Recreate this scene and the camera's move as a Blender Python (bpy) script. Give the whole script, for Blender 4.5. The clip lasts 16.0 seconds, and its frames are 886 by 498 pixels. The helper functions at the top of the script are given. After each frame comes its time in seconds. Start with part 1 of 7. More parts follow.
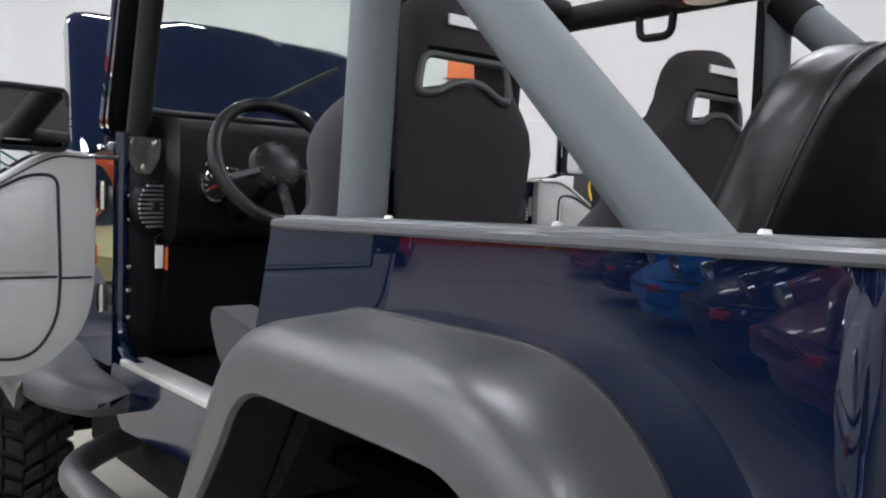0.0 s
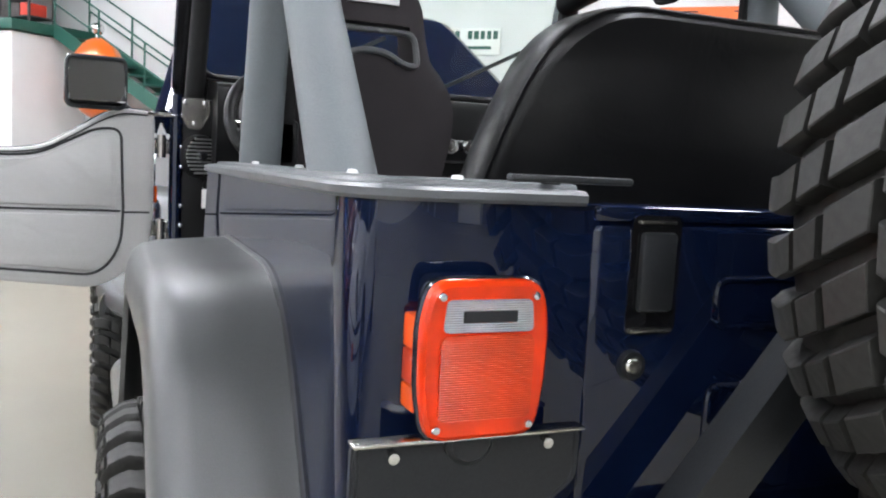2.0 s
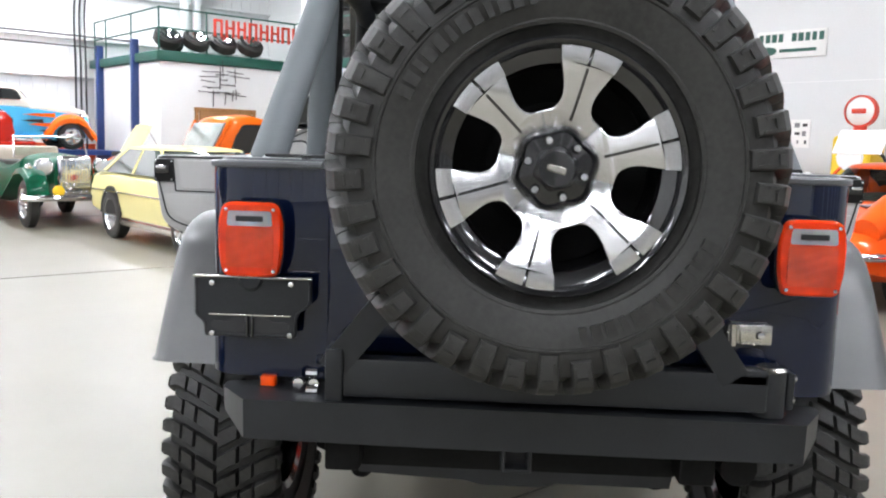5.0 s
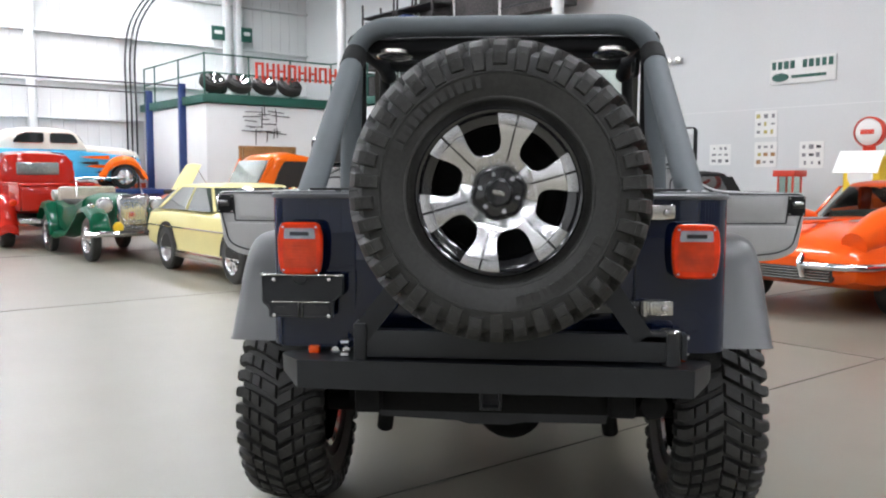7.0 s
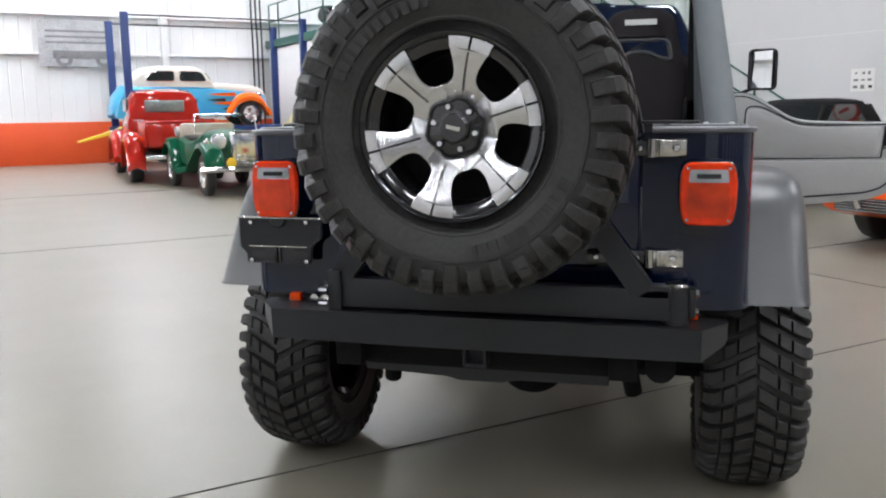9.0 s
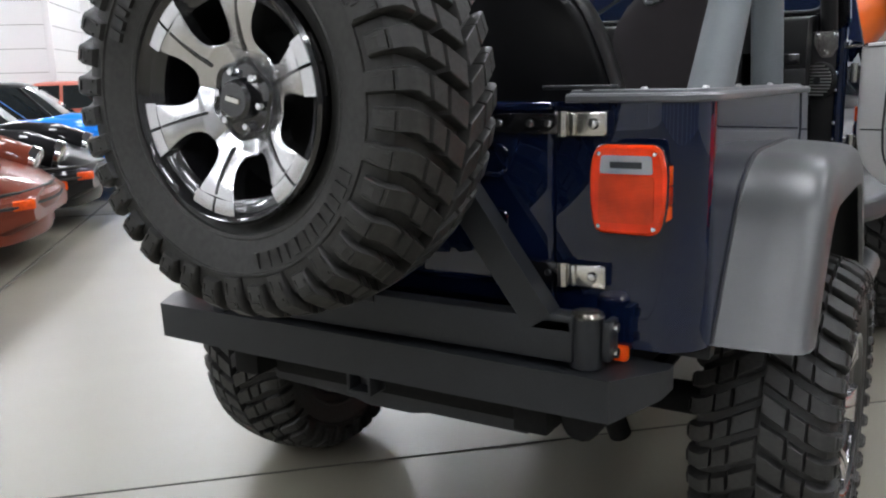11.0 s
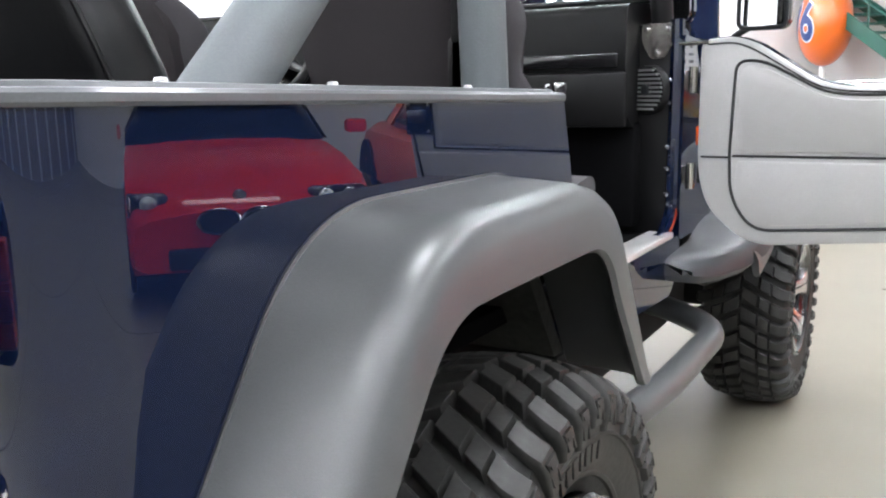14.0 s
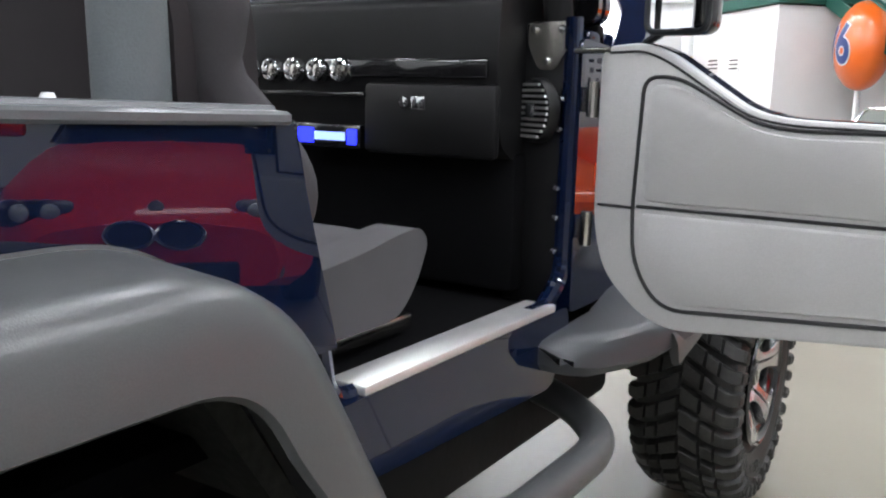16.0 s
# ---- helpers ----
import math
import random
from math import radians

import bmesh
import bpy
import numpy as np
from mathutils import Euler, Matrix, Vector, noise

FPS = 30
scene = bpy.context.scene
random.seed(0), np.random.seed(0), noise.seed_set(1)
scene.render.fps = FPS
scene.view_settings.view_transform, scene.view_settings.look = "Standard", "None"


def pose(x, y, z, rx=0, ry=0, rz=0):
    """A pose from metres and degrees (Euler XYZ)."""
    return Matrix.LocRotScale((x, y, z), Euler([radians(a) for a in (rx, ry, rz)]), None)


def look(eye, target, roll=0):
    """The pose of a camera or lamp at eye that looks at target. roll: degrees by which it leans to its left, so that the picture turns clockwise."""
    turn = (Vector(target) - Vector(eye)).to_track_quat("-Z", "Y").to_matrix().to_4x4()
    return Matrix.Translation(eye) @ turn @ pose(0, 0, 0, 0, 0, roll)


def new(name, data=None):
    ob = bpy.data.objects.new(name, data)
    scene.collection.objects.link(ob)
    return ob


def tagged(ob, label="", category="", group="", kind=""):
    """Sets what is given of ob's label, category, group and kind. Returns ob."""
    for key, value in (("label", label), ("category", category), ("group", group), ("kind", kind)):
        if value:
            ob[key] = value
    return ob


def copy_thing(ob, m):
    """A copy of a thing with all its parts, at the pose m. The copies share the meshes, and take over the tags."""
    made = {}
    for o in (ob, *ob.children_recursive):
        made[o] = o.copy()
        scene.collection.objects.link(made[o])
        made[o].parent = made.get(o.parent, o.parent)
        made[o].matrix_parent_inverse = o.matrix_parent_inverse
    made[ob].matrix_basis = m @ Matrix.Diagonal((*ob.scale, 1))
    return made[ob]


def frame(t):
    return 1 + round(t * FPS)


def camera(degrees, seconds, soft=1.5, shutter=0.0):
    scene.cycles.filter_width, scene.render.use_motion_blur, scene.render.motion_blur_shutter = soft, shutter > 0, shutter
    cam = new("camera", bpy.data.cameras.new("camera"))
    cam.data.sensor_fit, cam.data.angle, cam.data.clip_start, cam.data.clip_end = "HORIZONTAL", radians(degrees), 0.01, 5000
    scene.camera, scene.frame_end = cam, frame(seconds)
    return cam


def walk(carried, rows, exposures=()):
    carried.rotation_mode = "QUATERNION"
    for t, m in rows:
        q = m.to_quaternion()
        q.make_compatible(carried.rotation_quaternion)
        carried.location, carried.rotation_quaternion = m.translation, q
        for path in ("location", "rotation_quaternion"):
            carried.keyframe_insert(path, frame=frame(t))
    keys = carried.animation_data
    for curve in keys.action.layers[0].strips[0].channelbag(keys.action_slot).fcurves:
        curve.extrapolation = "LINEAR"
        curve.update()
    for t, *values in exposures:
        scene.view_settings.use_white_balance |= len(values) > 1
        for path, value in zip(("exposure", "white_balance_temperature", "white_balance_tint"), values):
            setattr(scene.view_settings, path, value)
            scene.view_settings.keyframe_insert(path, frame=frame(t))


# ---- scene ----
cam = camera(54.7, 16.0, soft=2.1)
PATH = [
    (0, (-1.465, -0.265, 1.266), (-0.198, 1.277, 1.144), 2.0),
    (0.5, (-1.344, -0.378, 1.255), (-0.136, 1.207, 1.086), 2.9),
    (1, (-1.258, -0.536, 1.253), (-0.184, 1.142, 1.083), 3.8),
    (1.5, (-1.139, -0.690, 1.266), (-0.212, 1.071, 1.066), 3.5),
    (2, (-0.987, -0.830, 1.273), (-0.206, 0.997, 1.046), 3.2),
    (2.5, (-0.839, -0.954, 1.278), (-0.254, 0.943, 1.030), 2.4),
    (3, (-0.668, -1.057, 1.279), (-0.315, 0.895, 1.028), 1.8),
    (3.5, (-0.473, -1.160, 1.270), (-0.382, 0.824, 1.033), 1.6),
    (4, (-0.296, -1.359, 1.275), (-0.398, 0.623, 1.029), 1.2),
    (4.5, (-0.184, -1.624, 1.274), (-0.268, 0.360, 1.035), 1.6),
    (4.7, (-0.153, -1.738, 1.276), (-0.225, 0.246, 1.035), 1.7),
    (6.8, (0.041, -2.678, 1.289), (-0.112, -0.691, 1.119), 0.6),
    (7, (0.064, -2.689, 1.291), (-0.104, -0.703, 1.121), 0.1),
    (7.5, (0.144, -2.666, 1.291), (-0.136, -0.692, 1.123), -0.1),
    (8, (0.247, -2.617, 1.288), (-0.098, -0.658, 1.081), 0.3),
    (8.2, (0.278, -2.591, 1.290), (-0.047, -0.635, 1.026), 0.5),
    (10.3, (0.907, -1.858, 1.289), (0.006, -0.107, 0.939), -0.7),
    (10.5, (0.968, -1.785, 1.281), (0.030, -0.058, 0.911), -0.1),
    (11, (1.129, -1.562, 1.286), (0.105, 0.107, 0.880), -1.6),
    (11.5, (1.210, -1.365, 1.271), (0.108, 0.238, 0.807), -1.6),
    (12, (1.259, -1.207, 1.282), (0.088, 0.330, 0.766), -1.4),
    (12.5, (1.308, -1.035, 1.266), (0.088, 0.465, 0.755), -0.7),
    (13, (1.333, -0.830, 1.261), (0.160, 0.706, 0.748), -0.4),
    (13.5, (1.339, -0.645, 1.270), (0.221, 0.941, 0.785), -0.5),
    (14, (1.361, -0.421, 1.229), (0.365, 1.273, 0.860), -1.0),
    (14.5, (1.380, -0.235, 1.247), (0.518, 1.535, 0.894), 0.6),
    (14.8, (1.390, -0.108, 1.247), (0.609, 1.699, 0.894), 1.4),
    (15, (1.403, -0.042, 1.248), (0.643, 1.773, 0.892), 1.4),
    (15.2, (1.419, 0.027, 1.258), (0.651, 1.837, 0.890), 1.8),
    (15.5, (1.434, 0.160, 1.245), (0.585, 1.935, 0.887), 1.5),
    (16, (1.448, 0.336, 1.240), (0.387, 1.994, 0.888), 1.5),
]
EXPOSURE = [(0, 0.1), (1, 0.45), (2.5, 0.57), (4, 0.65), (4.7, 0.45), (6.8, -0.08), (8.2, -0.12), (10.3, -0.25), (11, -0.1), (12, 0.32), (13, 0.88), (14, 0.97), (14.5, 0.88), (15, 0.7), (16, 0.42)]
walk(cam, [(t, look(eye, target, roll)) for t, eye, target, roll in PATH], EXPOSURE)

# ==== body ====
# world, light fittings and exposure
world = bpy.data.worlds.new("hall_air")
scene.world = world
world.use_nodes = True
world.node_tree.nodes["Background"].inputs[0].default_value = (0.9, 0.95, 1.0, 1)
world.node_tree.nodes["Background"].inputs[1].default_value = 0.05

HALL_TURN = 43.0
HALL = pose(0, 0, 0, 0, 0, HALL_TURN) @ pose(-0.15, -0.4, 0)
LAMP_POWER = 49.0


# ---------------------------------------------------------------- mesh helpers
def mesh_from(name, bm, material, sharp=35):
    me = bpy.data.meshes.new(name)
    bmesh.ops.recalc_face_normals(bm, faces=bm.faces)
    lim = radians(sharp)
    for f in bm.faces:
        f.smooth = True
    for e in bm.edges:
        if len(e.link_faces) == 2 and e.calc_face_angle(0.0) > lim:
            e.smooth = False
    bm.to_mesh(me)
    bm.free()
    me.materials.append(material)
    return me


def part(name, bm, material, parent, label="", sharp=35):
    ob = new(name, mesh_from(name, bm, material, sharp))
    if parent is not None:
        ob.parent = parent
    if label:
        tagged(ob, label)
    return ob


def thing(name, label, category, m=None, group="", kind=""):
    ob = new(name)
    ob.empty_display_size = 0.1
    if m is not None:
        ob.matrix_world = m
    return tagged(ob, label, category, group, kind)


def solid(name, bm, material, label, category, m=None, group="", kind="", sharp=35):
    ob = part(name, bm, material, None, "", sharp)
    if m is not None:
        ob.matrix_world = m
    return tagged(ob, label, category, group, kind)


def rbox(bm, c, s, r=0.0, seg=2, m=None):
    """A box of size s about c, its edges rounded by r."""
    got = bmesh.ops.create_cube(bm, size=1.0)["verts"]
    for v in got:
        v.co = Vector((v.co.x * s[0] + c[0], v.co.y * s[1] + c[1], v.co.z * s[2] + c[2]))
        if m is not None:
            v.co = m @ v.co
    if r > 0:
        edges = list({e for v in got for e in v.link_edges})
        bmesh.ops.bevel(bm, geom=edges, offset=r, segments=seg, profile=0.5, affect="EDGES", clamp_overlap=True)
    return bm


def box(c, s, r=0.0, seg=2, m=None):
    return rbox(bmesh.new(), c, s, r, seg, m)


def loft(bm, rings, close=True, cap=True):
    rows = [[bm.verts.new(p) for p in ring] for ring in rings]
    n = len(rows[0])
    for a, b in zip(rows, rows[1:]):
        for i in range(n if close else n - 1):
            j = (i + 1) % n
            bm.faces.new((a[i], a[j], b[j], b[i]))
    if cap and close:
        bm.faces.new(rows[0][::-1])
        bm.faces.new(rows[-1])
    return bm


def spline(pts, n=8):
    """Points of a smooth line through pts."""
    p = [Vector(a) for a in pts]
    p = [2 * p[0] - p[1]] + p + [2 * p[-1] - p[-2]]
    out = []
    for i in range(1, len(p) - 2):
        a, b, c, d = p[i - 1:i + 3]
        for k in range(n):
            t = k / n
            out.append(0.5 * ((2 * b) + (c - a) * t + (2 * a - 5 * b + 4 * c - d) * t * t + (3 * b - a - 3 * c + d) * t ** 3))
    out.append(p[-2])
    return out


def rounded(pts, radius, n=6, closed=False):
    """The polyline with its corners turned by arcs of about that radius."""
    p = [Vector(a) for a in pts]
    out = []
    m = len(p)
    for i, b in enumerate(p):
        if not closed and i in (0, m - 1):
            out.append(b)
            continue
        a, c = p[i - 1], p[(i + 1) % m]
        r = radius[i] if isinstance(radius, (list, tuple)) else radius
        r = min(r, (a - b).length * 0.49, (c - b).length * 0.49)
        if r < 1e-5:
            out.append(b)
            continue
        s, e = b + (a - b).normalized() * r, b + (c - b).normalized() * r
        for k in range(n + 1):
            t = k / n
            out.append((1 - t) ** 2 * s + 2 * t * (1 - t) * b + t * t * e)
    return out


def tube(bm, pts, r, seg=12, cap=True, closed=False):
    p = [Vector(a) for a in pts]
    rings = []
    up = None
    for i, c in enumerate(p):
        if closed:
            d = (p[(i + 1) % len(p)] - p[i - 1]).normalized()
        else:
            d = (p[min(i + 1, len(p) - 1)] - p[max(i - 1, 0)]).normalized()
        if up is None:
            up = d.orthogonal().normalized()
        up = (up - d * up.dot(d)).normalized()
        side = d.cross(up)
        rr = r[i] if isinstance(r, (list, tuple)) else r
        rings.append([c + (up * math.cos(2 * math.pi * k / seg) + side * math.sin(2 * math.pi * k / seg)) * rr for k in range(seg)])
    if closed:
        rings.append(rings[0])
        loft(bm, rings, True, False)
        bmesh.ops.remove_doubles(bm, verts=bm.verts, dist=1e-5)
        return bm
    return loft(bm, rings, True, cap)


def rod(bm, a, b, r, seg=12):
    return tube(bm, [a, b], r, seg)


def lathe(bm, prof, seg=32, m=None, full=True):
    """Turns the profile of (radius, height) round local z; m lays it into place."""
    m = m or Matrix()
    rings = []
    for k in range(seg):
        a = 2 * math.pi * k / seg
        rings.append([bm.verts.new(m @ Vector((r * math.cos(a), r * math.sin(a), h))) for r, h in prof])
    for k in range(seg):
        a, b = rings[k], rings[(k + 1) % seg]
        for i in range(len(prof) - 1):
            vs = [a[i], b[i], b[i + 1], a[i + 1]]
            bm.faces.new(vs)
    bmesh.ops.remove_doubles(bm, verts=[v for r in rings for v in r], dist=1e-5)
    return bm


def prism(bm, outline, h0, h1, f):
    """Extrudes a closed outline of (a, b) from h0 to h1; f(a, b, h) gives the place."""
    lo = [bm.verts.new(f(a, b, h0)) for a, b in outline]
    hi = [bm.verts.new(f(a, b, h1)) for a, b in outline]
    n = len(lo)
    bm.faces.new(lo[::-1])
    bm.faces.new(hi)
    for i in range(n):
        j = (i + 1) % n
        bm.faces.new((lo[i], lo[j], hi[j], hi[i]))
    return bm


def bevel_all(bm, r, seg=2, angle=30):
    es = [e for e in bm.edges if len(e.link_faces) == 2 and e.calc_face_angle(0) > radians(angle)]
    bmesh.ops.bevel(bm, geom=es, offset=r, segments=seg, profile=0.5, affect="EDGES", clamp_overlap=True)
    return bm


def round2(pts, radius, n=6):
    return [(p.x, p.y) for p in rounded([(a, b, 0) for a, b in pts], radius, n, True)]


XZ = lambda y0=0: (lambda a, b, h: Vector((a, y0 + h, b)))


def text_mesh(words, size, depth=0.004):
    cu = bpy.data.curves.new("lettering", "FONT")
    cu.body = words
    cu.size = size
    cu.extrude = depth
    cu.align_x = "CENTER"
    cu.align_y = "CENTER"
    ob = bpy.data.objects.new("lettering_tmp", cu)
    scene.collection.objects.link(ob)
    me = bpy.data.meshes.new_from_object(ob.evaluated_get(bpy.context.evaluated_depsgraph_get()))
    bpy.data.objects.remove(ob)
    bpy.data.curves.remove(cu)
    return me


def lettering(name, words, size, material, parent, m, bold=0.0, stretch=1.0, depth=0.004):
    me = text_mesh(words, size, depth)
    me.transform(m @ Matrix.Diagonal((stretch, 1, 1, 1)))
    me.materials.append(material)
    ob = new(name, me)
    if parent is not None:
        ob.parent = parent
    return ob


# ---------------------------------------------------------------- materials
def shader(name):
    m = bpy.data.materials.new(name)
    m.use_nodes = True
    nt = m.node_tree
    return m, nt, nt.nodes["Principled BSDF"]


def link(nt, a, b):
    nt.links.new(a, b)


def node(nt, kind, **kw):
    n = nt.nodes.new(kind)
    for k, v in kw.items():
        n.inputs[k].default_value = v
    return n


def surface(name, color, rough=0.5, metal=0.0, vary=0.15, scale=8.0, grain=120.0, bump=0.0, coat=0.0, rough_vary=0.1, spec=0.5, bump_dist=0.002, coat_rough=0.03):
    """Base colour with blotches and fine grain, uneven gloss and fine relief, in object metres."""
    m, nt, b = shader(name)
    tc = nt.nodes.new("ShaderNodeTexCoord")
    n1 = node(nt, "ShaderNodeTexNoise", Scale=scale, Detail=4.0)
    n2 = node(nt, "ShaderNodeTexNoise", Scale=grain, Detail=2.0)
    link(nt, tc.outputs["Object"], n1.inputs["Vector"])
    link(nt, tc.outputs["Object"], n2.inputs["Vector"])
    mixn = nt.nodes.new("ShaderNodeMath")
    mixn.operation = "ADD"
    link(nt, n1.outputs["Fac"], mixn.inputs[0])
    link(nt, n2.outputs["Fac"], mixn.inputs[1])
    ramp = nt.nodes.new("ShaderNodeMapRange")
    ramp.inputs["From Min"].default_value = 0.7
    ramp.inputs["From Max"].default_value = 1.3
    ramp.inputs["To Min"].default_value = 1 - vary
    ramp.inputs["To Max"].default_value = 1 + vary
    link(nt, mixn.outputs[0], ramp.inputs["Value"])
    mul = nt.nodes.new("ShaderNodeVectorMath")
    mul.operation = "SCALE"
    mul.inputs[0].default_value = color[:3]
    link(nt, ramp.outputs["Result"], mul.inputs["Scale"])
    link(nt, mul.outputs["Vector"], b.inputs["Base Color"])
    rr = nt.nodes.new("ShaderNodeMapRange")
    rr.inputs["To Min"].default_value = max(0.0, rough - rough_vary)
    rr.inputs["To Max"].default_value = min(1.0, rough + rough_vary)
    link(nt, n1.outputs["Fac"], rr.inputs["Value"])
    link(nt, rr.outputs["Result"], b.inputs["Roughness"])
    b.inputs["Metallic"].default_value = metal
    b.inputs["Specular IOR Level"].default_value = spec
    b.inputs["Coat Weight"].default_value = coat
    b.inputs["Coat Roughness"].default_value = coat_rough
    if bump > 0:
        bp = node(nt, "ShaderNodeBump", Strength=bump, Distance=bump_dist)
        link(nt, n2.outputs["Fac"], bp.inputs["Height"])
        link(nt, bp.outputs["Normal"], b.inputs["Normal"])
    return m


def glass(name, tint, gloss=0.12, rough=0.0):
    m, nt, b = shader(name)
    nt.nodes.remove(b)
    tr = nt.nodes.new("ShaderNodeBsdfTransparent")
    tr.inputs[0].default_value = (*tint, 1)
    gl = nt.nodes.new("ShaderNodeBsdfGlossy")
    gl.inputs["Roughness"].default_value = rough
    fr = node(nt, "ShaderNodeFresnel", IOR=1.45)
    mx = nt.nodes.new("ShaderNodeMixShader")
    link(nt, fr.outputs[0], mx.inputs[0])
    link(nt, tr.outputs[0], mx.inputs[1])
    link(nt, gl.outputs[0], mx.inputs[2])
    link(nt, mx.outputs[0], nt.nodes["Material Output"].inputs[0])
    return m


def glowing(name, color, power):
    m, nt, b = shader(name)
    b.inputs["Emission Color"].default_value = (*color, 1)
    b.inputs["Emission Strength"].default_value = power
    b.inputs["Base Color"].default_value = (*color, 1)
    return m


def lens_mat(name, color, ribs=0.0, rough=0.15):
    m, nt, b = shader(name)
    tc = nt.nodes.new("ShaderNodeTexCoord")
    w = node(nt, "ShaderNodeTexWave", Scale=130.0, Distortion=0.0)
    w.bands_direction = "Z"
    link(nt, tc.outputs["Object"], w.inputs["Vector"])
    n = node(nt, "ShaderNodeTexNoise", Scale=18.0, Detail=2.0)
    link(nt, tc.outputs["Object"], n.inputs["Vector"])
    mr = nt.nodes.new("ShaderNodeMapRange")
    mr.inputs["From Min"].default_value = 0.3
    mr.inputs["From Max"].default_value = 0.7
    mr.inputs["To Min"].default_value = 0.65
    mr.inputs["To Max"].default_value = 1.1
    link(nt, n.outputs["Fac"], mr.inputs["Value"])
    mul = nt.nodes.new("ShaderNodeVectorMath")
    mul.operation = "SCALE"
    mul.inputs[0].default_value = color
    link(nt, mr.outputs["Result"], mul.inputs["Scale"])
    link(nt, mul.outputs["Vector"], b.inputs["Base Color"])
    bp = node(nt, "ShaderNodeBump", Strength=ribs, Distance=0.002)
    link(nt, w.outputs["Fac"], bp.inputs["Height"])
    link(nt, bp.outputs["Normal"], b.inputs["Normal"])
    b.inputs["Roughness"].default_value = rough
    b.inputs["Coat Weight"].default_value = 0.3
    b.inputs["Specular IOR Level"].default_value = 0.3
    b.inputs["Subsurface Weight"].default_value = 0.3
    b.inputs["Subsurface Radius"].default_value = (0.02, 0.006, 0.003)
    return m


BLUE = surface("navy_paint", (0.0028, 0.0067, 0.0238), 0.3, 0.0, 0.08, 3, 300, coat=1.0, rough_vary=0.03, spec=0.0, coat_rough=0.01)
BLUE.node_tree.nodes["Principled BSDF"].inputs["Coat IOR"].default_value = 1.55
FLARE = surface("grey_plastic", (0.066, 0.069, 0.071), 0.33, 0, 0.1, 6, 500, bump=0.14, rough_vary=0.06, spec=0.6)
RAILGREY = surface("grey_rail", (0.098, 0.104, 0.11), 0.34, 0, 0.1, 10, 400, bump=0.05, rough_vary=0.08)
SATIN = surface("black_satin_steel", (0.017, 0.0185, 0.021), 0.4, 0, 0.2, 9, 350, bump=0.12, spec=0.35)
WELL = surface("dusty_wheel_well", (0.034, 0.035, 0.031), 0.7, 0, 0.5, 6, 60, bump=0.2)
RUBBER = surface("tyre_rubber", (0.022, 0.0217, 0.0202), 0.52, 0, 0.45, 7, 90, bump=0.3, rough_vary=0.14, spec=0.42)
DARK = surface("undercoat", (0.005, 0.005, 0.0052), 0.75, 0, 0.25, 6, 60, bump=0.3, spec=0.2)
CHROME = surface("chrome", (0.75, 0.75, 0.76), 0.12, 1.0, 0.05, 20, 200, rough_vary=0.05)
STEEL = surface("polished_steel", (0.62, 0.6, 0.55), 0.2, 1.0, 0.08, 25, 300, rough_vary=0.08)
ALLOY = surface("machined_alloy", (0.72, 0.72, 0.73), 0.24, 1.0, 0.06, 14, 600, bump=0.04, rough_vary=0.06)
GLOSSBLACK = surface("gloss_black", (0.006, 0.006, 0.007), 0.18, 0, 0.1, 9, 200, coat=1.0, rough_vary=0.04)
FABRIC = surface("grey_seat_cloth", (0.075, 0.073, 0.077), 0.9, 0, 0.12, 10, 700, bump=0.4, spec=0.2, bump_dist=0.0015)
FABRIC3 = surface("mid_grey_seat_cloth", (0.055, 0.052, 0.056), 0.9, 0, 0.12, 10, 700, bump=0.4, spec=0.2, bump_dist=0.0015)
FABRIC2 = surface("dark_seat_cloth", (0.03, 0.026, 0.028), 0.85, 0, 0.12, 10, 700, bump=0.4, spec=0.25, bump_dist=0.0015)
SILL = surface("satin_aluminium", (0.82, 0.82, 0.81), 0.5, 1.0, 0.06, 12, 500, bump=0.05, rough_vary=0.08)
VINYL = surface("black_vinyl", (0.006, 0.006, 0.0065), 0.36, 0, 0.15, 7, 240, bump=0.15, spec=0.32)
DASH = surface("black_dash_plastic", (0.005, 0.005, 0.0055), 0.42, 0, 0.15, 9, 300, bump=0.15, spec=0.28)
CARPET = surface("black_carpet", (0.004, 0.004, 0.0045), 0.95, 0, 0.3, 12, 400, bump=0.6, spec=0.05)
PANELGREY = surface("grey_door_vinyl", (0.47, 0.47, 0.465), 0.45, 0, 0.06, 5, 420, bump=0.14)


def creased(m, scale, strength, dist):
    """Adds broad soft creases to a surface."""
    nt = m.node_tree
    tc = nt.nodes.new("ShaderNodeTexCoord")
    n = node(nt, "ShaderNodeTexNoise", Scale=scale, Detail=3.0, Distortion=1.2)
    link(nt, tc.outputs["Object"], n.inputs["Vector"])
    b = nt.nodes["Principled BSDF"]
    bp = node(nt, "ShaderNodeBump", Strength=strength, Distance=dist)
    link(nt, n.outputs["Fac"], bp.inputs["Height"])
    old = b.inputs["Normal"].links[0].from_socket
    link(nt, old, bp.inputs["Normal"])
    link(nt, bp.outputs["Normal"], b.inputs["Normal"])
    return m


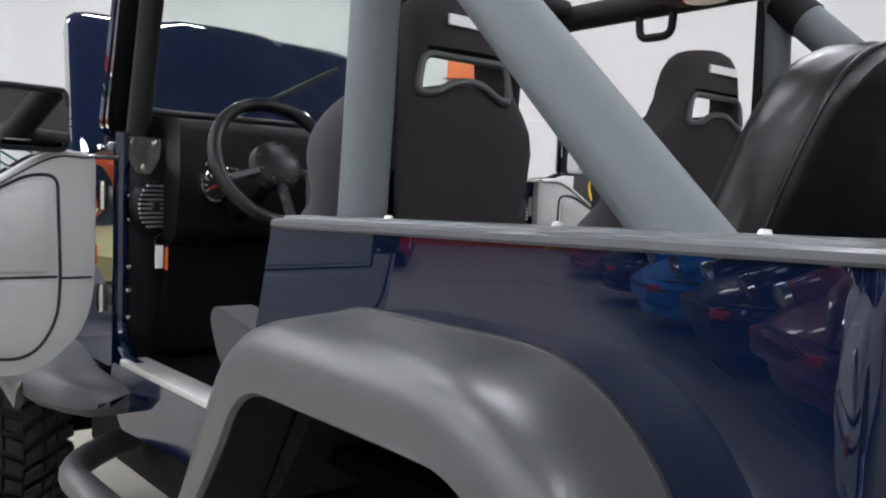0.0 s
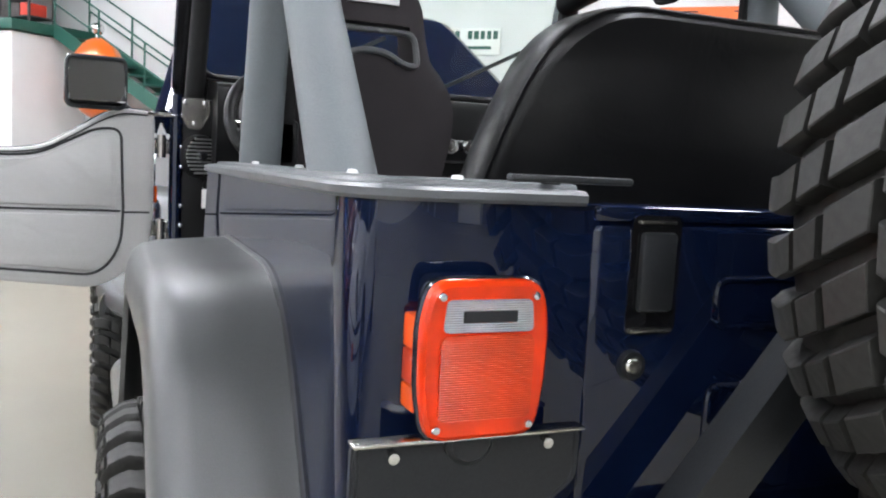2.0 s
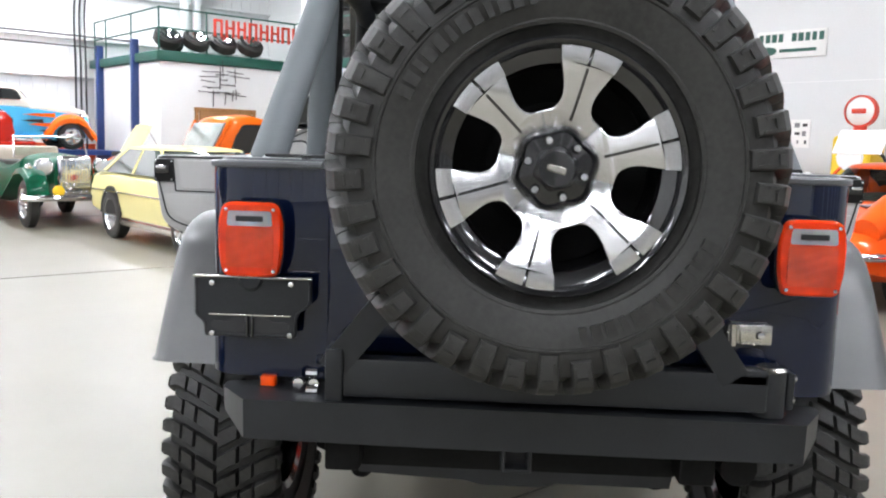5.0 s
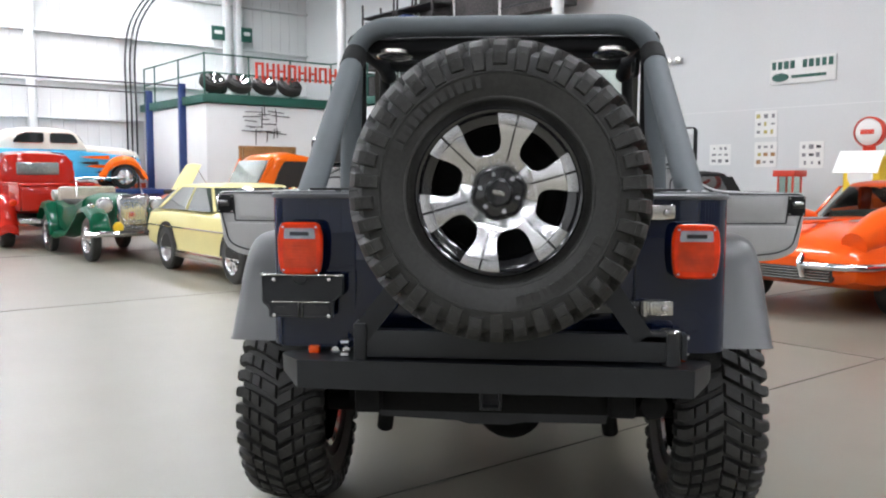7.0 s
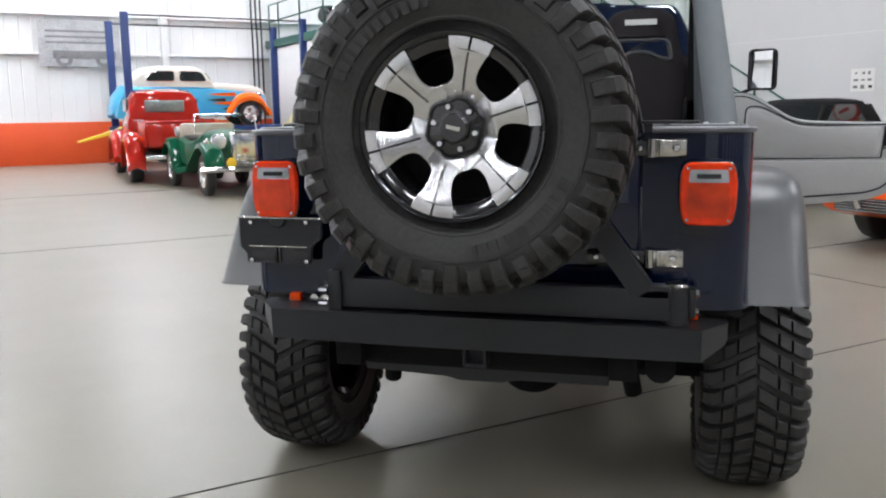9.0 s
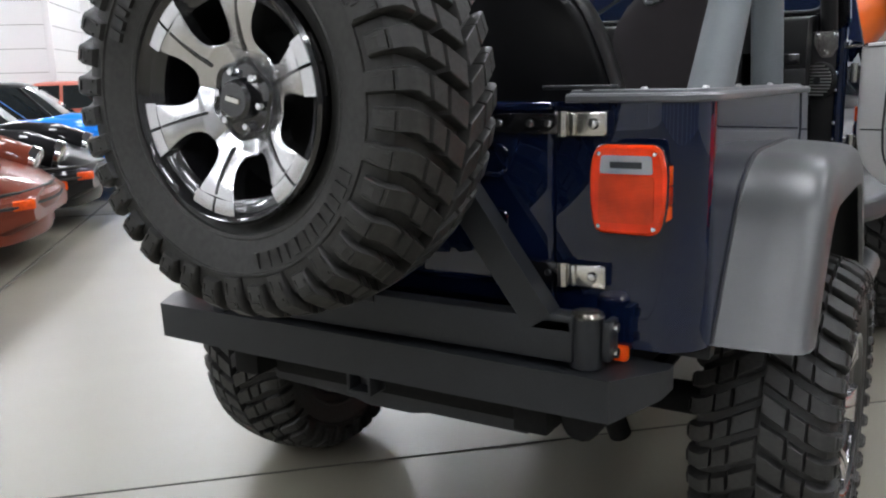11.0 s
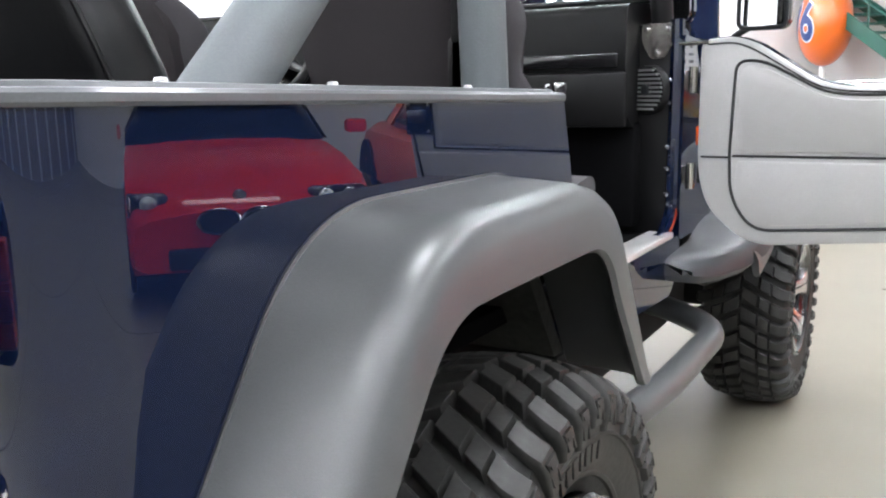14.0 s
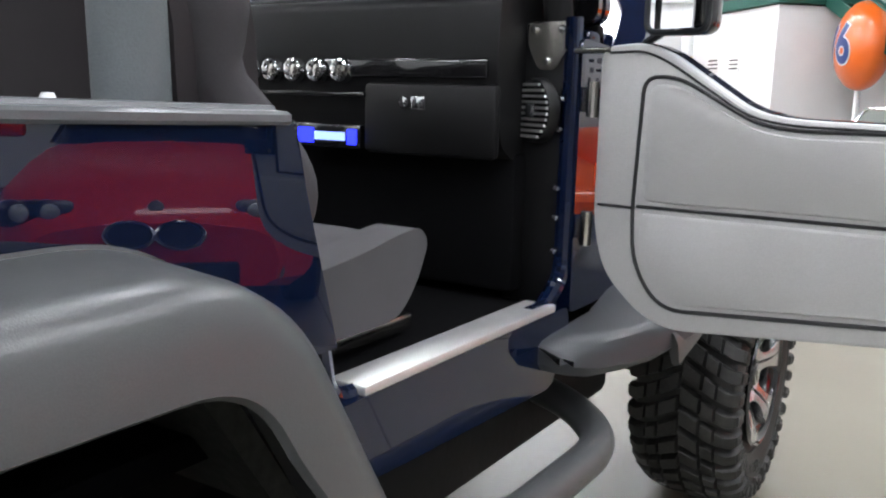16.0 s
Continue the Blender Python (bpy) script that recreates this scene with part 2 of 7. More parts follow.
creased(PANELGREY, 5.0, 0.24, 0.02)
creased(VINYL, 5.0, 0.25, 0.02)
PIPING = surface("dark_piping", (0.02, 0.02, 0.022), 0.5, 0, 0.1, 9, 200)
REDLENS = lens_mat("red_lens", (0.8, 0.045, 0.004))
REDRIB = lens_mat("red_ribbed_lens", (0.66, 0.05, 0.007), 0.5)
AMBER = lens_mat("orange_lens", (0.9, 0.1, 0.006), 0.3)
CLEARLENS = lens_mat("clear_lens", (0.5, 0.5, 0.52), 0.8)
SCREEN = glass("green_tinted_glass", (0.80, 0.90, 0.85))
DARKGLASS = surface("dark_car_glass", (0.012, 0.015, 0.016), 0.06, 0, 0.1, 2, 50, coat=1.0, rough_vary=0.02)
PADDING = surface("grey_bar_padding", (0.1, 0.115, 0.122), 0.6, 0, 0.1, 8, 350, bump=0.3)
PADBLACK = surface("black_bar_padding", (0.006, 0.006, 0.0065), 0.7, 0, 0.1, 8, 350, bump=0.3, spec=0.25)
MIRROR = surface("mirror_glass", (0.85, 0.86, 0.87), 0.02, 1.0, 0.01, 2, 30, rough_vary=0.01)
WHITE = surface("white_paint", (0.72, 0.73, 0.73), 0.5, 0, 0.04, 4, 80, bump=0.05)
PAPER = surface("paper", (0.75, 0.75, 0.73), 0.7, 0, 0.04, 4, 80)
INK = surface("black_ink", (0.02, 0.02, 0.022), 0.6, 0, 0.1, 5, 60)
REDPAINT = surface("red_sign_paint", (0.62, 0.045, 0.02), 0.4, 0, 0.08, 6, 120)
ORANGEPAINT = surface("orange_paint", (0.72, 0.13, 0.012), 0.35, 0, 0.06, 4, 120, coat=0.6)
YELLOWPAINT = surface("yellow_paint", (0.75, 0.5, 0.02), 0.45, 0, 0.08, 4, 120)
GREENPAINT = surface("green_paint", (0.012, 0.085, 0.062), 0.45, 0, 0.1, 4, 100)
BLUEPAINT = surface("blue_steel_paint", (0.015, 0.04, 0.16), 0.4, 0, 0.1, 4, 100)
WOOD = surface("varnished_wood", (0.3, 0.15, 0.05), 0.5, 0, 0.2, 5, 60, bump=0.1)


# ---------------------------------------------------------------- the hall (u along its width, v along its length)
def concrete():
    m, nt, b = shader("sealed_concrete")
    tc = nt.nodes.new("ShaderNodeTexCoord")
    big = node(nt, "ShaderNodeTexNoise", Scale=0.45, Detail=5.0, Roughness=0.6)
    mid = node(nt, "ShaderNodeTexNoise", Scale=1.6, Detail=4.0, Roughness=0.5)
    fine = node(nt, "ShaderNodeTexNoise", Scale=90.0, Detail=2.0)
    for n in (big, mid, fine):
        link(nt, tc.outputs["Object"], n.inputs["Vector"])
    ramp = nt.nodes.new("ShaderNodeValToRGB")
    ramp.color_ramp.elements[0].position = 0.3
    ramp.color_ramp.elements[0].color = (0.18, 0.167, 0.128, 1)
    ramp.color_ramp.elements[1].position = 0.72
    ramp.color_ramp.elements[1].color = (0.23, 0.216, 0.172, 1)
    add = nt.nodes.new("ShaderNodeMath")
    add.operation = "MULTIPLY_ADD"
    add.inputs[1].default_value = 0.45
    link(nt, mid.outputs["Fac"], add.inputs[0])
    half = nt.nodes.new("ShaderNodeMath")
    half.operation = "MULTIPLY"
    half.inputs[1].default_value = 0.55
    link(nt, big.outputs["Fac"], half.inputs[0])
    link(nt, half.outputs[0], add.inputs[2])
    link(nt, add.outputs[0], ramp.inputs[0])
    link(nt, ramp.outputs[0], b.inputs["Base Color"])
    b.inputs["Roughness"].default_value = 0.42
    bp = node(nt, "ShaderNodeBump", Strength=0.02, Distance=0.001)
    link(nt, fine.outputs["Fac"], bp.inputs["Height"])
    link(nt, bp.outputs["Normal"], b.inputs["Normal"])
    b.inputs["Specular IOR Level"].default_value = 0.5
    b.inputs["Coat Weight"].default_value = 0.4
    b.inputs["Coat Roughness"].default_value = 0.33
    return m


FLOOR = concrete()
SEAM = surface("panel_seam_shadow_gap", (0.3, 0.3, 0.3), 0.7)
JOINT = surface("joint_filler", (0.1, 0.095, 0.085), 0.8, 0, 0.2, 5, 60)
NEARGREY = surface("grey_end_wall", (0.2, 0.2, 0.205), 0.6, 0, 0.05, 0.8, 40, bump=0.03)
SIDEWHITE = surface("smooth_white_wall", (0.6, 0.61, 0.61), 0.5, 0, 0.03, 0.8, 40, bump=0.03)
WALLWHITE = surface("white_wall_panel", (0.75, 0.76, 0.76), 0.55, 0, 0.03, 0.8, 40, bump=0.03)
STRIPE = surface("orange_wall_band", (0.66, 0.075, 0.012), 0.5, 0, 0.05, 1.5, 40)
CEIL = surface("dark_roof_lining", (0.11, 0.112, 0.115), 0.8, 0, 0.05, 1, 30)
LAMP = glowing("lamp_tube", (0.95, 0.975, 1.035), LAMP_POWER)
LAMPBODY = surface("lamp_housing", (0.7, 0.7, 0.7), 0.4, 0, 0.05, 3, 50)

U0, U1, V0, V1, ROOF = -14.0, 11.9, -13.0, 22.6, 7.6


def slab(name, u0, u1, v0, v1, z0, z1, mat, label, category, bev=0.0):
    return solid(name, box(((u0 + u1) / 2, (v0 + v1) / 2, (z0 + z1) / 2), (u1 - u0, v1 - v0, z1 - z0), bev), mat, label, category, HALL, kind="structure")


floor = slab("floor", U0 - 0.3, U1 + 0.3, V0 - 0.3, V1 + 0.3, -0.2, 0.0, FLOOR, "polished beige concrete showroom floor with saw-cut joints", "floor")
# saw-cut joints, one strip each
for a, u0, u1 in ((1.18, U0, U1), (3.45, 4.5, U1), (7.3, U0, U1), (-4.95, U0, U1), (13.2, U0, U1), (-10.9, U0, U1)):
    part("floor_joint", box(((u0 + u1) / 2, a, 0.001), (u1 - u0, 0.007, 0.004)), JOINT, floor)
for a, v1 in ((-1.8, V1), (4.5, 3.4), (9.9, V1), (-7.9, V1)):
    part("floor_joint", box((a, (V0 + v1) / 2, 0.0012), (0.022 if a == -1.8 else 0.009, v1 - V0, 0.004)), JOINT, floor)


def girt_wall(name, along, at, a0, a1, out, label):
    """A sheet wall with upright ribs, level girts and pillars; along 'u' or 'v'; out: +1 or -1, the side away from the hall."""
    f = (lambda a, d, z: Vector((a, at + d * out, z))) if along == "u" else (lambda a, d, z: Vector((at + d * out, a, z)))
    bm = bmesh.new()
    pts = []
    a = a0
    while a < a1:
        pts += [(a, 0.0), (a + 0.27, 0.0), (a + 0.285, 0.012), (a + 0.3, 0.0)]
        a += 0.305
    pts.append((a1, 0.0))
    lo = [bm.verts.new(f(p, d, 0.0)) for p, d in pts]
    hi = [bm.verts.new(f(p, d, ROOF)) for p, d in pts]
    for i in range(len(pts) - 1):
        bm.faces.new((lo[i], lo[i + 1], hi[i + 1], hi[i]))
    back = [bm.verts.new(f(p, 0.2, z)) for p, z in ((a0, 0), (a1, 0), (a1, ROOF), (a0, ROOF))]
    bm.faces.new(back)
    w = solid(name, bm, WALLWHITE, label, "wall", HALL, kind="structure")
    for z in (2.8, 3.78, 5.03, 6.3):
        g = bmesh.new()
        c = f((a0 + a1) / 2, -0.07, z)
        rbox(g, c, (a1 - a0, 0.14, 0.06) if along == "u" else (0.14, a1 - a0, 0.06), 0.004)
        part("girt", g, WALLWHITE, w)
    return w


wall_far = girt_wall("wall_far", "u", V1, U0, U1, 1, "white sheet metal wall with level girts and an orange band along its foot")
band = part("painted_band", box(((U0 + U1) / 2, V1 - 0.02, 0.54), (U1 - U0, 0.04, 1.08), 0.003), STRIPE, wall_far, "orange painted band along the wall's foot")
wall_right = slab("wall_right", U1, U1 + 0.2, V0, V1, 0, ROOF, SIDEWHITE, "plain white painted showroom wall with signs and posters", "wall")
wall_left = girt_wall("wall_left", "v", U0, V0, V1, -1, "white sheet metal wall with level girts")
wall_near = slab("wall_near", U0, U1, V0 - 0.2, V0, 0, ROOF, NEARGREY, "plain grey wall at the hall's near end", "wall")
ceiling = slab("ceiling", U0, U1, V0, V1, ROOF, ROOF + 0.2, CEIL, "dark grey roof lining of a showroom hall", "ceiling")
# white pillars added on the unseen near wall, to reflect as streaks in the car's paint
for k in range(10):
    part("reflection_pillar", box((-12.6 + 2.6 * k, V0 + 0.06, ROOF / 2), (0.42, 0.12, ROOF), 0.01), WALLWHITE, wall_near, "unseen white pillar added to reflect in the car's paint")
# wall panel joints on the smooth wall
for z in (2.45, 4.9):
    part("panel_joint", box((U1 - 0.003, (V0 + V1) / 2, z), (0.006, V1 - V0, 0.012)), LAMPBODY, wall_right)

side_room = slab("wall_partition", U0, -4.5, 18.7, V1, 0, 4.6, WALLWHITE, "white panelled partition wall at the end of a row of cars", "wall")
for k in range(9):
    z = 0.5 + 0.5 * k
    part("panel_seam", box((-4.497, (18.7 + V1) / 2, z), (0.012, V1 - 18.7, 0.014)), SEAM, side_room)
    part("panel_seam", box(((U0 - 4.5) / 2, 18.697, z), (-4.5 - U0, 0.012, 0.014)), SEAM, side_room)
part("corner_post", box((-4.46, 18.66, 2.31), (0.14, 0.14, 4.62), 0.008), WALLWHITE, side_room)

# pillars
for u in (-2.6, 3.78, 9.15, 9.5):
    solid("pillar", box((u, V1 - 0.22, ROOF / 2), (0.17, 0.2, ROOF), 0.01), WALLWHITE, "white painted steel pillar against the wall", "pillar", HALL, group="wall pillars")


# high-bay light fittings in rows under the roof
def light_fitting():
    t = thing("ceiling_light", "long white high-bay light fitting with bright tubes", "ceiling light", None, "high-bay lights")
    part("housing", box((0, 0, 0.05), (2.3, 0.56, 0.08), 0.01), LAMPBODY, t)
    part("diffuser", box((0, 0, -0.002), (2.2, 0.49, 0.02), 0.004), LAMP, t, "glowing white diffuser")
    part("suspension", rod(bmesh.new(), (-0.5, 0, 0.09), (-0.5, 0, 0.62), 0.006, 6), LAMPBODY, t)
    part("suspension", rod(bmesh.new(), (0.5, 0, 0.09), (0.5, 0, 0.62), 0.006, 6), LAMPBODY, t)
    return t


first = None
for u in (-11.0, -6.5, -2.0, 2.5, 7.0):
    for v in (-9.5, -4.5, 0.5, 5.5, 10.5, 15.5, 19.5, 21.8):
        if (u, v) == (-2.0, 0.5):
            continue
        m = HALL @ pose(u, v, ROOF - 0.62, 0, 0, 90)
        if first is None:
            first = light_fitting()
            first.matrix_world = m
        else:
            copy_thing(first, m)

# ---------------------------------------------------------------- store room with a railed mezzanine
BLD = surface("white_block_wall", (0.7, 0.71, 0.71), 0.6, 0, 0.04, 2, 40, bump=0.06)
DARKSTORE = surface("dark_store_goods", (0.05, 0.045, 0.045), 0.7, 0, 0.6, 3, 20)
store = thing("store_room", "white block store room with green roof edge and railed mezzanine", "store room", HALL, kind="structure")
part("wall", box((8.5, 20.35, 1.51), (3.6, 4.3, 3.02), 0.01), BLD, store)
part("wall", box((11.02, 18.4, 1.51), (1.72, 8.2, 3.02), 0.01), BLD, store)
part("roof_edge", box((8.45, 20.33, 3.14), (3.7, 4.4, 0.2), 0.01), GREENPAINT, store, "green painted roof edge")
part("roof_edge", box((10.98, 18.35, 3.143), (1.8, 8.3, 0.2), 0.01), GREENPAINT, store, "green painted roof edge")
part("door", box((8.3, 18.175, 0.97), (1.34, 0.05, 1.94), 0.005), WOOD, store, "varnished wooden door with a brown frame")
part("door_frame", box((8.3, 18.185, 1.98), (1.57, 0.08, 0.09), 0.005), WOOD, store)
for u in (7.56, 9.04):
    part("door_frame", box((u, 18.185, 0.97), (0.08, 0.08, 1.94), 0.005), WOOD, store)
for z in (3.76, 4.21):
    part("rail", rod(bmesh.new(), (6.7, 18.25, z), (10.2, 18.25, z), 0.02, 8), GREENPAINT, store)
    part("rail", rod(bmesh.new(), (6.7, 18.25, z), (6.7, 22.4, z), 0.02, 8), GREENPAINT, store)
    part("rail", rod(bmesh.new(), (10.2, 14.4, z), (10.2, 18.25, z), 0.02, 8), GREENPAINT, store)
for u, v in [(6.7, 18.25), (7.85, 18.25), (9.0, 18.25), (10.2, 18.25), (6.7, 19.9), (6.7, 21.6), (6.7, 22.4), (10.2, 16.5), (10.2, 14.4)]:
    part("rail_post", rod(bmesh.new(), (u, v, 3.22), (u, v, 4.23), 0.022, 8), GREENPAINT, store)
part("roof_sheet", box((9.3, 20.3, 3.255), (5.1, 4.2, 0.02)), GREENPAINT, store)
# dark racks with goods on the mezzanine
rng = random.Random(4)
for k in range(2):
    r = thing("storage_rack", "dark steel storage rack filled with boxes and parts", "rack", HALL @ pose(10.9, 15.1 + 1.55 * k, 3.26), "mezzanine racks")
    for z in (0.1, 0.75, 1.4, 2.05):
        part("shelf", box((0, 0, z), (0.6, 1.45, 0.03)), DARKSTORE, r)
    for y in (-0.7, 0.7):
        for x in (-0.28, 0.28):
            part("upright", box((x, y, 1.2), (0.04, 0.04, 2.4)), DARKSTORE, r)
    for z in (0.12, 0.77, 1.42):
        y = -0.62
        while y < 0.5:
            w = rng.uniform(0.15, 0.4)
            h = rng.uniform(0.2, 0.55)
            part("box", box((-0.02, y + w / 2, z + h / 2), (0.45, w - 0.03, h), 0.005), rng.choice([DARKSTORE, DARKSTORE, INK, REDPAINT, BLUEPAINT, DARKSTORE]), r)
            y += w
upper = part("upper_store", box((11.35, 13.3, 6.1), (0.3, 5.2, 2.7), 0.01), DARKSTORE, store, "dark upper storage level against the wall")
for z in (4.95, 5.35, 5.75, 6.15):
    part("shelf_edge", box((11.19, 13.3, z), (0.03, 5.2, 0.03), 0.004), SATIN, upper)
for v in (11.1, 12.7, 14.3, 15.7):
    part("upright", box((11.185, v, 6.1), (0.04, 0.05, 2.7), 0.004), LAMPBODY, upper)

# red letters on the roof edge
sign = thing("letter_sign", "large red letters of an oil brand on a mezzanine rail", "sign", HALL @ pose(9.15, 18.16, 3.89, 90, 0, 0))
for k in range(8):
    x = -1.05 + 0.3 * k
    for dx in (-0.085, 0.085):
        part("letter_bar", box((x + dx, 0, 0), (0.055, 0.4, 0.05), 0.008), REDPAINT, sign)
    part("letter_bar", box((x, 0.17 if k % 3 == 0 else 0.02, 0), (0.13, 0.055, 0.046), 0.008), REDPAINT, sign)
# tyres standing on the roof
TY = RUBBER
for k, (u, v) in enumerate([(6.98, 18.5), (7.66, 18.48), (8.36, 18.5), (9.06, 18.5), (7.3, 19.1)]):
    t = thing("stored_wheel", "spare chrome wheel with a black tyre leaning on the roof", "wheel", HALL @ pose(u, v, 3.46, 38, 0, 0), "stored wheels")
    bm = bmesh.new()
    lathe(bm, [(0.17, 0.02), (0.28, 0.0), (0.32, 0.05), (0.32, 0.2), (0.28, 0.25), (0.17, 0.23), (0.17, 0.02)], 28)
    part("tyre", bm, TY, t)
    bm = bmesh.new()
    lathe(bm, [(0.0, 0.1), (0.1, 0.2), (0.17, 0.25), (0.2, 0.27), (0.17, 0.03), (0.0, 0.03)], 28)
    part("rim", bm, CHROME, t)

# wall art of wire and metal on the store room's front
art = thing("wire_sculpture", "tangle of dark wire and metal hung on a white wall", "wall art", HALL @ pose(8.32, 18.17, 2.63))
rng = random.Random(9)
for k in range(26):
    a = Vector((rng.uniform(-0.36, 0.36), -rng.uniform(0, 0.06), rng.uniform(-0.32, 0.32)))
    horizontal = rng.random() < 0.55
    b = a + (Vector((rng.uniform(0.2, 0.5) * rng.choice((-1, 1)), 0, rng.uniform(-0.03, 0.03))) if horizontal else Vector((rng.uniform(-0.03, 0.03), 0, rng.uniform(0.15, 0.4) * rng.choice((-1, 1)))))
    part("wire", rod(bmesh.new(), a, b, 0.012, 5), DARKSTORE, art)
# notices on the side wall
for v, z, w, h in [(16.6, 2.02, 0.5, 0.32), (15.75, 2.0, 0.42, 0.32), (16.3, 1.25, 0.7, 0.5), (17.5, 1.6, 0.6, 0.9)]:
    n = solid("notice", box((10.15, v, z), (0.02, w, h), 0.002), PAPER if z > 1.3 else WOOD, "framed notice hung on the store room wall", "notice", HALL, group="notices")
    for j in range(3):
        part("line", box((10.137, v, z + h * (0.25 - 0.25 * j)), (0.004, w * 0.8, 0.03)), INK, n)

# white column with yellow foot, in front of the store room
for u, v, tag in [(9.7, 16.9, "a"), (10.2, 9.96, "b")]:
    c = thing("column", "round white steel column with yellow painted bands", "column", HALL @ pose(u, v, 0), "columns")
    part("shaft", rod(bmesh.new(), (0, 0, 0), (0, 0, ROOF), 0.11, 20), WHITE, c)
    for z0, z1 in (((1.15, 2.18),) if tag == "a" else ((1.1, 1.3), (2.15, 2.4))):
        part("band", lathe(bmesh.new(), [(0.112, z0), (0.116, z0), (0.116, z1), (0.112, z1)], 20), YELLOWPAINT, c)

# poster on the nearer column, a flat sheet with two cars printed as plain shapes
n = solid("poster", box((10.08, 9.78, 1.72), (0.02, 0.52, 0.78), 0.002), PAPER, "white poster with two printed cars on a column", "poster", HALL)
part("print", box((10.067, 9.79, 1.75), (0.006, 0.4, 0.22)), ORANGEPAINT, n)
part("print", box((10.067, 9.69, 1.47), (0.006, 0.2, 0.2)), YELLOWPAINT, n)
for j in range(3):
    part("line", box((10.067, 9.78, 2.0 - 0.05 * j), (0.006, 0.4, 0.02)), INK, n)
# gas sign: red-framed advert board at the far column
n = solid("advert_board", box((9.6, 16.74, 1.35), (0.04, 0.66, 0.95), 0.004), REDPAINT, "red framed advert board with white and yellow fields", "board", HALL)
part("field", box((9.575, 16.92, 1.3), (0.01, 0.2, 0.75)), PAPER, n)
part("field", box((9.575, 16.56, 1.3), (0.01, 0.2, 0.75)), YELLOWPAINT, n)

# orange ball sign on a pole
ball = thing("ball_sign", "orange petrol station ball sign with blue markings on a pole", "sign", HALL @ pose(11.09, 13.16, 0.13, 0, 0, -14))
bm = bmesh.new()
bmesh.ops.create_uvsphere(bm, u_segments=40, v_segments=24, radius=0.7)
for v in bm.verts:
    v.co = Vector((v.co.x * 0.6, v.co.y, v.co.z * 1.08)) + Vector((0, 0, 2.13))
part("ball", bm, ORANGEPAINT, ball)
part("pole", rod(bmesh.new(), (0, 0, 0), (0, 0, 1.5), 0.05, 12), WHITE, ball)
part("finial", rod(bmesh.new(), (0, 0, 2.8), (0, 0, 3.0), 0.05, 12), CHROME, ball)
bm = bmesh.new()
bmesh.ops.create_uvsphere(bm, u_segments=16, v_segments=10, radius=0.12)
for v in bm.verts:
    v.co += Vector((0, 0, 3.05))
part("lamp", bm, CHROME, ball)


def on_ball(p, lift):
    y, z = p
    k = 1 - (y / 0.7) ** 2 - (z / 0.756) ** 2
    return Vector((-0.42 * math.sqrt(max(k, 0.0)) - lift, -y, 2.13 + z))


def decal(inner, outer, n, lift, mat, name):
    bm = bmesh.new()
    rows = [[bm.verts.new(on_ball(f(k), lift)) for k in range(n)] for f in (inner, outer)]
    for k in range(n):
        j = (k + 1) % n
        bm.faces.new((rows[0][k], rows[0][j], rows[1][j], rows[1][k]))
    part(name, bm, mat, ball)


for grow, mat, lf in ((0.025, WHITE, 0.004), (0.0, BLUEPAINT, 0.008)):
    decal(lambda k: (0.17 + (0.085 - grow) * math.cos(k / 24 * 6.283), -0.1 + (0.085 - grow) * math.sin(k / 24 * 6.283)), lambda k: (0.17 + (0.2 + grow) * math.cos(k / 24 * 6.283), -0.1 + (0.22 + grow) * math.sin(k / 24 * 6.283)), 24, lf, mat, "blue_mark")
    for (a, b, w) in (((0.02, -0.05), (0.22, 0.34), 0.07), ((-0.36, 0.26), (-0.1, 0.3), 0.055), ((-0.12, 0.3), (-0.3, -0.28), 0.06)):
        bm = bmesh.new()
        A, B = Vector(a), Vector(b)
        d = (B - A).normalized()
        side = Vector((-d.y, d.x)) * (w + grow)
        A, B = A - d * grow, B + d * grow
        vs = [[bm.verts.new(on_ball(A.lerp(B, t / 6) + side * q, lf + 0.001)) for q in (-1, -0.3, 0.3, 1)] for t in range(7)]
        for r0, r1 in zip(vs, vs[1:]):
            for q in range(3):
                bm.faces.new((r0[q], r0[q + 1], r1[q + 1], r1[q]))
        part("blue_mark", bm, mat, ball)

# green steel stair along the side wall
stair = thing("stair", "green steel stair with pipe rails rising to the mezzanine", "stair", HALL, kind="structure")
S0, S1 = Vector((11.45, 8.6, 0.2)), Vector((11.45, 14.2, 3.15))
for du in (-0.42, 0.42):
    bm = bmesh.new()
    a, b = S0 + Vector((du, 0, 0)), S1 + Vector((du, 0, 0))
    loft(bm, [[p + Vector((x, 0, z)) for x, z in ((-0.02, -0.14), (0.02, -0.14), (0.02, 0.14), (-0.02, 0.14))] for p in (a, b)])
    part("stringer", bm, GREENPAINT, stair)
    for h in (0.5, 0.95):
        part("rail", rod(bmesh.new(), a + Vector((0, 0, h)), b + Vector((0, 0, h)), 0.02, 8), GREENPAINT, stair)
    for k in range(6):
        p = a.lerp(b, k / 5)
        part("rail_post", rod(bmesh.new(), p, p + Vector((0, 0, 0.96)), 0.02, 8), GREENPAINT, stair)
for k in range(17):
    p = S0.lerp(S1, (k + 0.5) / 17)
    part("tread", box(p, (0.8, 0.26, 0.04)), GREENPAINT, stair)

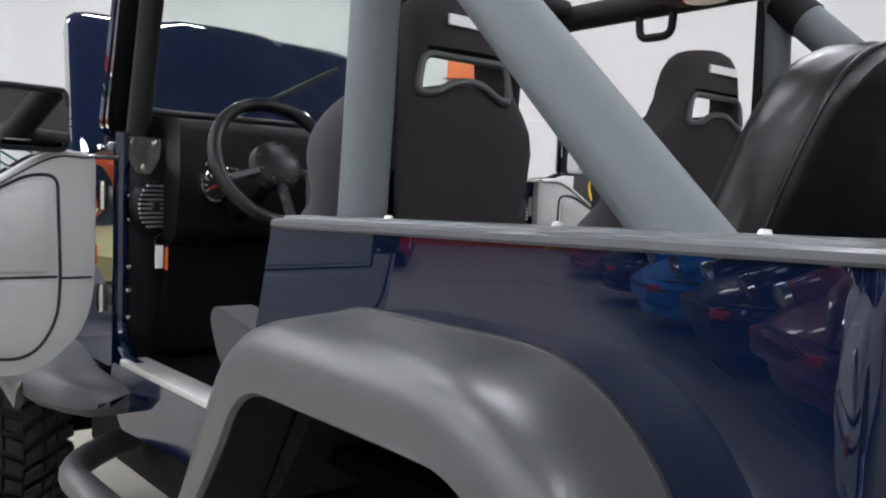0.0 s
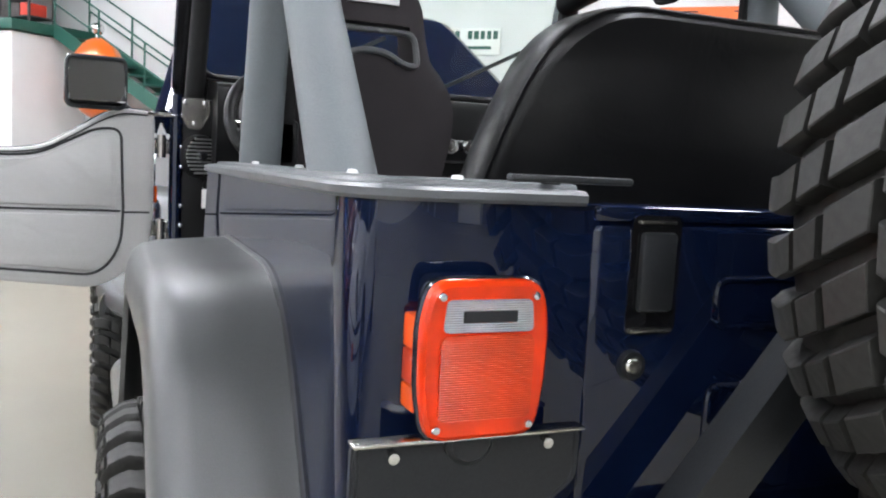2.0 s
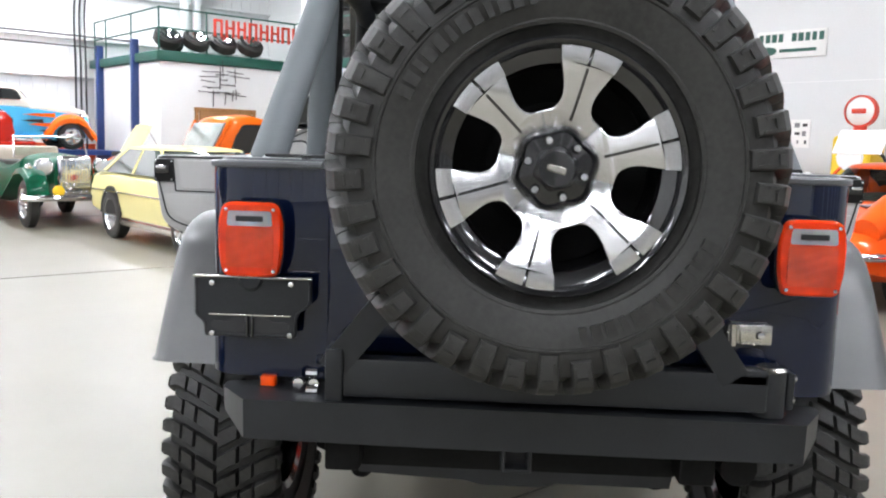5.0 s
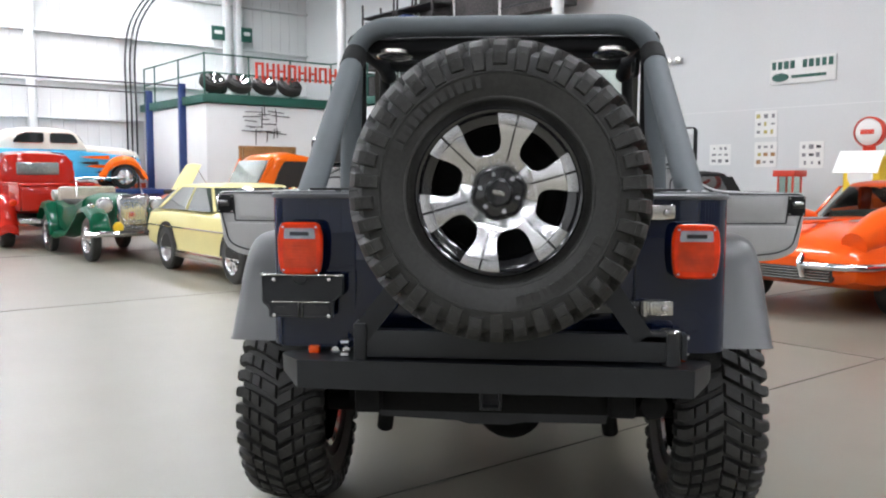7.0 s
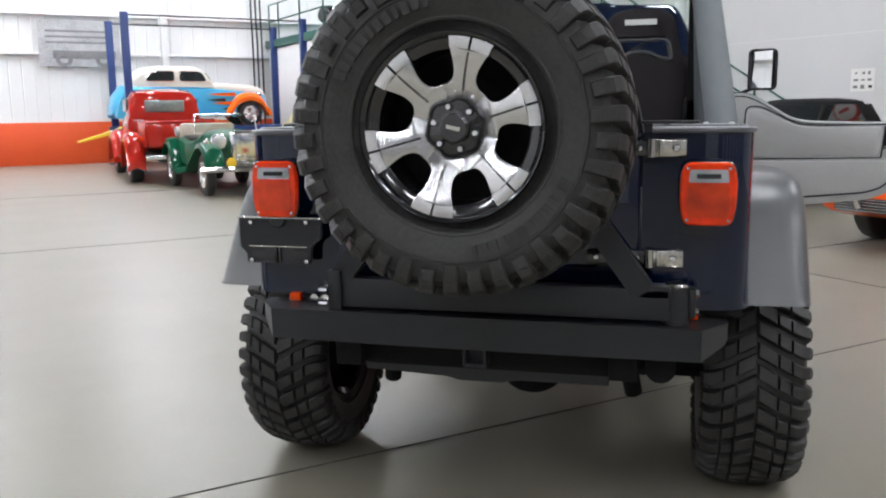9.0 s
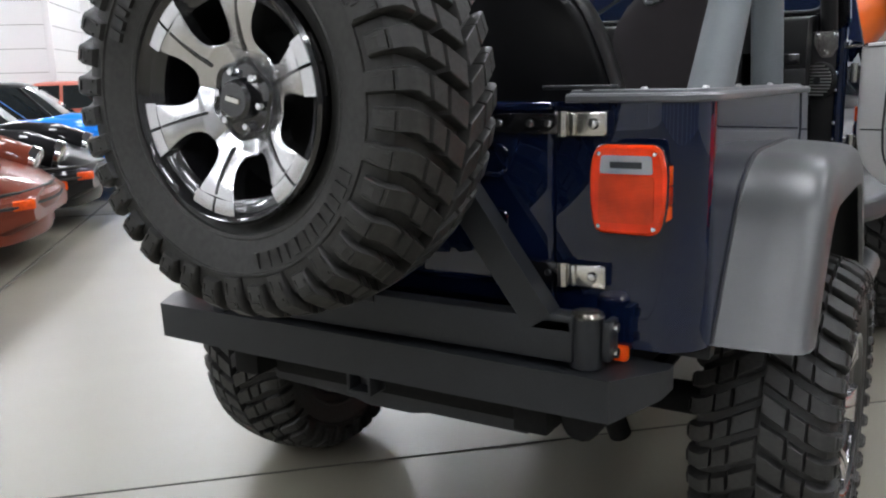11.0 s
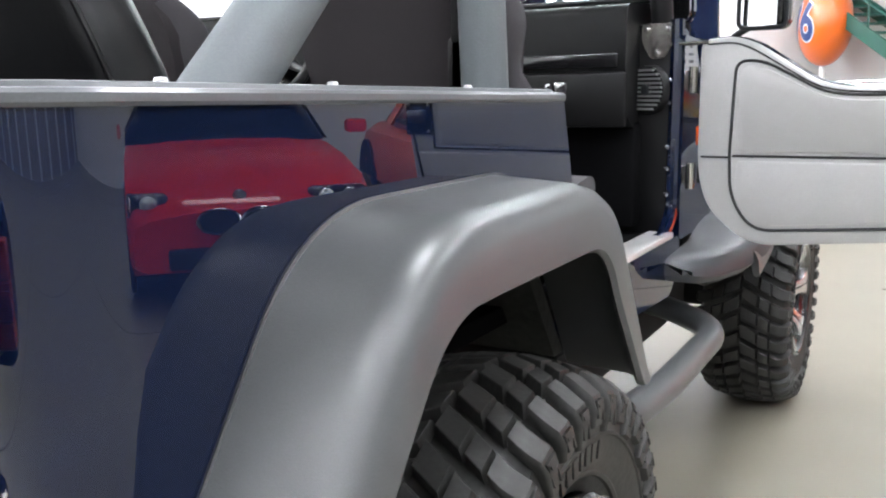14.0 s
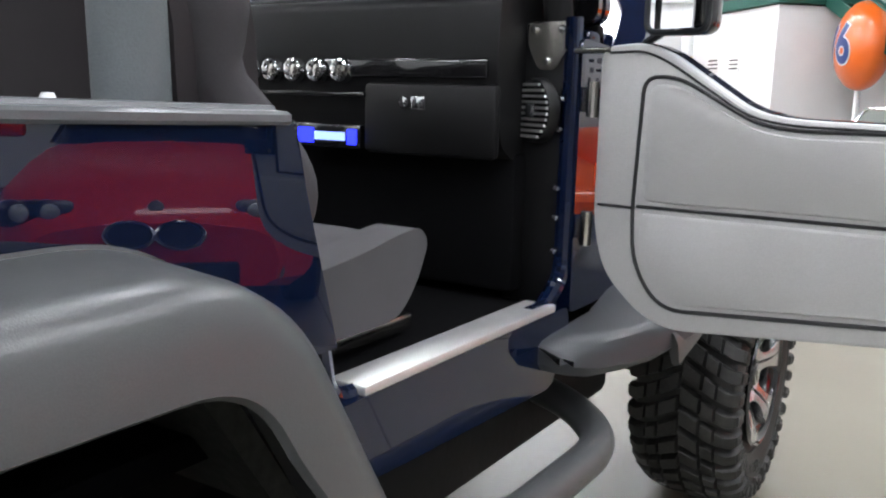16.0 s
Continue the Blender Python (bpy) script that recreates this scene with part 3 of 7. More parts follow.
# things on the white side wall
board = thing("sign_board", "white four-wheel-drive brand banner with green lettering", "sign", HALL @ pose(U1 - 0.02, 6.0, 3.05, 90, 0, -90))
part("board", box((0, 0, 0), (1.15, 0.42, 0.02), 0.003), PAPER, board)
for k, w in enumerate((0.1, 0.11, 0.12, 0.11, 0.0, 0.11, 0.12, 0.1, 0.1, 0.11)):
    if w:
        part("brand_letter_bar", box((-0.5 + 0.11 * k, 0.1, 0.014), (w * 0.72, 0.13, 0.008), 0.01), GREENPAINT, board)
bm = bmesh.new()
lathe(bm, [(0.0, 0.0), (0.1, 0.0), (0.1, 0.012), (0.0, 0.012)], 24)
for v in bm.verts:
    v.co = Vector((v.co.x * 1.5 - 0.38, v.co.y * 0.7 - 0.1, v.co.z + 0.01))
part("oval", bm, GREENPAINT, board)
part("line", box((0.12, -0.1, 0.014), (0.6, 0.05, 0.006)), GREENPAINT, board)
GREYINK = surface("grey_print", (0.2, 0.2, 0.21), 0.7, 0, 0.3, 30, 120)
OLIVE = surface("olive_print", (0.42, 0.36, 0.12), 0.7, 0, 0.3, 30, 120)
rng = random.Random(3)
for v, z, w, h, mats in [(6.63, 2.19, 0.42, 0.45, (GREYINK, OLIVE, GREYINK)), (6.62, 1.67, 0.42, 0.43, (WOOD, OLIVE, GREYINK)), (5.79, 1.65, 0.42, 0.44, (INK, GREYINK)), (7.52, 1.68, 0.43, 0.37, (INK, GREYINK))]:
    p = thing("poster", "white poster with printed pictures pinned to the wall", "poster", HALL @ pose(U1 - 0.012, v, z, 90, 0, -90), "wall posters")
    part("sheet", box((0, 0, 0), (w, h, 0.008)), PAPER, p)
    for k in range(9):
        part("print", box((w * (0.3 * (k % 3) - 0.3) + rng.uniform(-0.02, 0.02), h * (0.3 * (k // 3) - 0.3), 0.006), (w * rng.uniform(0.08, 0.2), h * rng.uniform(0.06, 0.18), 0.004)), rng.choice(mats), p)
tb = thing("tool_board", "orange board of hanging hand tools on a white wall", "tool board", HALL @ pose(U1 - 0.02, 2.15, 3.27, 90, 0, -90))
part("panel", box((0, 0, 0), (1.62, 0.54, 0.02), 0.003), ORANGEPAINT, tb)
for k in range(22):
    x, y = rng.uniform(-0.78, 0.78), rng.choice((0.2, 0.1, 0.0, -0.12, -0.22))
    part("tool", box((x, y, 0.016), (rng.uniform(0.06, 0.2), 0.018, 0.012), 0.003, 1, pose(0, 0, 0)), SATIN, tb)
ex = thing("fire_extinguisher", "red fire extinguisher in a dark wall recess", "fire extinguisher", HALL @ pose(11.72, 0.63, 1.13))
bm = bmesh.new()
lathe(bm, [(0.0, 0.0), (0.075, 0.0), (0.08, 0.02), (0.08, 0.4), (0.06, 0.46), (0.025, 0.49), (0.025, 0.55), (0.0, 0.55)], 20)
part("bottle", bm, REDPAINT, ex)
part("handle", box((-0.04, 0, 0.58), (0.16, 0.03, 0.04), 0.006), SATIN, ex)
part("label", lathe(bmesh.new(), [(0.082, 0.12), (0.083, 0.12), (0.083, 0.3), (0.082, 0.3)], 20), PAPER, ex)
part("hose", tube(bmesh.new(), spline([(0, 0.03, 0.52), (0, 0.13, 0.45), (0, 0.14, 0.3), (0, 0.1, 0.15)], 6), 0.014, 8), YELLOWPAINT, ex)
# flat black board that stands for the shade inside the wall recess
part("recess_shade", box((0.14, 0.1, 0.3), (0.03, 0.55, 0.8), 0.004), INK, ex)
cab = thing("display_case", "tall glass display case with a red top and base", "display case", HALL @ pose(11.35, 5.85, -0.0))
part("base", box((0, 0, 0.35), (0.28, 0.28, 0.7), 0.01), REDPAINT, cab)
part("top", box((0, 0, 1.34), (0.38, 0.38, 0.1), 0.01), REDPAINT, cab)
part("pane", box((0, 0, 0.99), (0.25, 0.25, 0.6)), SCREEN, cab)
for x in (-0.125, 0.125):
    for y in (-0.125, 0.125):
        part("post", box((x, y, 0.99), (0.025, 0.025, 0.6)), REDPAINT, cab)
emerg = thing("emergency_light", "small white twin emergency light on the wall", "emergency light", HALL @ pose(U1 - 0.03, 8.52, 3.45))
part("case", box((0, 0, 0), (0.06, 0.28, 0.1), 0.01), LAMPBODY, emerg)
for y in (-0.1, 0.1):
    part("lamp_head", lathe(bmesh.new(), [(0, 0), (0.05, 0.0), (0.06, 0.05), (0.0, 0.06)], 16, pose(-0.03, y, 0.0, 0, -90, 0)), STEEL, emerg)
# cables on the far wall and conduit curves
for k in range(3):
    u = 6.2 + 0.13 * k
    solid("conduit", tube(bmesh.new(), spline([(u, V1 - 0.2, 0.2), (u, V1 - 0.2, 3.0), (u, V1 - 0.2, 4.6), (u + 0.22, V1 - 0.25, 5.6), (u + 0.9, V1 - 0.3, 6.5), (u + 2.2, V1 - 0.3, 7.4)], 8), 0.026, 8), SATIN, "dark cable conduit curving up the wall", "conduit", HALL, group="wall conduits")
for u, z, w, h in ((8.83, 5.4, 0.4, 0.4), (9.72, 5.43, 0.34, 0.42)):
    g = solid("wall_sign", box((u, V1 - 0.35, z), (w, 0.03, h), 0.004), GREENPAINT, "small green sign high on the white sheet wall", "sign", HALL, group="green signs")
    part("print", box((u, V1 - 0.368, z + 0.03), (w * 0.6, 0.006, h * 0.25)), PAPER, g)
# yellow pillar at the far wall and a drawing banner
solid("bollard_post", rod(bmesh.new(), (-1.33, 22.2, 0), (-1.33, 22.2, 1.9), 0.1, 16), YELLOWPAINT, "yellow painted guard post before the wall", "post", HALL)
BANNERPRINT = surface("banner_print", (0.2, 0.205, 0.21), 0.7, 0, 0.2, 4, 40)
ban = thing("wall_banner", "pale grey banner with a drawn car", "banner", HALL @ pose(1.7, V1 - 0.16, 3.06, 90, 0, 0))
part("sheet", box((0, 0, 0), (1.95, 1.15, 0.01)), surface("banner_grey", (0.4, 0.41, 0.42), 0.7, 0, 0.3, 2, 30), ban)
part("print", box((0.1, -0.28, 0.009), (1.5, 0.2, 0.008), 0.06), BANNERPRINT, ban)
for y in (0.3, 0.16, 0.02):
    part("line", box((-0.05, y, 0.008), (1.5, 0.05, 0.006)), BANNERPRINT, ban)
for x in (-0.4, 0.55):
    part("print", lathe(bmesh.new(), [(0.1, 0.0), (0.2, 0.0), (0.2, 0.012), (0.1, 0.012), (0.1, 0.0)], 20, pose(x, -0.4, 0.006)), BANNERPRINT, ban)


# four-post lift
def lift():
    t = thing("car_lift", "blue four-post car lift with runways raised", "car lift", HALL)
    for u in (2.33, 6.62):
        for v in (19.5, 21.85):
            part("post", box((u, v, 1.79), (0.17, 0.13, 3.58), 0.008), BLUEPAINT, t)
            part("base_plate", box((u, v, 0.01), (0.4, 0.4, 0.02)), BLUEPAINT, t)
    for v in (20.1, 21.5):
        part("runway", box((4.35, v, 0.89), (4.4, 0.48, 0.12), 0.01), BLUEPAINT, t)
    ramp = prism(bmesh.new(), [(1.18, 0.63), (2.16, 0.88), (2.16, 0.97), (1.18, 0.66)], 19.45, 19.9, lambda a, b, h: Vector((a, h, b)))
    part("drive_on_ramp", bevel_all(ramp, 0.004, 1), YELLOWPAINT, t, "yellow sloping drive-on ramp")
    for u in (2.33, 6.62):
        part("cross_beam", box((u, 20.68, 0.77), (0.16, 2.3, 0.16), 0.01), BLUEPAINT, t)
    for v in (19.5, 21.85):
        part("top_tie", rod(bmesh.new(), (2.33, v, 3.52), (6.62, v, 3.52), 0.02, 8), SATIN, t)
    return t


lift()


# ---------------------------------------------------------------- the dark blue off-road car
car = thing("off_road_car", "dark navy open off-road car with grey flares, doors and bonnet open", "car")
RX = 0.728          # half width of the tub
RAIL_Z = 1.222


def rail_z(y):
    return RAIL_Z - 0.0175 * y


TYRE_R, TYRE_W = 0.412, 0.35
REAR_AXLE, FRONT_AXLE, TRACK = 0.68, 3.03, 0.79


def both(f):
    for s in (-1, 1):
        f(s)


# wheels ------------------------------------------------------------------
def crown(w):
    """Radius of the tread at a distance from the middle of its width."""
    return TYRE_R - 0.85 * w * w


def tyre_mesh():
    bm = bmesh.new()
    W = TYRE_W / 2
    c = lambda w: (crown(w) - 0.024, w)
    prof = [(0.207, -0.11), (0.212, -0.13), (0.226, -0.136), (0.239, -0.148), (0.241, -0.155), (0.247, -0.158), (0.25, -0.157), (0.285, -W + 0.003), (0.306, -W), (0.308, -W - 0.004), (0.312, -W - 0.004), (0.314, -W), (0.32, -W), (0.345, -W + 0.006), (0.358, -W + 0.014), (0.366, -W + 0.024)]
    prof += [c(-0.125), c(-0.08), c(0.0), c(0.08), c(0.125)]
    prof += [(r, -w) for r, w in prof[14::-1]]
    lathe(bm, prof, 96)
    return mesh_from("tyre", bm, RUBBER, 30)


PITCH = 38
STEP = 2 * math.pi / PITCH


def tread_block(w0, w1, a0, a1, slant, name):
    """A slanted tread block with worn, slightly rounded edges; w across the tread, a round it in pitches."""
    bm = bmesh.new()
    rows = []
    wm = (w0 + w1) / 2
    for lift, t in ((-0.026, 1.1), (-0.006, 0.97), (-0.0015, 0.92), (0.0, 0.84)):
        ring = []
        for (u, v) in ((0, 0), (0, 1), (1, 1), (1, 0)):
            w = wm + (w0 - wm if u == 0 else w1 - wm) * (0.5 + t / 2)
            a = ((a0 + a1) / 2 + (a1 - a0) * (v - 0.5) * t) * STEP + slant * (abs(w) - 0.06)
            r = crown(w) + lift
            ring.append(Vector((r * math.cos(a), r * math.sin(a), w)))
        rows.append(ring)
    loft(bm, rows)
    return mesh_from(name, bm, RUBBER, 28)


def shoulder_lug(s, low):
    """A shoulder block that wraps from the tread down the wall, with a notch in its face."""
    W = TYRE_W / 2
    bm = bmesh.new()
    sec = [(crown(0.118) - 0.021, 0.118), (crown(0.12) - 0.001, 0.12), (crown(0.145), 0.145), (crown(0.16) - 0.004, 0.161), (0.376, W + 0.004), (0.355, W + 0.014), (low, W + 0.012), (low - 0.004, W - 0.004)]
    rows = []
    for q, (f, d) in enumerate(((0.0, 0.012), (0.03, 0.003), (0.07, 0.0), (0.58, 0.0), (0.62, 0.003), (0.65, 0.012))):
        rows.append([])
        for i, (r, w) in enumerate(sec):
            a = f * STEP + 1.15 * (min(w, 0.15) - 0.06)
            rr, ww = r - d * (1.0 if i < 5 else 0.2), w - d * (0.0 if i < 3 else 0.7)
            rows[-1].append(Vector((rr * math.cos(a), rr * math.sin(a), s * ww)))
    for p, q in zip(rows, rows[1:]):
        vp, vq = [bm.verts.new(v) for v in p], [bm.verts.new(v) for v in q]
        for i in range(len(sec) - 1):
            bm.faces.new((vp[i], vp[i + 1], vq[i + 1], vq[i]))
    for r in (rows[0], rows[-1]):
        bm.faces.new([bm.verts.new(v) for v in r])
    # raised hook on the face of the lug
    for f0, f1, r0, r1 in ((0.12, 0.19, low + 0.008, 0.37), (0.19, 0.49, 0.359, 0.37), (0.49, 0.56, low + 0.014, 0.37)):
        pts = [(f0, r0), (f1, r0), (f1, r1), (f0, r1)]
        rings = []
        for h in (0.0, 0.0065):
            rings.append([Vector((r * math.cos(f * STEP + 0.1), r * math.sin(f * STEP + 0.1), s * (W + 0.011 + h - max(0.0, r - 0.357) * 0.45))) for f, r in pts])
        loft(bm, rings)
    bmesh.ops.remove_doubles(bm, verts=bm.verts, dist=1e-5)
    return mesh_from("shoulder_lug", bm, RUBBER, 30)


def wall_letter(w):
    bm = bmesh.new()
    rings = []
    for h in (0.16, 0.1765):
        rings.append([Vector((r * math.cos(a), r * math.sin(a), h)) for r, a in ((0.272, -w), (0.3, -w), (0.3, w), (0.272, w))])
    loft(bm, rings)
    return mesh_from("wall_letter_bar", bm, RUBBER, 30)


TREAD = []
for s in (-1, 1):
    off = 0.0 if s < 0 else 0.5
    k = 1 if s > 0 else -1
    TREAD.append((tread_block(k * 0.004, k * 0.066, 0.0, 0.69, 1.15, "tread_block"), off))
    TREAD.append((tread_block(k * 0.074, k * 0.112, 0.04, 0.67, 1.15, "tread_block"), off))
    TREAD.append((shoulder_lug(k, 0.33), off))
    TREAD.append((shoulder_lug(k, 0.316), off))


FACE = 0.14        # how far the wheel's face stands out from its middle


def spoke_mesh():
    """One machined spoke that widens into a bright tip at the rim; it points along +x, outward face +z."""
    bm = bmesh.new()
    st = [(0.06, 0.0346, -0.05), (0.075, 0.0433, -0.043), (0.088, 0.0508, -0.0352), (0.0905, 0.0478, -0.0338), (0.094, 0.0405, -0.0316), (0.099, 0.0337, -0.0287), (0.107, 0.0285, -0.0237), (0.117, 0.0264, -0.0184), (0.128, 0.0268, -0.0134), (0.14, 0.0298, -0.0085), (0.152, 0.0345, -0.0042), (0.164, 0.0398, -0.0012), (0.176, 0.0445, 0.0)]
    rows = []
    for r, w, z in st:
        rows.append([(r, y, FACE + z - d) for y, d in ((-w, 0.03), (-w, 0.002), (-w + 0.004, 0.0), (w - 0.004, 0.0), (w, 0.002), (w, 0.03))])
    loft(bm, [[Vector(p) for p in r] for r in rows])
    return mesh_from("spoke", bm, ALLOY, 30)


def tip_mesh():
    bm = bmesh.new()
    for sgn in (-1, 1):
        rows = []
        for r, z in ((0.1785, 0.001), (0.193, 0.003), (0.207, 0.002), (0.212, -0.006), (0.212, -0.02)):
            ring = []
            for k in range(5):
                a = sgn * radians(0.9 + (14.6 - 0.9) * k / 4)
                ring.append(Vector((r * math.cos(a), r * math.sin(a), FACE + z)))
            rows.append(ring)
        loft(bm, rows, False, False)
        back = []
        for r in (0.1785, 0.212):
            back.append([Vector((r * math.cos(sgn * radians(0.9 + 13.5 * k / 4)), r * math.sin(sgn * radians(0.9 + 13.5 * k / 4)), FACE - 0.03)) for k in range(5)])
        loft(bm, [rows[0], back[0]], False, False)
        for k in (0, 4):
            vs = [bm.verts.new(p) for p in (rows[0][k], rows[1][k], rows[2][k], rows[3][k], rows[4][k], back[0][k])]
            bm.faces.new(vs)
    return mesh_from("tip", bm, ALLOY, 30)


def groove_mesh():
    bm = bmesh.new()
    for r0, r1 in ((0.085, 0.168),):
        rows = []
        for r, z in ((0.085, -0.0335), (0.115, -0.016), (0.14, -0.007), (0.158, -0.003), (0.172, 0.0)):
            rows.append([Vector((r, -0.0025, FACE + z - 0.003)), Vector((r, -0.0025, FACE + z + 0.0012)), Vector((r, 0.0025, FACE + z + 0.0012)), Vector((r, 0.0025, FACE + z - 0.003))])
        loft(bm, rows)
    return mesh_from("groove", bm, GLOSSBLACK, 30)


def rim_mesh():
    bm = bmesh.new()
    lathe(bm, [(0.207, FACE - 0.03), (0.214, FACE - 0.006), (0.219, FACE + 0.004), (0.214, FACE + 0.011), (0.207, FACE + 0.006), (0.2, FACE - 0.008), (0.186, FACE - 0.014), (0.178, FACE - 0.022), (0.175, FACE - 0.04), (0.183, 0.05), (0.18, 0.0), (0.178, -0.06), (0.185, -0.11), (0.205, -0.12), (0.205, -0.1)], 72)
    return mesh_from("rim", bm, GLOSSBLACK, 30)


def backplate_mesh():
    bm = bmesh.new()
    lathe(bm, [(0.0, -0.02), (0.179, -0.02), (0.179, -0.03), (0.0, -0.03)], 40)
    lathe(bm, [(0.05, -0.02), (0.12, -0.015), (0.13, -0.02)], 40)
    return mesh_from("brake_plate", bm, DARK, 30)


def hub_mesh():
    bm = bmesh.new()
    lathe(bm, [(0.0, FACE - 0.018), (0.03, FACE - 0.018), (0.036, FACE - 0.024), (0.038, FACE - 0.042), (0.06, FACE - 0.044), (0.066, FACE - 0.038), (0.07, FACE - 0.042), (0.07, FACE - 0.1), (0.0, FACE - 0.1)], 72)
    for v in bm.verts:
        r = math.hypot(v.co.x, v.co.y)
        if r > 0.037:
            k = 1 + 0.06 * math.cos(6 * math.atan2(v.co.y, v.co.x))
            v.co.x, v.co.y = v.co.x * k, v.co.y * k
    return mesh_from("hub_cap", bm, GLOSSBLACK, 30)


def nut_mesh():
    bm = bmesh.new()
    lathe(bm, [(0.0, FACE - 0.028), (0.006, FACE - 0.028), (0.0085, FACE - 0.032), (0.0085, FACE - 0.06)], 6)
    return mesh_from("lug_nut", bm, CHROME, 30)


LETTERS = [wall_letter(0.031), wall_letter(0.02)]
WHEEL_MESHES = dict(tyre=tyre_mesh(), rim=rim_mesh(), spoke=spoke_mesh(), tip=tip_mesh(), groove=groove_mesh(), back=backplate_mesh(), hub=hub_mesh(), nut=nut_mesh())
# section width of the tyre: 0.30 m
for me in {WHEEL_MESHES["tyre"], *LETTERS, *(t[0] for t in TREAD)}:
    me.transform(Matrix.Diagonal((1, 1, 0.857, 1)))


def child(name, me, parent, m=None):
    o = new(name, me)
    o.parent = parent
    if m is not None:
        o.matrix_local = m
    return o


def wheel(m, turn, name="wheel"):
    """m: middle of the wheel, local z pointing out of its face."""
    w = new(name, WHEEL_MESHES["rim"])
    w.parent = car
    w.matrix_local = m @ pose(0, 0, 0, 0, 0, turn)
    child("tyre", WHEEL_MESHES["tyre"], w)
    for k in range(PITCH):
        for q, (me, off) in enumerate(TREAD):
            if q % 4 > 1 and q % 2 != k % 2:
                continue
            child(me.name.split(".")[0], me, w, pose(0, 0, 0, 0, 0, (k + off) * 360.0 / PITCH))
    for base in (25.0, 205.0):
        for k in range(12):
            child("wall_letter_bar", LETTERS[k % 3 == 0], w, pose(0, 0, 0, 0, 0, base + k * 4.9))
    child("brake_plate", WHEEL_MESHES["back"], w)
    child("hub_cap", WHEEL_MESHES["hub"], w)
    for k in range(6):
        r = pose(0, 0, 0, 0, 0, 60 * k)
        child("spoke", WHEEL_MESHES["spoke"], w, r)
        child("spoke_tip", WHEEL_MESHES["tip"], w, r)
        child("groove", WHEEL_MESHES["groove"], w, r)
    for k in range(6):
        child("lug_nut", WHEEL_MESHES["nut"], w, pose(0, 0, 0, 0, 0, 60 * k + 30) @ pose(0.05, 0, 0))
    part("cap_mark", box((0, 0, FACE - 0.0165), (0.012, 0.034, 0.004), 0.002, 1), STEEL, w)
    return w


SPARE_C = Vector((0.02, -0.325, 1.247))
spare = wheel(Matrix.Translation(SPARE_C) @ pose(0, 0, 0, 90, 0, 0), 76, "spare_wheel")
tagged(spare, "spare wheel with a machined six-spoke alloy and a chunky tyre")
wheel(pose(-TRACK, REAR_AXLE, TYRE_R - 0.004, 90, 0, -90), 20)
wheel(pose(TRACK, REAR_AXLE, TYRE_R - 0.004, 90, 0, 90), 50)
wheel(pose(-TRACK + 0.012, FRONT_AXLE, TYRE_R - 0.004, 90, 0, -90), 35)
wheel(pose(TRACK - 0.012, FRONT_AXLE, TYRE_R - 0.004, 90, 0, 90), 10)


# tub -----------------------------------------------------------------------
def arch_path(k=0.0):
    """The wheel arch in (y, z), from its rear foot over the top to its front foot."""
    pts = [(0.10, 0.735), (0.335, 1.085), (0.93, 1.085), (1.17, 0.68)]
    return [(p.x, p.y) for p in rounded([(a, b, 0) for a, b in pts], [0, 0.15, 0.14, 0], 8)]


ARCH = arch_path()


def arch_z(y):
    for (y0, z0), (y1, z1) in zip(ARCH, ARCH[1:]):
        if y0 <= y <= y1:
            return z0 + (z1 - z0) * (y - y0) / max(y1 - y0, 1e-6)
    return 0.735 if y < 0.1 else 0.68


def side_skin(s):
    bm = bmesh.new()
    plan = [(0.4395, 0.0), (0.5, 0.0), (0.56, 0.0), (0.6, 0.0), (0.63, 0.0)]
    for k in range(9):
        a = radians(90 * k / 8)
        plan.append((RX - 0.085 + 0.085 * math.sin(a), 0.085 - 0.085 * math.cos(a)))
    y = 0.1
    while y < 1.1:
        plan.append((RX, y))
        y += 0.035
    plan.append((RX, 1.118))
    cols = []
    for x, y in plan:
        zb = 0.742 if y < 0.12 else min(arch_z(y) - 0.03, rail_z(y) - 0.05)
        if y > 1.06:
            zb = 0.9
        cols.append([bm.verts.new((s * x, y + (0.0 if y < 1.1 else (rail_z(y) - (zb + (rail_z(y) - zb) * k / 5)) * 0.28), zb + (rail_z(y) - zb) * k / 5)) for k in range(6)])
    for a, b in zip(cols, cols[1:]):
        for k in range(5):
            bm.faces.new((a[k], b[k], b[k + 1], a[k + 1]))
    bmesh.ops.recalc_face_normals(bm, faces=bm.faces)
    bmesh.ops.solidify(bm, geom=bm.faces[:], thickness=0.012)
    part("tub_side", bm, BLUE, car, "glossy navy rear quarter panel", 40)


both(side_skin)
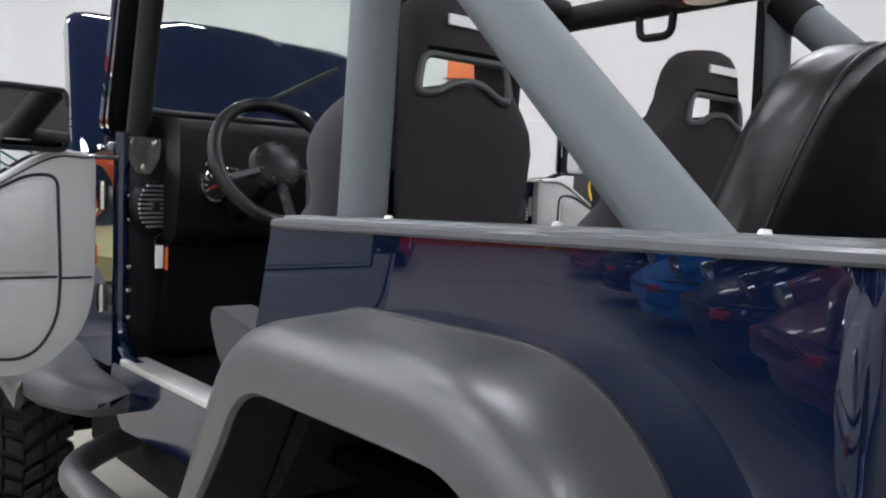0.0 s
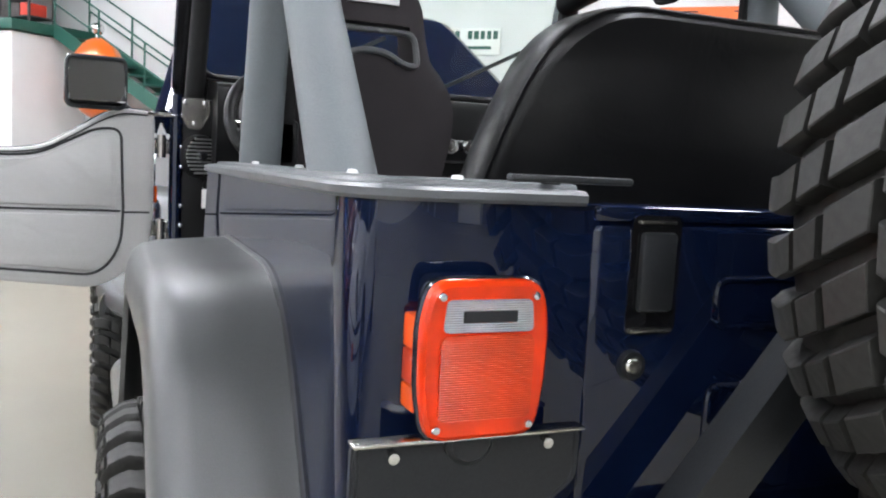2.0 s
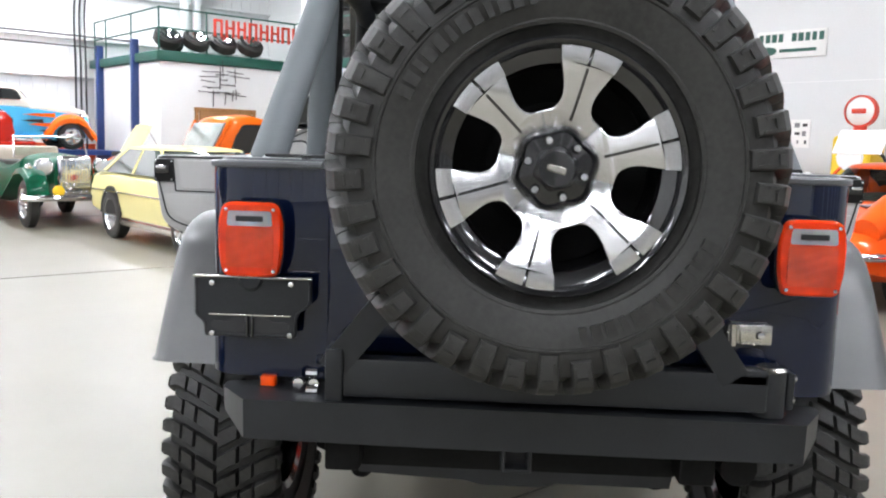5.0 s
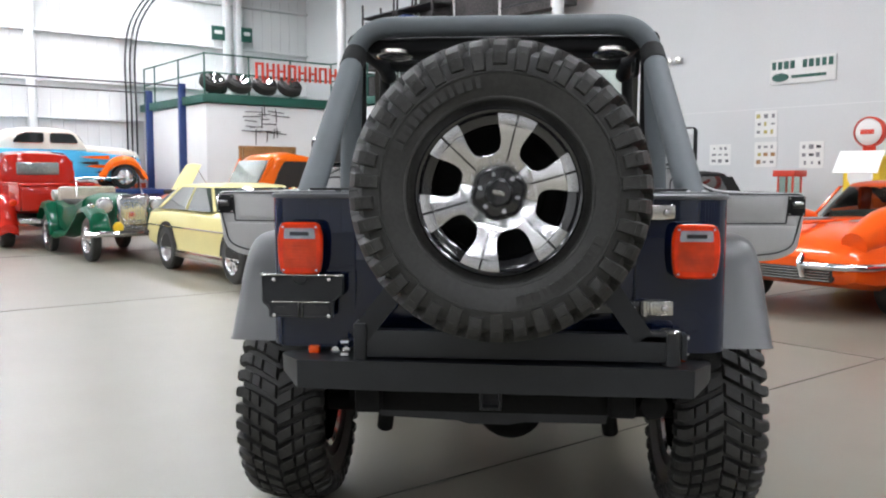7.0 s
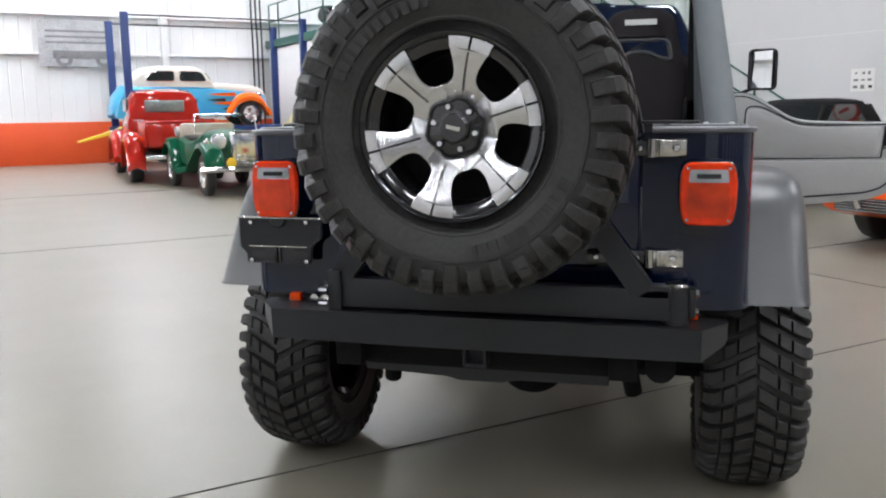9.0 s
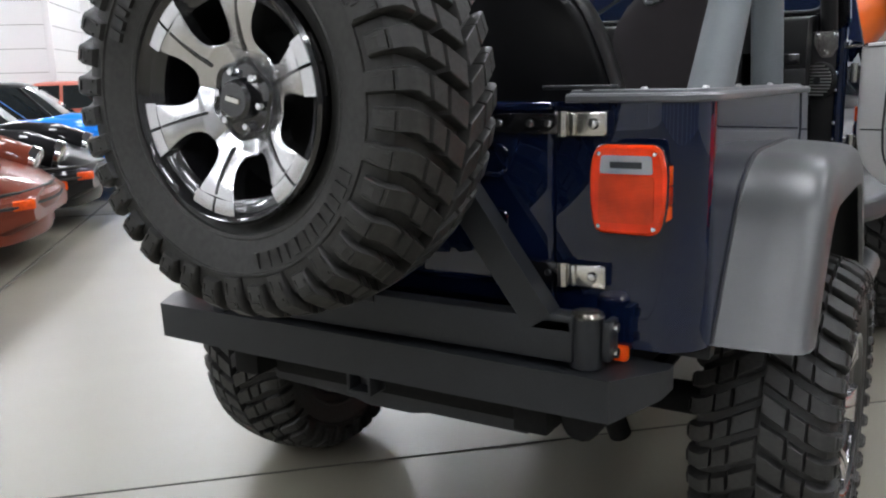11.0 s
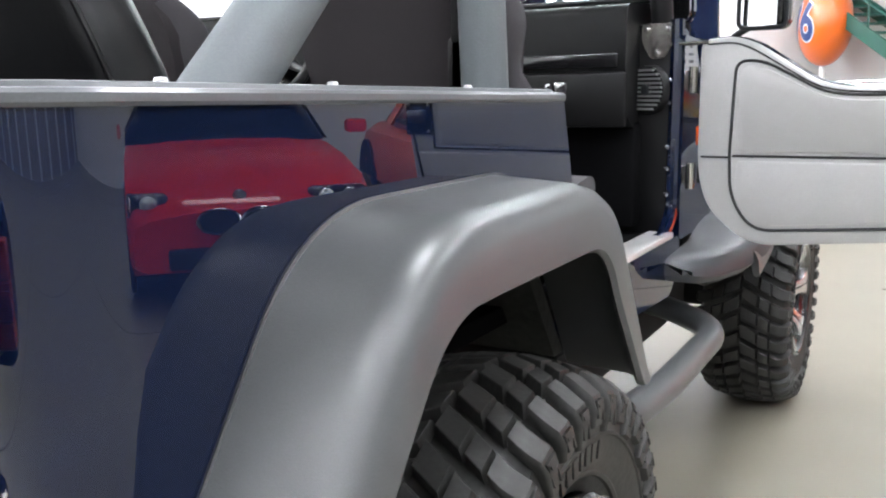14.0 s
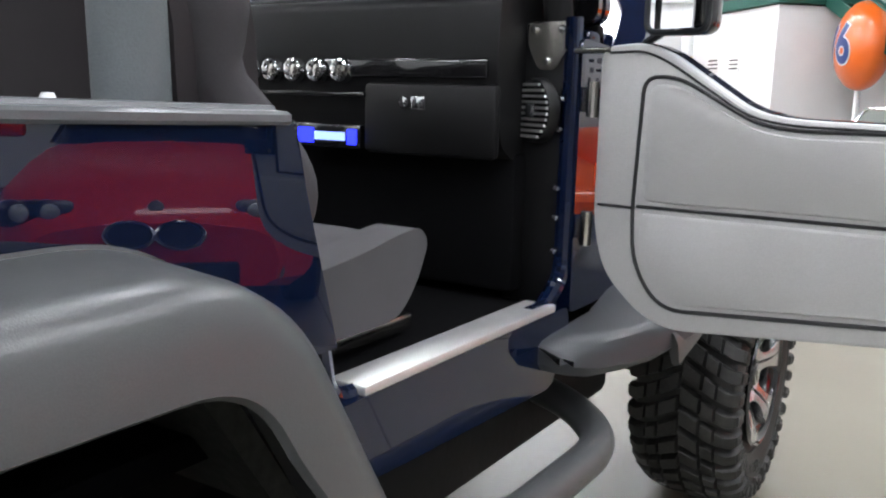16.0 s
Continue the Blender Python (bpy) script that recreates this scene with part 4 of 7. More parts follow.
# lower rear panel, sills, inner tub
part("rear_sill", box((0, 0.02, 0.775), (0.876, 0.03, 0.05), 0.006), BLUE, car)
part("tub_floor", box((0, 1.015, 0.79), (1.28, 1.96, 0.04), 0.005), CARPET, car, "black carpeted floor")
for s in (-1, 1):
    # inner wheel boxes, seen under the flares, and the tub's lining
    bm = bmesh.new()
    prism(bm, [(0.12, 0.70), (0.34, 1.04), (0.92, 1.04), (1.14, 0.70), (1.1, 0.70), (0.9, 1.0), (0.36, 1.0), (0.16, 0.70)], 0.0, 0.33, lambda a, b, h: Vector((s * (0.39 + h), a, b)))
    part("wheel_well", bm, WELL, car, "dusty dark wheel well")
    part("wheel_well", box((s * 0.40, 0.64, 0.85), (0.02, 1.0, 0.38)), WELL, car)
    part("tub_lining", box((s * 0.703, 0.58, 1.1), (0.012, 1.0, 0.2)), VINYL, car)
    # body side under the door and the rocker
    bm = bmesh.new()
    prism(bm, round2([(1.175, 0.818), (1.93, 0.818), (1.95, 0.74), (1.86, 0.66), (1.28, 0.685), (1.175, 0.72)], 0.02, 3), 0.0, 0.05, lambda a, b, h: Vector((s * (0.70 + h - 0.012), a, b)))
    part("rocker_panel", bevel_all(bm, 0.006, 2, 50), BLUE, car)
    part("sill_plate", box((s * 0.705, 1.56, 0.826), (0.07, 0.62, 0.016), 0.004), SILL, car, "satin aluminium sill plate")
    # rear door post, curved into the sill
    bm = bmesh.new()
    path = rounded([(s * 0.713, 1.118, rail_z(1.1)), (s * 0.713, 1.185, 0.9), (s * 0.713, 1.2, 0.82), (s * 0.713, 1.3, 0.82)], [0, 0.1, 0.04, 0], 5)
    tube(bm, path, 0.014, 8)
    part("door_post_edge", bm, BLUE, car)
    # cowl side, the front edge of the door opening
    bm = bmesh.new()
    prism(bm, round2([(1.945, 0.80), (2.45, 0.80), (2.45, 1.33), (1.945, 1.36)], 0.02, 3), 0, 0.03, lambda a, b, h: Vector((s * (0.705 + h), a, b)))
    part("cowl_side", bevel_all(bm, 0.008, 2, 50), BLUE, car)
    part("cowl_post", tube(bmesh.new(), rounded([(s * 0.712, 1.95, 1.4), (s * 0.712, 1.945, 0.87), (s * 0.712, 1.86, 0.82), (s * 0.712, 1.8, 0.82)], [0, 0.09, 0.02, 0], 6), 0.018, 10), BLUE, car)
    # black kick panel with round speaker and door check plate
    part("kick_panel", box((s * 0.64, 1.955, 1.1), (0.14, 0.02, 0.58), 0.006), DASH, car)
    sm = pose(s * 0.643, 1.93, 1.215, 90, 0, -s * 30)
    sp = part("speaker", lathe(bmesh.new(), [(0.0, 0.008), (0.055, 0.004), (0.057, 0.01), (0.063, 0.008), (0.066, 0.0), (0.066, -0.015), (0.0, -0.015)], 32, sm), DASH, car, "round door-post speaker with bright bars")
    for k in range(10):
        z = -0.052 + 0.0116 * k
        h = math.sqrt(0.06 ** 2 - z * z)
        part("grille_slat", box((0, z, 0.011), (2 * h, 0.0055, 0.006), 0, 1, sm), SILL, sp)
    part("speaker_dome", lathe(bmesh.new(), [(0.0, 0.02), (0.012, 0.018), (0.02, 0.01), (0.02, 0.004)], 20, sm), SATIN, sp)
    bm = bmesh.new()
    prism(bm, round2([(-0.045, 0.045), (0.045, 0.045), (0.045, 0.0), (0.02, -0.05), (-0.02, -0.05), (-0.045, 0.0)], 0.014, 4), 0, 0.006, lambda a, b, h: Vector((s * 0.662 + a, 1.943 - h, 1.347 + b)))
    cp = part("door_check_plate", bm, STEEL, car, "steel door check plate with bolts")
    for dx, dz in ((-0.03, 0.03), (0.03, 0.03), (0, -0.033)):
        part("bolt", lathe(bmesh.new(), [(0, 0.008), (0.007, 0.006), (0.009, 0.0)], 12, pose(s * 0.662 + dx, 1.937, 1.347 + dz, 90, 0, 0)), CHROME, cp)
    part("check_strap", rod(bmesh.new(), (s * 0.70, 1.94, 1.335), (s * 0.80, 1.935, 1.335), 0.006, 8), STEEL, car)
    for z in (1.24, 1.18, 1.06, 1.0, 0.93):
        part("bolt", lathe(bmesh.new(), [(0, 0.007), (0.006, 0.005), (0.008, 0.0)], 10, pose(s * 0.70, 1.927, z, 90, 0, 0)), CHROME, car)

# grey cap rail along the tub's rim
for s in (-1, 1):
    plan = []
    y = 1.105
    while y > 0.12:
        plan.append((RX, y, 1, 0))
        y -= 0.1
    for k in range(9):
        a = radians(90 * k / 8)
        plan.append((RX - 0.09 + 0.09 * math.cos(a), 0.09 - 0.09 * math.sin(a), math.cos(a), -math.sin(a)))
    for x in (0.6, 0.55, 0.5, 0.462):
        plan.append((x, 0.0, 0, -1))
    sec = [(0.006, -0.002), (0.009, 0.002), (0.009, 0.01), (0.003, 0.014), (-0.016, 0.015), (-0.019, 0.02), (-0.028, 0.021), (-0.07, 0.021), (-0.076, 0.017), (-0.076, -0.002)]
    bm = bmesh.new()
    loft(bm, [[Vector((s * (x + nx * o), y + ny * o, rail_z(y) + z)) for o, z in sec] for x, y, nx, ny in plan])
    rail = part("cap_rail", bm, RAILGREY, car, "grey ribbed cap rail", 25)
    for x, y in ((RX - 0.05, 0.83), (RX - 0.05, 0.47), (RX - 0.05, 0.19), (RX - 0.05, 0.27), (0.6, 0.045)):
        part("cap_bolt", lathe(bmesh.new(), [(0.0, 0.006), (0.006, 0.0052), (0.0075, 0.0015), (0.008, 0.0)], 14, pose(s * x, y, rail_z(y) + 0.0205)), WHITE, rail)
    part("slot", box((s * 0.5, 0.012, RAIL_Z + 0.022), (0.02, 0.012, 0.003), 0.001, 1), INK, rail)

# tailgate
bm = box((-0.0075, 0.012, 1.003), (0.883, 0.034, 0.4), 0.012, 3)
gate = part("tailgate", bm, BLUE, car, "glossy navy tailgate")
part("gate_top", box((-0.0075, 0.022, 1.212), (0.883, 0.055, 0.02), 0.008), BLUE, gate)
for z0, z1 in ((1.076, 1.135), (0.855, 1.0)):
    o = round2([(-0.266, z0), (0.33, z0), (0.33, z1), (-0.266, z1)], 0.018, 5)
    pn = part("pressed_panel", prism(bmesh.new(), round2([(-0.261, z0 + 0.005), (0.325, z0 + 0.005), (0.325, z1 - 0.005), (-0.261, z1 - 0.005)], 0.015, 5), -0.0065, 0.004, XZ(0)), BLUE, gate)
    part("pressed_edge", tube(bmesh.new(), [Vector((a, -0.0055, b)) for a, b in o], 0.005, 8, closed=True), BLUE, pn)
fr = bmesh.new()
prism(fr, round2([(-0.398, 1.212), (-0.328, 1.212), (-0.328, 1.07), (-0.398, 1.07)], 0.012, 4), -0.0075, 0.004, XZ(0))
part("handle_recess", fr, GLOSSBLACK, gate, "black recessed tailgate handle")
part("handle_paddle", box((-0.362, -0.01, 1.145), (0.05, 0.012, 0.095), 0.008), SATIN, gate)
part("handle_edge", box((-0.364, -0.009, 1.076), (0.06, 0.006, 0.006), 0.002), STEEL, gate)
part("handle_edge", box((-0.364, -0.009, 1.204), (0.05, 0.006, 0.004), 0.001), STEEL, gate)
part("lock", lathe(bmesh.new(), [(0, 0.007), (0.011, 0.007), (0.012, 0.01), (0.017, 0.009), (0.019, 0.0)], 24, pose(-0.386, -0.004, 1.034, 90, 0, 0)), SATIN, gate)
part("lock_barrel", lathe(bmesh.new(), [(0, 0.012), (0.008, 0.0115), (0.0105, 0.009), (0.0105, 0.006)], 20, pose(-0.386, -0.004, 1.034, 90, 0, 0)), STEEL, gate)
for zc in (1.181, 0.884):
    h = part("tailgate_hinge", box((0.503, -0.016, zc), (0.097, 0.012, 0.046), 0.004), STEEL, gate, "bright steel hinge")
    part("hinge_barrel", rod(bmesh.new(), (0.462, -0.022, zc - 0.024), (0.462, -0.022, zc + 0.024), 0.011, 14), STEEL, h)
    part("hinge_rib", box((0.485, -0.024, zc), (0.012, 0.008, 0.044), 0.003), STEEL, h)
    part("bolt", lathe(bmesh.new(), [(0, 0.01), (0.008, 0.008), (0.011, 0.0)], 14, pose(0.525, -0.022, zc, 90, 0, 0)), CHROME, h)
    st = part("hinge_strap", box((0.375, -0.013, zc), (0.16, 0.008, 0.04), 0.003), GLOSSBLACK, gate, "black hinge strap")
    for x in (0.32, 0.39, 0.43):
        part("bolt", lathe(bmesh.new(), [(0, 0.008), (0.007, 0.006), (0.009, 0.0)], 12, pose(x, -0.017, zc, 90, 0, 0)), CHROME, st)


# tail lights ---------------------------------------------------------------
def tail_light(s):
    c = Vector((s * 0.607, 0, 1.064))
    W, Hh = 0.069, 0.08
    body = bmesh.new()
    prism(body, round2([(-W + 0.02, -Hh + 0.012), (W - 0.02, -Hh + 0.012), (W - 0.02, Hh - 0.006), (-W + 0.02, Hh - 0.006)], 0.02, 4), -0.05, 0.0, lambda a, b, h: c + Vector((a, h, b)))
    t = part("tail_light", body, SATIN, car, "red tail light in a black housing")
    out = [(-0.061, -0.082), (0.061, -0.082), (0.071, -0.03), (0.072, 0.04), (0.061, 0.083), (-0.061, 0.083), (-0.072, 0.04), (-0.071, -0.03)]
    o2 = round2(out, 0.02, 4)
    rings = []
    for g, y in ((1.0, -0.055), (1.0, -0.06), (0.985, -0.066), (0.93, -0.07)):
        rings.append([c + Vector((a * g, y, b * g)) for a, b in o2])
    bm = bmesh.new()
    loft(bm, rings)
    part("lens_frame", bm, REDLENS, t)
    bm = bmesh.new()
    loft(bm, [[c + Vector((a * g, y, b * g)) for a, b in o2] for g, y in ((0.9, -0.044), (1.0, -0.046), (1.03, -0.05), (1.03, -0.056), (1.005, -0.058))])
    part("black_rim", bm, GLOSSBLACK, t)
    bm = bmesh.new()
    prism(bm, round2([(-0.052, -0.06), (0.052, -0.06), (0.052, 0.028), (-0.052, 0.028)], 0.01, 3), -0.0725, -0.066, lambda a, b, h: c + Vector((a, h, b)))
    part("ribbed_lens", bm, REDRIB, t)
    bm = bmesh.new()
    prism(bm, round2([(-0.05, 0.031), (0.05, 0.031), (0.047, 0.064), (-0.047, 0.064)], 0.006, 3), -0.073, -0.066, lambda a, b, h: c + Vector((a, h, b)))
    part("reversing_lens", bm, CLEARLENS, t)
    part("lens_gloss_bar", box(c + Vector((0.0, -0.0735, 0.047)), (0.06, 0.002, 0.012), 0.0005, 1), SATIN, t)
    for dx in (-1, 1):
        for dz in (-0.068, 0.067):
            part("screw", lathe(bmesh.new(), [(0, 0.004), (0.004, 0.003), (0.005, 0.0)], 10, pose(c.x + dx * 0.052, -0.0695, c.z + dz, 90, 0, 0)), CHROME, t)
    for zc, hh, mt in ((0.024, 0.036, AMBER), (-0.013, 0.036, REDRIB), (-0.045, 0.026, AMBER)):
        part("side_marker", box(c + Vector((s * 0.056, -0.026, zc)), (0.026, 0.036, hh), 0.003), mt, t, "orange side marker lens")


both(tail_light)

# number plate bracket
plate_line = round2([(-0.738, 0.978), (-0.474, 0.978), (-0.474, 0.918), (-0.506, 0.896), (-0.508, 0.842), (-0.716, 0.842), (-0.716, 0.872), (-0.738, 0.888)], [0.008, 0.008, 0.014, 0.014, 0.008, 0.008, 0.012, 0.012], 4)
plate = part("plate_bracket", bevel_all(prism(bmesh.new(), plate_line, -0.044, -0.036, XZ(0)), 0.002, 1, 50), SATIN, car, "black number plate bracket without a plate")
part("bracket_edge", tube(bmesh.new(), [Vector((-0.606 + (a + 0.606) * 0.965, -0.044, 0.915 + (b - 0.915) * 0.95)) for a, b in plate_line], 0.0028, 6, closed=True), SATIN, plate)
part("bracket_lip", box((-0.606, -0.044, 0.979), (0.266, 0.022, 0.005), 0.002), STEEL, plate, "bright metal lip")
part("lower_edge", box((-0.612, -0.046, 0.8925), (0.185, 0.008, 0.004), 0.0015), STEEL, plate)
for s in (-1, 1):
    hole = round2([(s * 0.012, 0.888), (s * 0.035, 0.889), (s * 0.05, 0.876), (s * 0.086, 0.878), (s * 0.09, 0.862), (s * 0.07, 0.855), (s * 0.03, 0.852), (s * 0.012, 0.856)], [0.004, 0.01, 0.01, 0.008, 0.008, 0.006, 0.01, 0.004], 3)
    # black patch on the uncut plate, coloured as the shade of a hole
    part("cut_out_shade", prism(bmesh.new(), [(-0.612 + a, b) for a, b in hole], -0.0455, -0.04, XZ(0)), INK, plate, "black patch standing for shade in a bracket opening")
    part("bracket_rib", box((-0.612 + s * 0.006, -0.047, 0.868), (0.006, 0.01, 0.05), 0.002), GLOSSBLACK, plate)
part("light_mount", lathe(bmesh.new(), [(0, 0.01), (0.022, 0.01), (0.028, 0.004), (0.028, 0.0)], 20, pose(-0.61, -0.043, 0.975, 90, 0, 0)), SATIN, plate)
for x, z in ((-0.696, 0.964), (-0.519, 0.966), (-0.696, 0.85), (-0.521, 0.85)):
    part("bolt", lathe(bmesh.new(), [(0, 0.012), (0.006, 0.011), (0.008, 0.0)], 12, pose(x, -0.044, z, 90, 0, 0)), CHROME, plate)


STEPGREY = surface("dark_grey_plastic", (0.045, 0.048, 0.053), 0.4, 0, 0.1, 8, 400, bump=0.12)
# fender flares --------------------------------------------------------------
def flare(s, pts, radii, reach, name="fender_flare", lip=0.072):
    path = rounded([(a, b, 0) for a, b in pts], radii, 10)
    dense = []
    for a, b in zip(path, path[1:]):
        n = max(1, int((b - a).length / 0.03))
        dense += [a.lerp(b, k / n) for k in range(n)]
    dense.append(path[-1])
    rings = []
    for i, p in enumerate(dense):
        d = (dense[min(i + 1, len(dense) - 1)] - dense[max(i - 1, 0)]).normalized()
        nrm = Vector((-d.y, d.x, 0))   # away from the wheel
        deep = lip + 0.03 * min(1.0, max(0.0, (p.x - 0.2) / 0.25)) * min(1.0, max(0.0, (1.17 - p.x) / 0.15))
        sec = [(0.0, 0.006), (reach * 0.4, 0.002), (reach * 0.72, -0.002), (reach * 0.86, -0.008), (reach * 0.95, -0.021), (reach, -0.044), (reach + 0.003, -deep), (reach - 0.006, -deep - 0.006), (reach - 0.014, -deep), (reach - 0.022, -0.05), (reach * 0.7, -0.03), (0.0, -0.02)]
        low = 0.738 - 0.06 * max(0.0, p.x - 0.1) if p.x < 2 else 0.68
        rings.append([Vector((s * (0.726 + o), p.x + nrm.x * n, max(p.y + nrm.y * n, low))) for o, n in sec])
    bm = bmesh.new()
    loft(bm, rings)
    f = part(name, bm, FLARE, car, "grey textured plastic fender flare", 50)
    # black trim bead where the flare meets the body
    part("bead", tube(bmesh.new(), [Vector((s * 0.73, p.x, p.y + 0.004)) for p in dense], 0.006, 6), PIPING, f)
    return f


for s in (-1, 1):
    flare(s, [(0.10, 0.735), (0.335, 1.085), (0.93, 1.085), (1.17, 0.68)], [0, 0.15, 0.14, 0], 0.18)
    flare(s, [(2.08, 0.775), (2.32, 0.82), (2.62, 1.03), (3.3, 1.05), (3.5, 0.98)], [0, 0.2, 0.2, 0.1, 0], 0.2, lip=0.09)
    bm = bmesh.new()
    loft(bm, [[Vector((s * x, y, z)) for x, z in ((0.735, zt), (xo - 0.035, zt), (xo - 0.012, zt - 0.01), (xo, zt - 0.03), (xo, zb + 0.02), (xo - 0.02, zb), (0.735, zb))] for y, xo, zt, zb in ((1.80, 0.785, 0.762, 0.728), (1.815, 0.808, 0.771, 0.71), (1.86, 0.836, 0.775, 0.7), (1.95, 0.868, 0.778, 0.696), (2.05, 0.9, 0.782, 0.698), (2.15, 0.935, 0.815, 0.72), (2.26, 0.935, 0.83, 0.74))])
    part("flare_step", bm, STEPGREY, car, "grey plastic step at the foot of the front flare")
    # front wing inside the flare
    part("front_wing", box((s * 0.6, 2.95, 1.0), (0.3, 1.2, 0.1), 0.03), BLUE, car)
    part("inner_wing", box((s * 0.52, 2.75, 0.85), (0.06, 0.9, 0.4), 0.01), DARK, car)
    # side step tube
    pts = rounded([(s * 0.62, 1.02, 0.6), (s * 0.85, 1.08, 0.585), (s * 0.872, 1.35, 0.58), (s * 0.868, 1.86, 0.575), (s * 0.72, 2.02, 0.575), (s * 0.55, 2.05, 0.6)], [0, 0.1, 0.05, 0.14, 0.1, 0], 6)
    part("side_step", tube(bmesh.new(), pts, 0.035, 16), FLARE, car, "grey tubular side step")

# bumper, spare carrier --------------------------------------------------------
bm = bmesh.new()
rings = []
for x, yr, zt, zb in ((-0.685, 0.0, 0.716, 0.675), (-0.677, -0.022, 0.719, 0.664), (-0.605, -0.13, 0.724, 0.636), (-0.3, -0.132, 0.724, 0.632), (0.3, -0.132, 0.72, 0.63), (0.6, -0.13, 0.716, 0.63), (0.665, -0.025, 0.712, 0.652), (0.675, 0.0, 0.71, 0.662)):
    rings.append([Vector((x, 0.03, zt)), Vector((x, yr, zt)), Vector((x, yr + 0.004, zb)), Vector((x, 0.03, zb))])
loft(bm, rings)
bump = part("rear_bumper", bevel_all(bm, 0.007, 3, 20), SATIN, car, "black powder-coated steel rear bumper")
lp = bmesh.new()
prism(lp, [(-0.42, 0.64), (0.385, 0.64), (0.358, 0.5), (0.1, 0.5), (0.05, 0.49), (-0.08, 0.49), (-0.12, 0.5), (-0.37, 0.51)], 0.03, 0.06, XZ(0))
part("lower_plate", bevel_all(lp, 0.005, 2, 30), SATIN, bump)
hb = bmesh.new()
for dx in (-1, 1):
    rbox(hb, (-0.008 + dx * 0.029, -0.064, 0.603), (0.009, 0.06, 0.068), 0.003)
for dz in (-1, 1):
    rbox(hb, (-0.008, -0.064, 0.603 + dz * 0.029), (0.066, 0.06, 0.009), 0.003)
part("hitch_receiver", hb, SATIN, bump)
# black plate set in the receiver for the shade of its hollow
part("receiver_shade", box((-0.008, -0.05, 0.603), (0.05, 0.006, 0.05)), INK, bump)
for s in (-1, 1):
    part("bumper_mount", box((s * 0.42, 0.05, 0.66), (0.1, 0.16, 0.1), 0.006), DARK, bump)
    part("reflector", box((s * 0.578, -0.008, 0.732), (0.036, 0.026, 0.03), 0.006), AMBER, bump, "small orange reflector on the bumper")
carrier = part("spare_carrier", box((0.06, -0.085, 0.775), (0.92, 0.05, 0.085), 0.005), SATIN, car, "black steel swing-out spare wheel carrier")
part("pivot_post", rod(bmesh.new(), (0.535, -0.072, 0.72), (0.535, -0.072, 0.822), 0.034, 24), SATIN, carrier)
part("post_cap", lathe(bmesh.new(), [(0, 0.008), (0.028, 0.007), (0.034, 0.0), (0.034, -0.004)], 24, pose(0.535, -0.072, 0.822)), STEEL, carrier, "bright steel cap on the pivot post")
part("latch_block", box((0.577, -0.06, 0.775), (0.016, 0.05, 0.08), 0.004), SATIN, carrier)
for z in (0.75, 0.8):
    part("bolt", rod(bmesh.new(), (0.584, -0.06, z), (0.594, -0.06, z), 0.01, 10), STEEL, carrier)
for x in (-0.5, -0.465):
    part("nut", lathe(bmesh.new(), [(0, 0.012), (0.012, 0.011), (0.015, 0.006), (0.015, 0.0)], 12, pose(x, -0.045, 0.742, 90, 0, 0)), CHROME, bump)
part("latch", box((-0.41, -0.08, 0.78), (0.04, 0.08, 0.12), 0.006), SATIN, carrier)
for z in (0.76, 0.80):
    part("latch_bolt", rod(bmesh.new(), (-0.48, -0.06, z - 0.03), (-0.455, -0.06, z - 0.03), 0.012, 10), CHROME, carrier)


def strut(a, b, w, d):
    bm = bmesh.new()
    a, b = Vector(a), Vector(b)
    dr = (b - a).normalized()
    sd = Vector((0, 1, 0)).cross(dr).normalized()
    loft(bm, [[p + sd * u * w / 2 + Vector((0, v * d / 2, 0)) for u, v in ((-1, -1), (1, -1), (1, 1), (-1, 1))] for p in (a, b)])
    return bevel_all(bm, 0.004, 2, 30)


part("brace", strut((0.45, -0.085, 0.805), (0.195, -0.1, 1.17), 0.062, 0.05), SATIN, carrier)
part("brace", strut((-0.42, -0.085, 0.79), (-0.16, -0.1, 1.12), 0.062, 0.05), SATIN, carrier)
part("gusset", box((0.475, -0.085, 0.808), (0.09, 0.05, 0.035), 0.004), SATIN, carrier)
part("cross_brace", box((0, -0.1, 1.18), (0.4, 0.05, 0.08), 0.005), SATIN, carrier)
part("upright", box((0, -0.09, 1.0), (0.12, 0.05, 0.4), 0.005), SATIN, carrier)
part("wheel_mount", lathe(bmesh.new(), [(0, 0.0), (0.1, 0.0), (0.1, 0.12), (0.0, 0.12)], 24, pose(0, -0.1, 1.255, 90, 0, 0)), SATIN, carrier)

# chassis underneath ------------------------------------------------------------
for s in (-1, 1):
    part("frame_rail", box((s * 0.4, 1.6, 0.6), (0.08, 3.3, 0.12), 0.008), DARK, car)
    part("leaf_spring", tube(bmesh.new(), spline([(s * 0.45, 0.05, 0.58), (s * 0.45, 0.4, 0.5), (s * 0.45, 0.66, 0.47), (s * 0.45, 1.0, 0.5), (s * 0.45, 1.3, 0.58)], 6), 0.03, 8), DARK, car)
    part("shock_absorber", rod(bmesh.new(), (s * 0.42, 0.45, 0.35), (s * 0.36, 0.3, 0.7), 0.03, 12), DARK, car)
part("rear_axle", rod(bmesh.new(), (-0.68, REAR_AXLE, 0.39), (0.68, REAR_AXLE, 0.39), 0.045, 14), DARK, car)
bm = bmesh.new()
bmesh.ops.create_uvsphere(bm, u_segments=20, v_segments=14, radius=0.14)
for v in bm.verts:
    v.co = Vector((v.co.x + 0.05, v.co.y * 0.9 + REAR_AXLE, v.co.z + 0.39))
part("differential", bm, DARK, car)
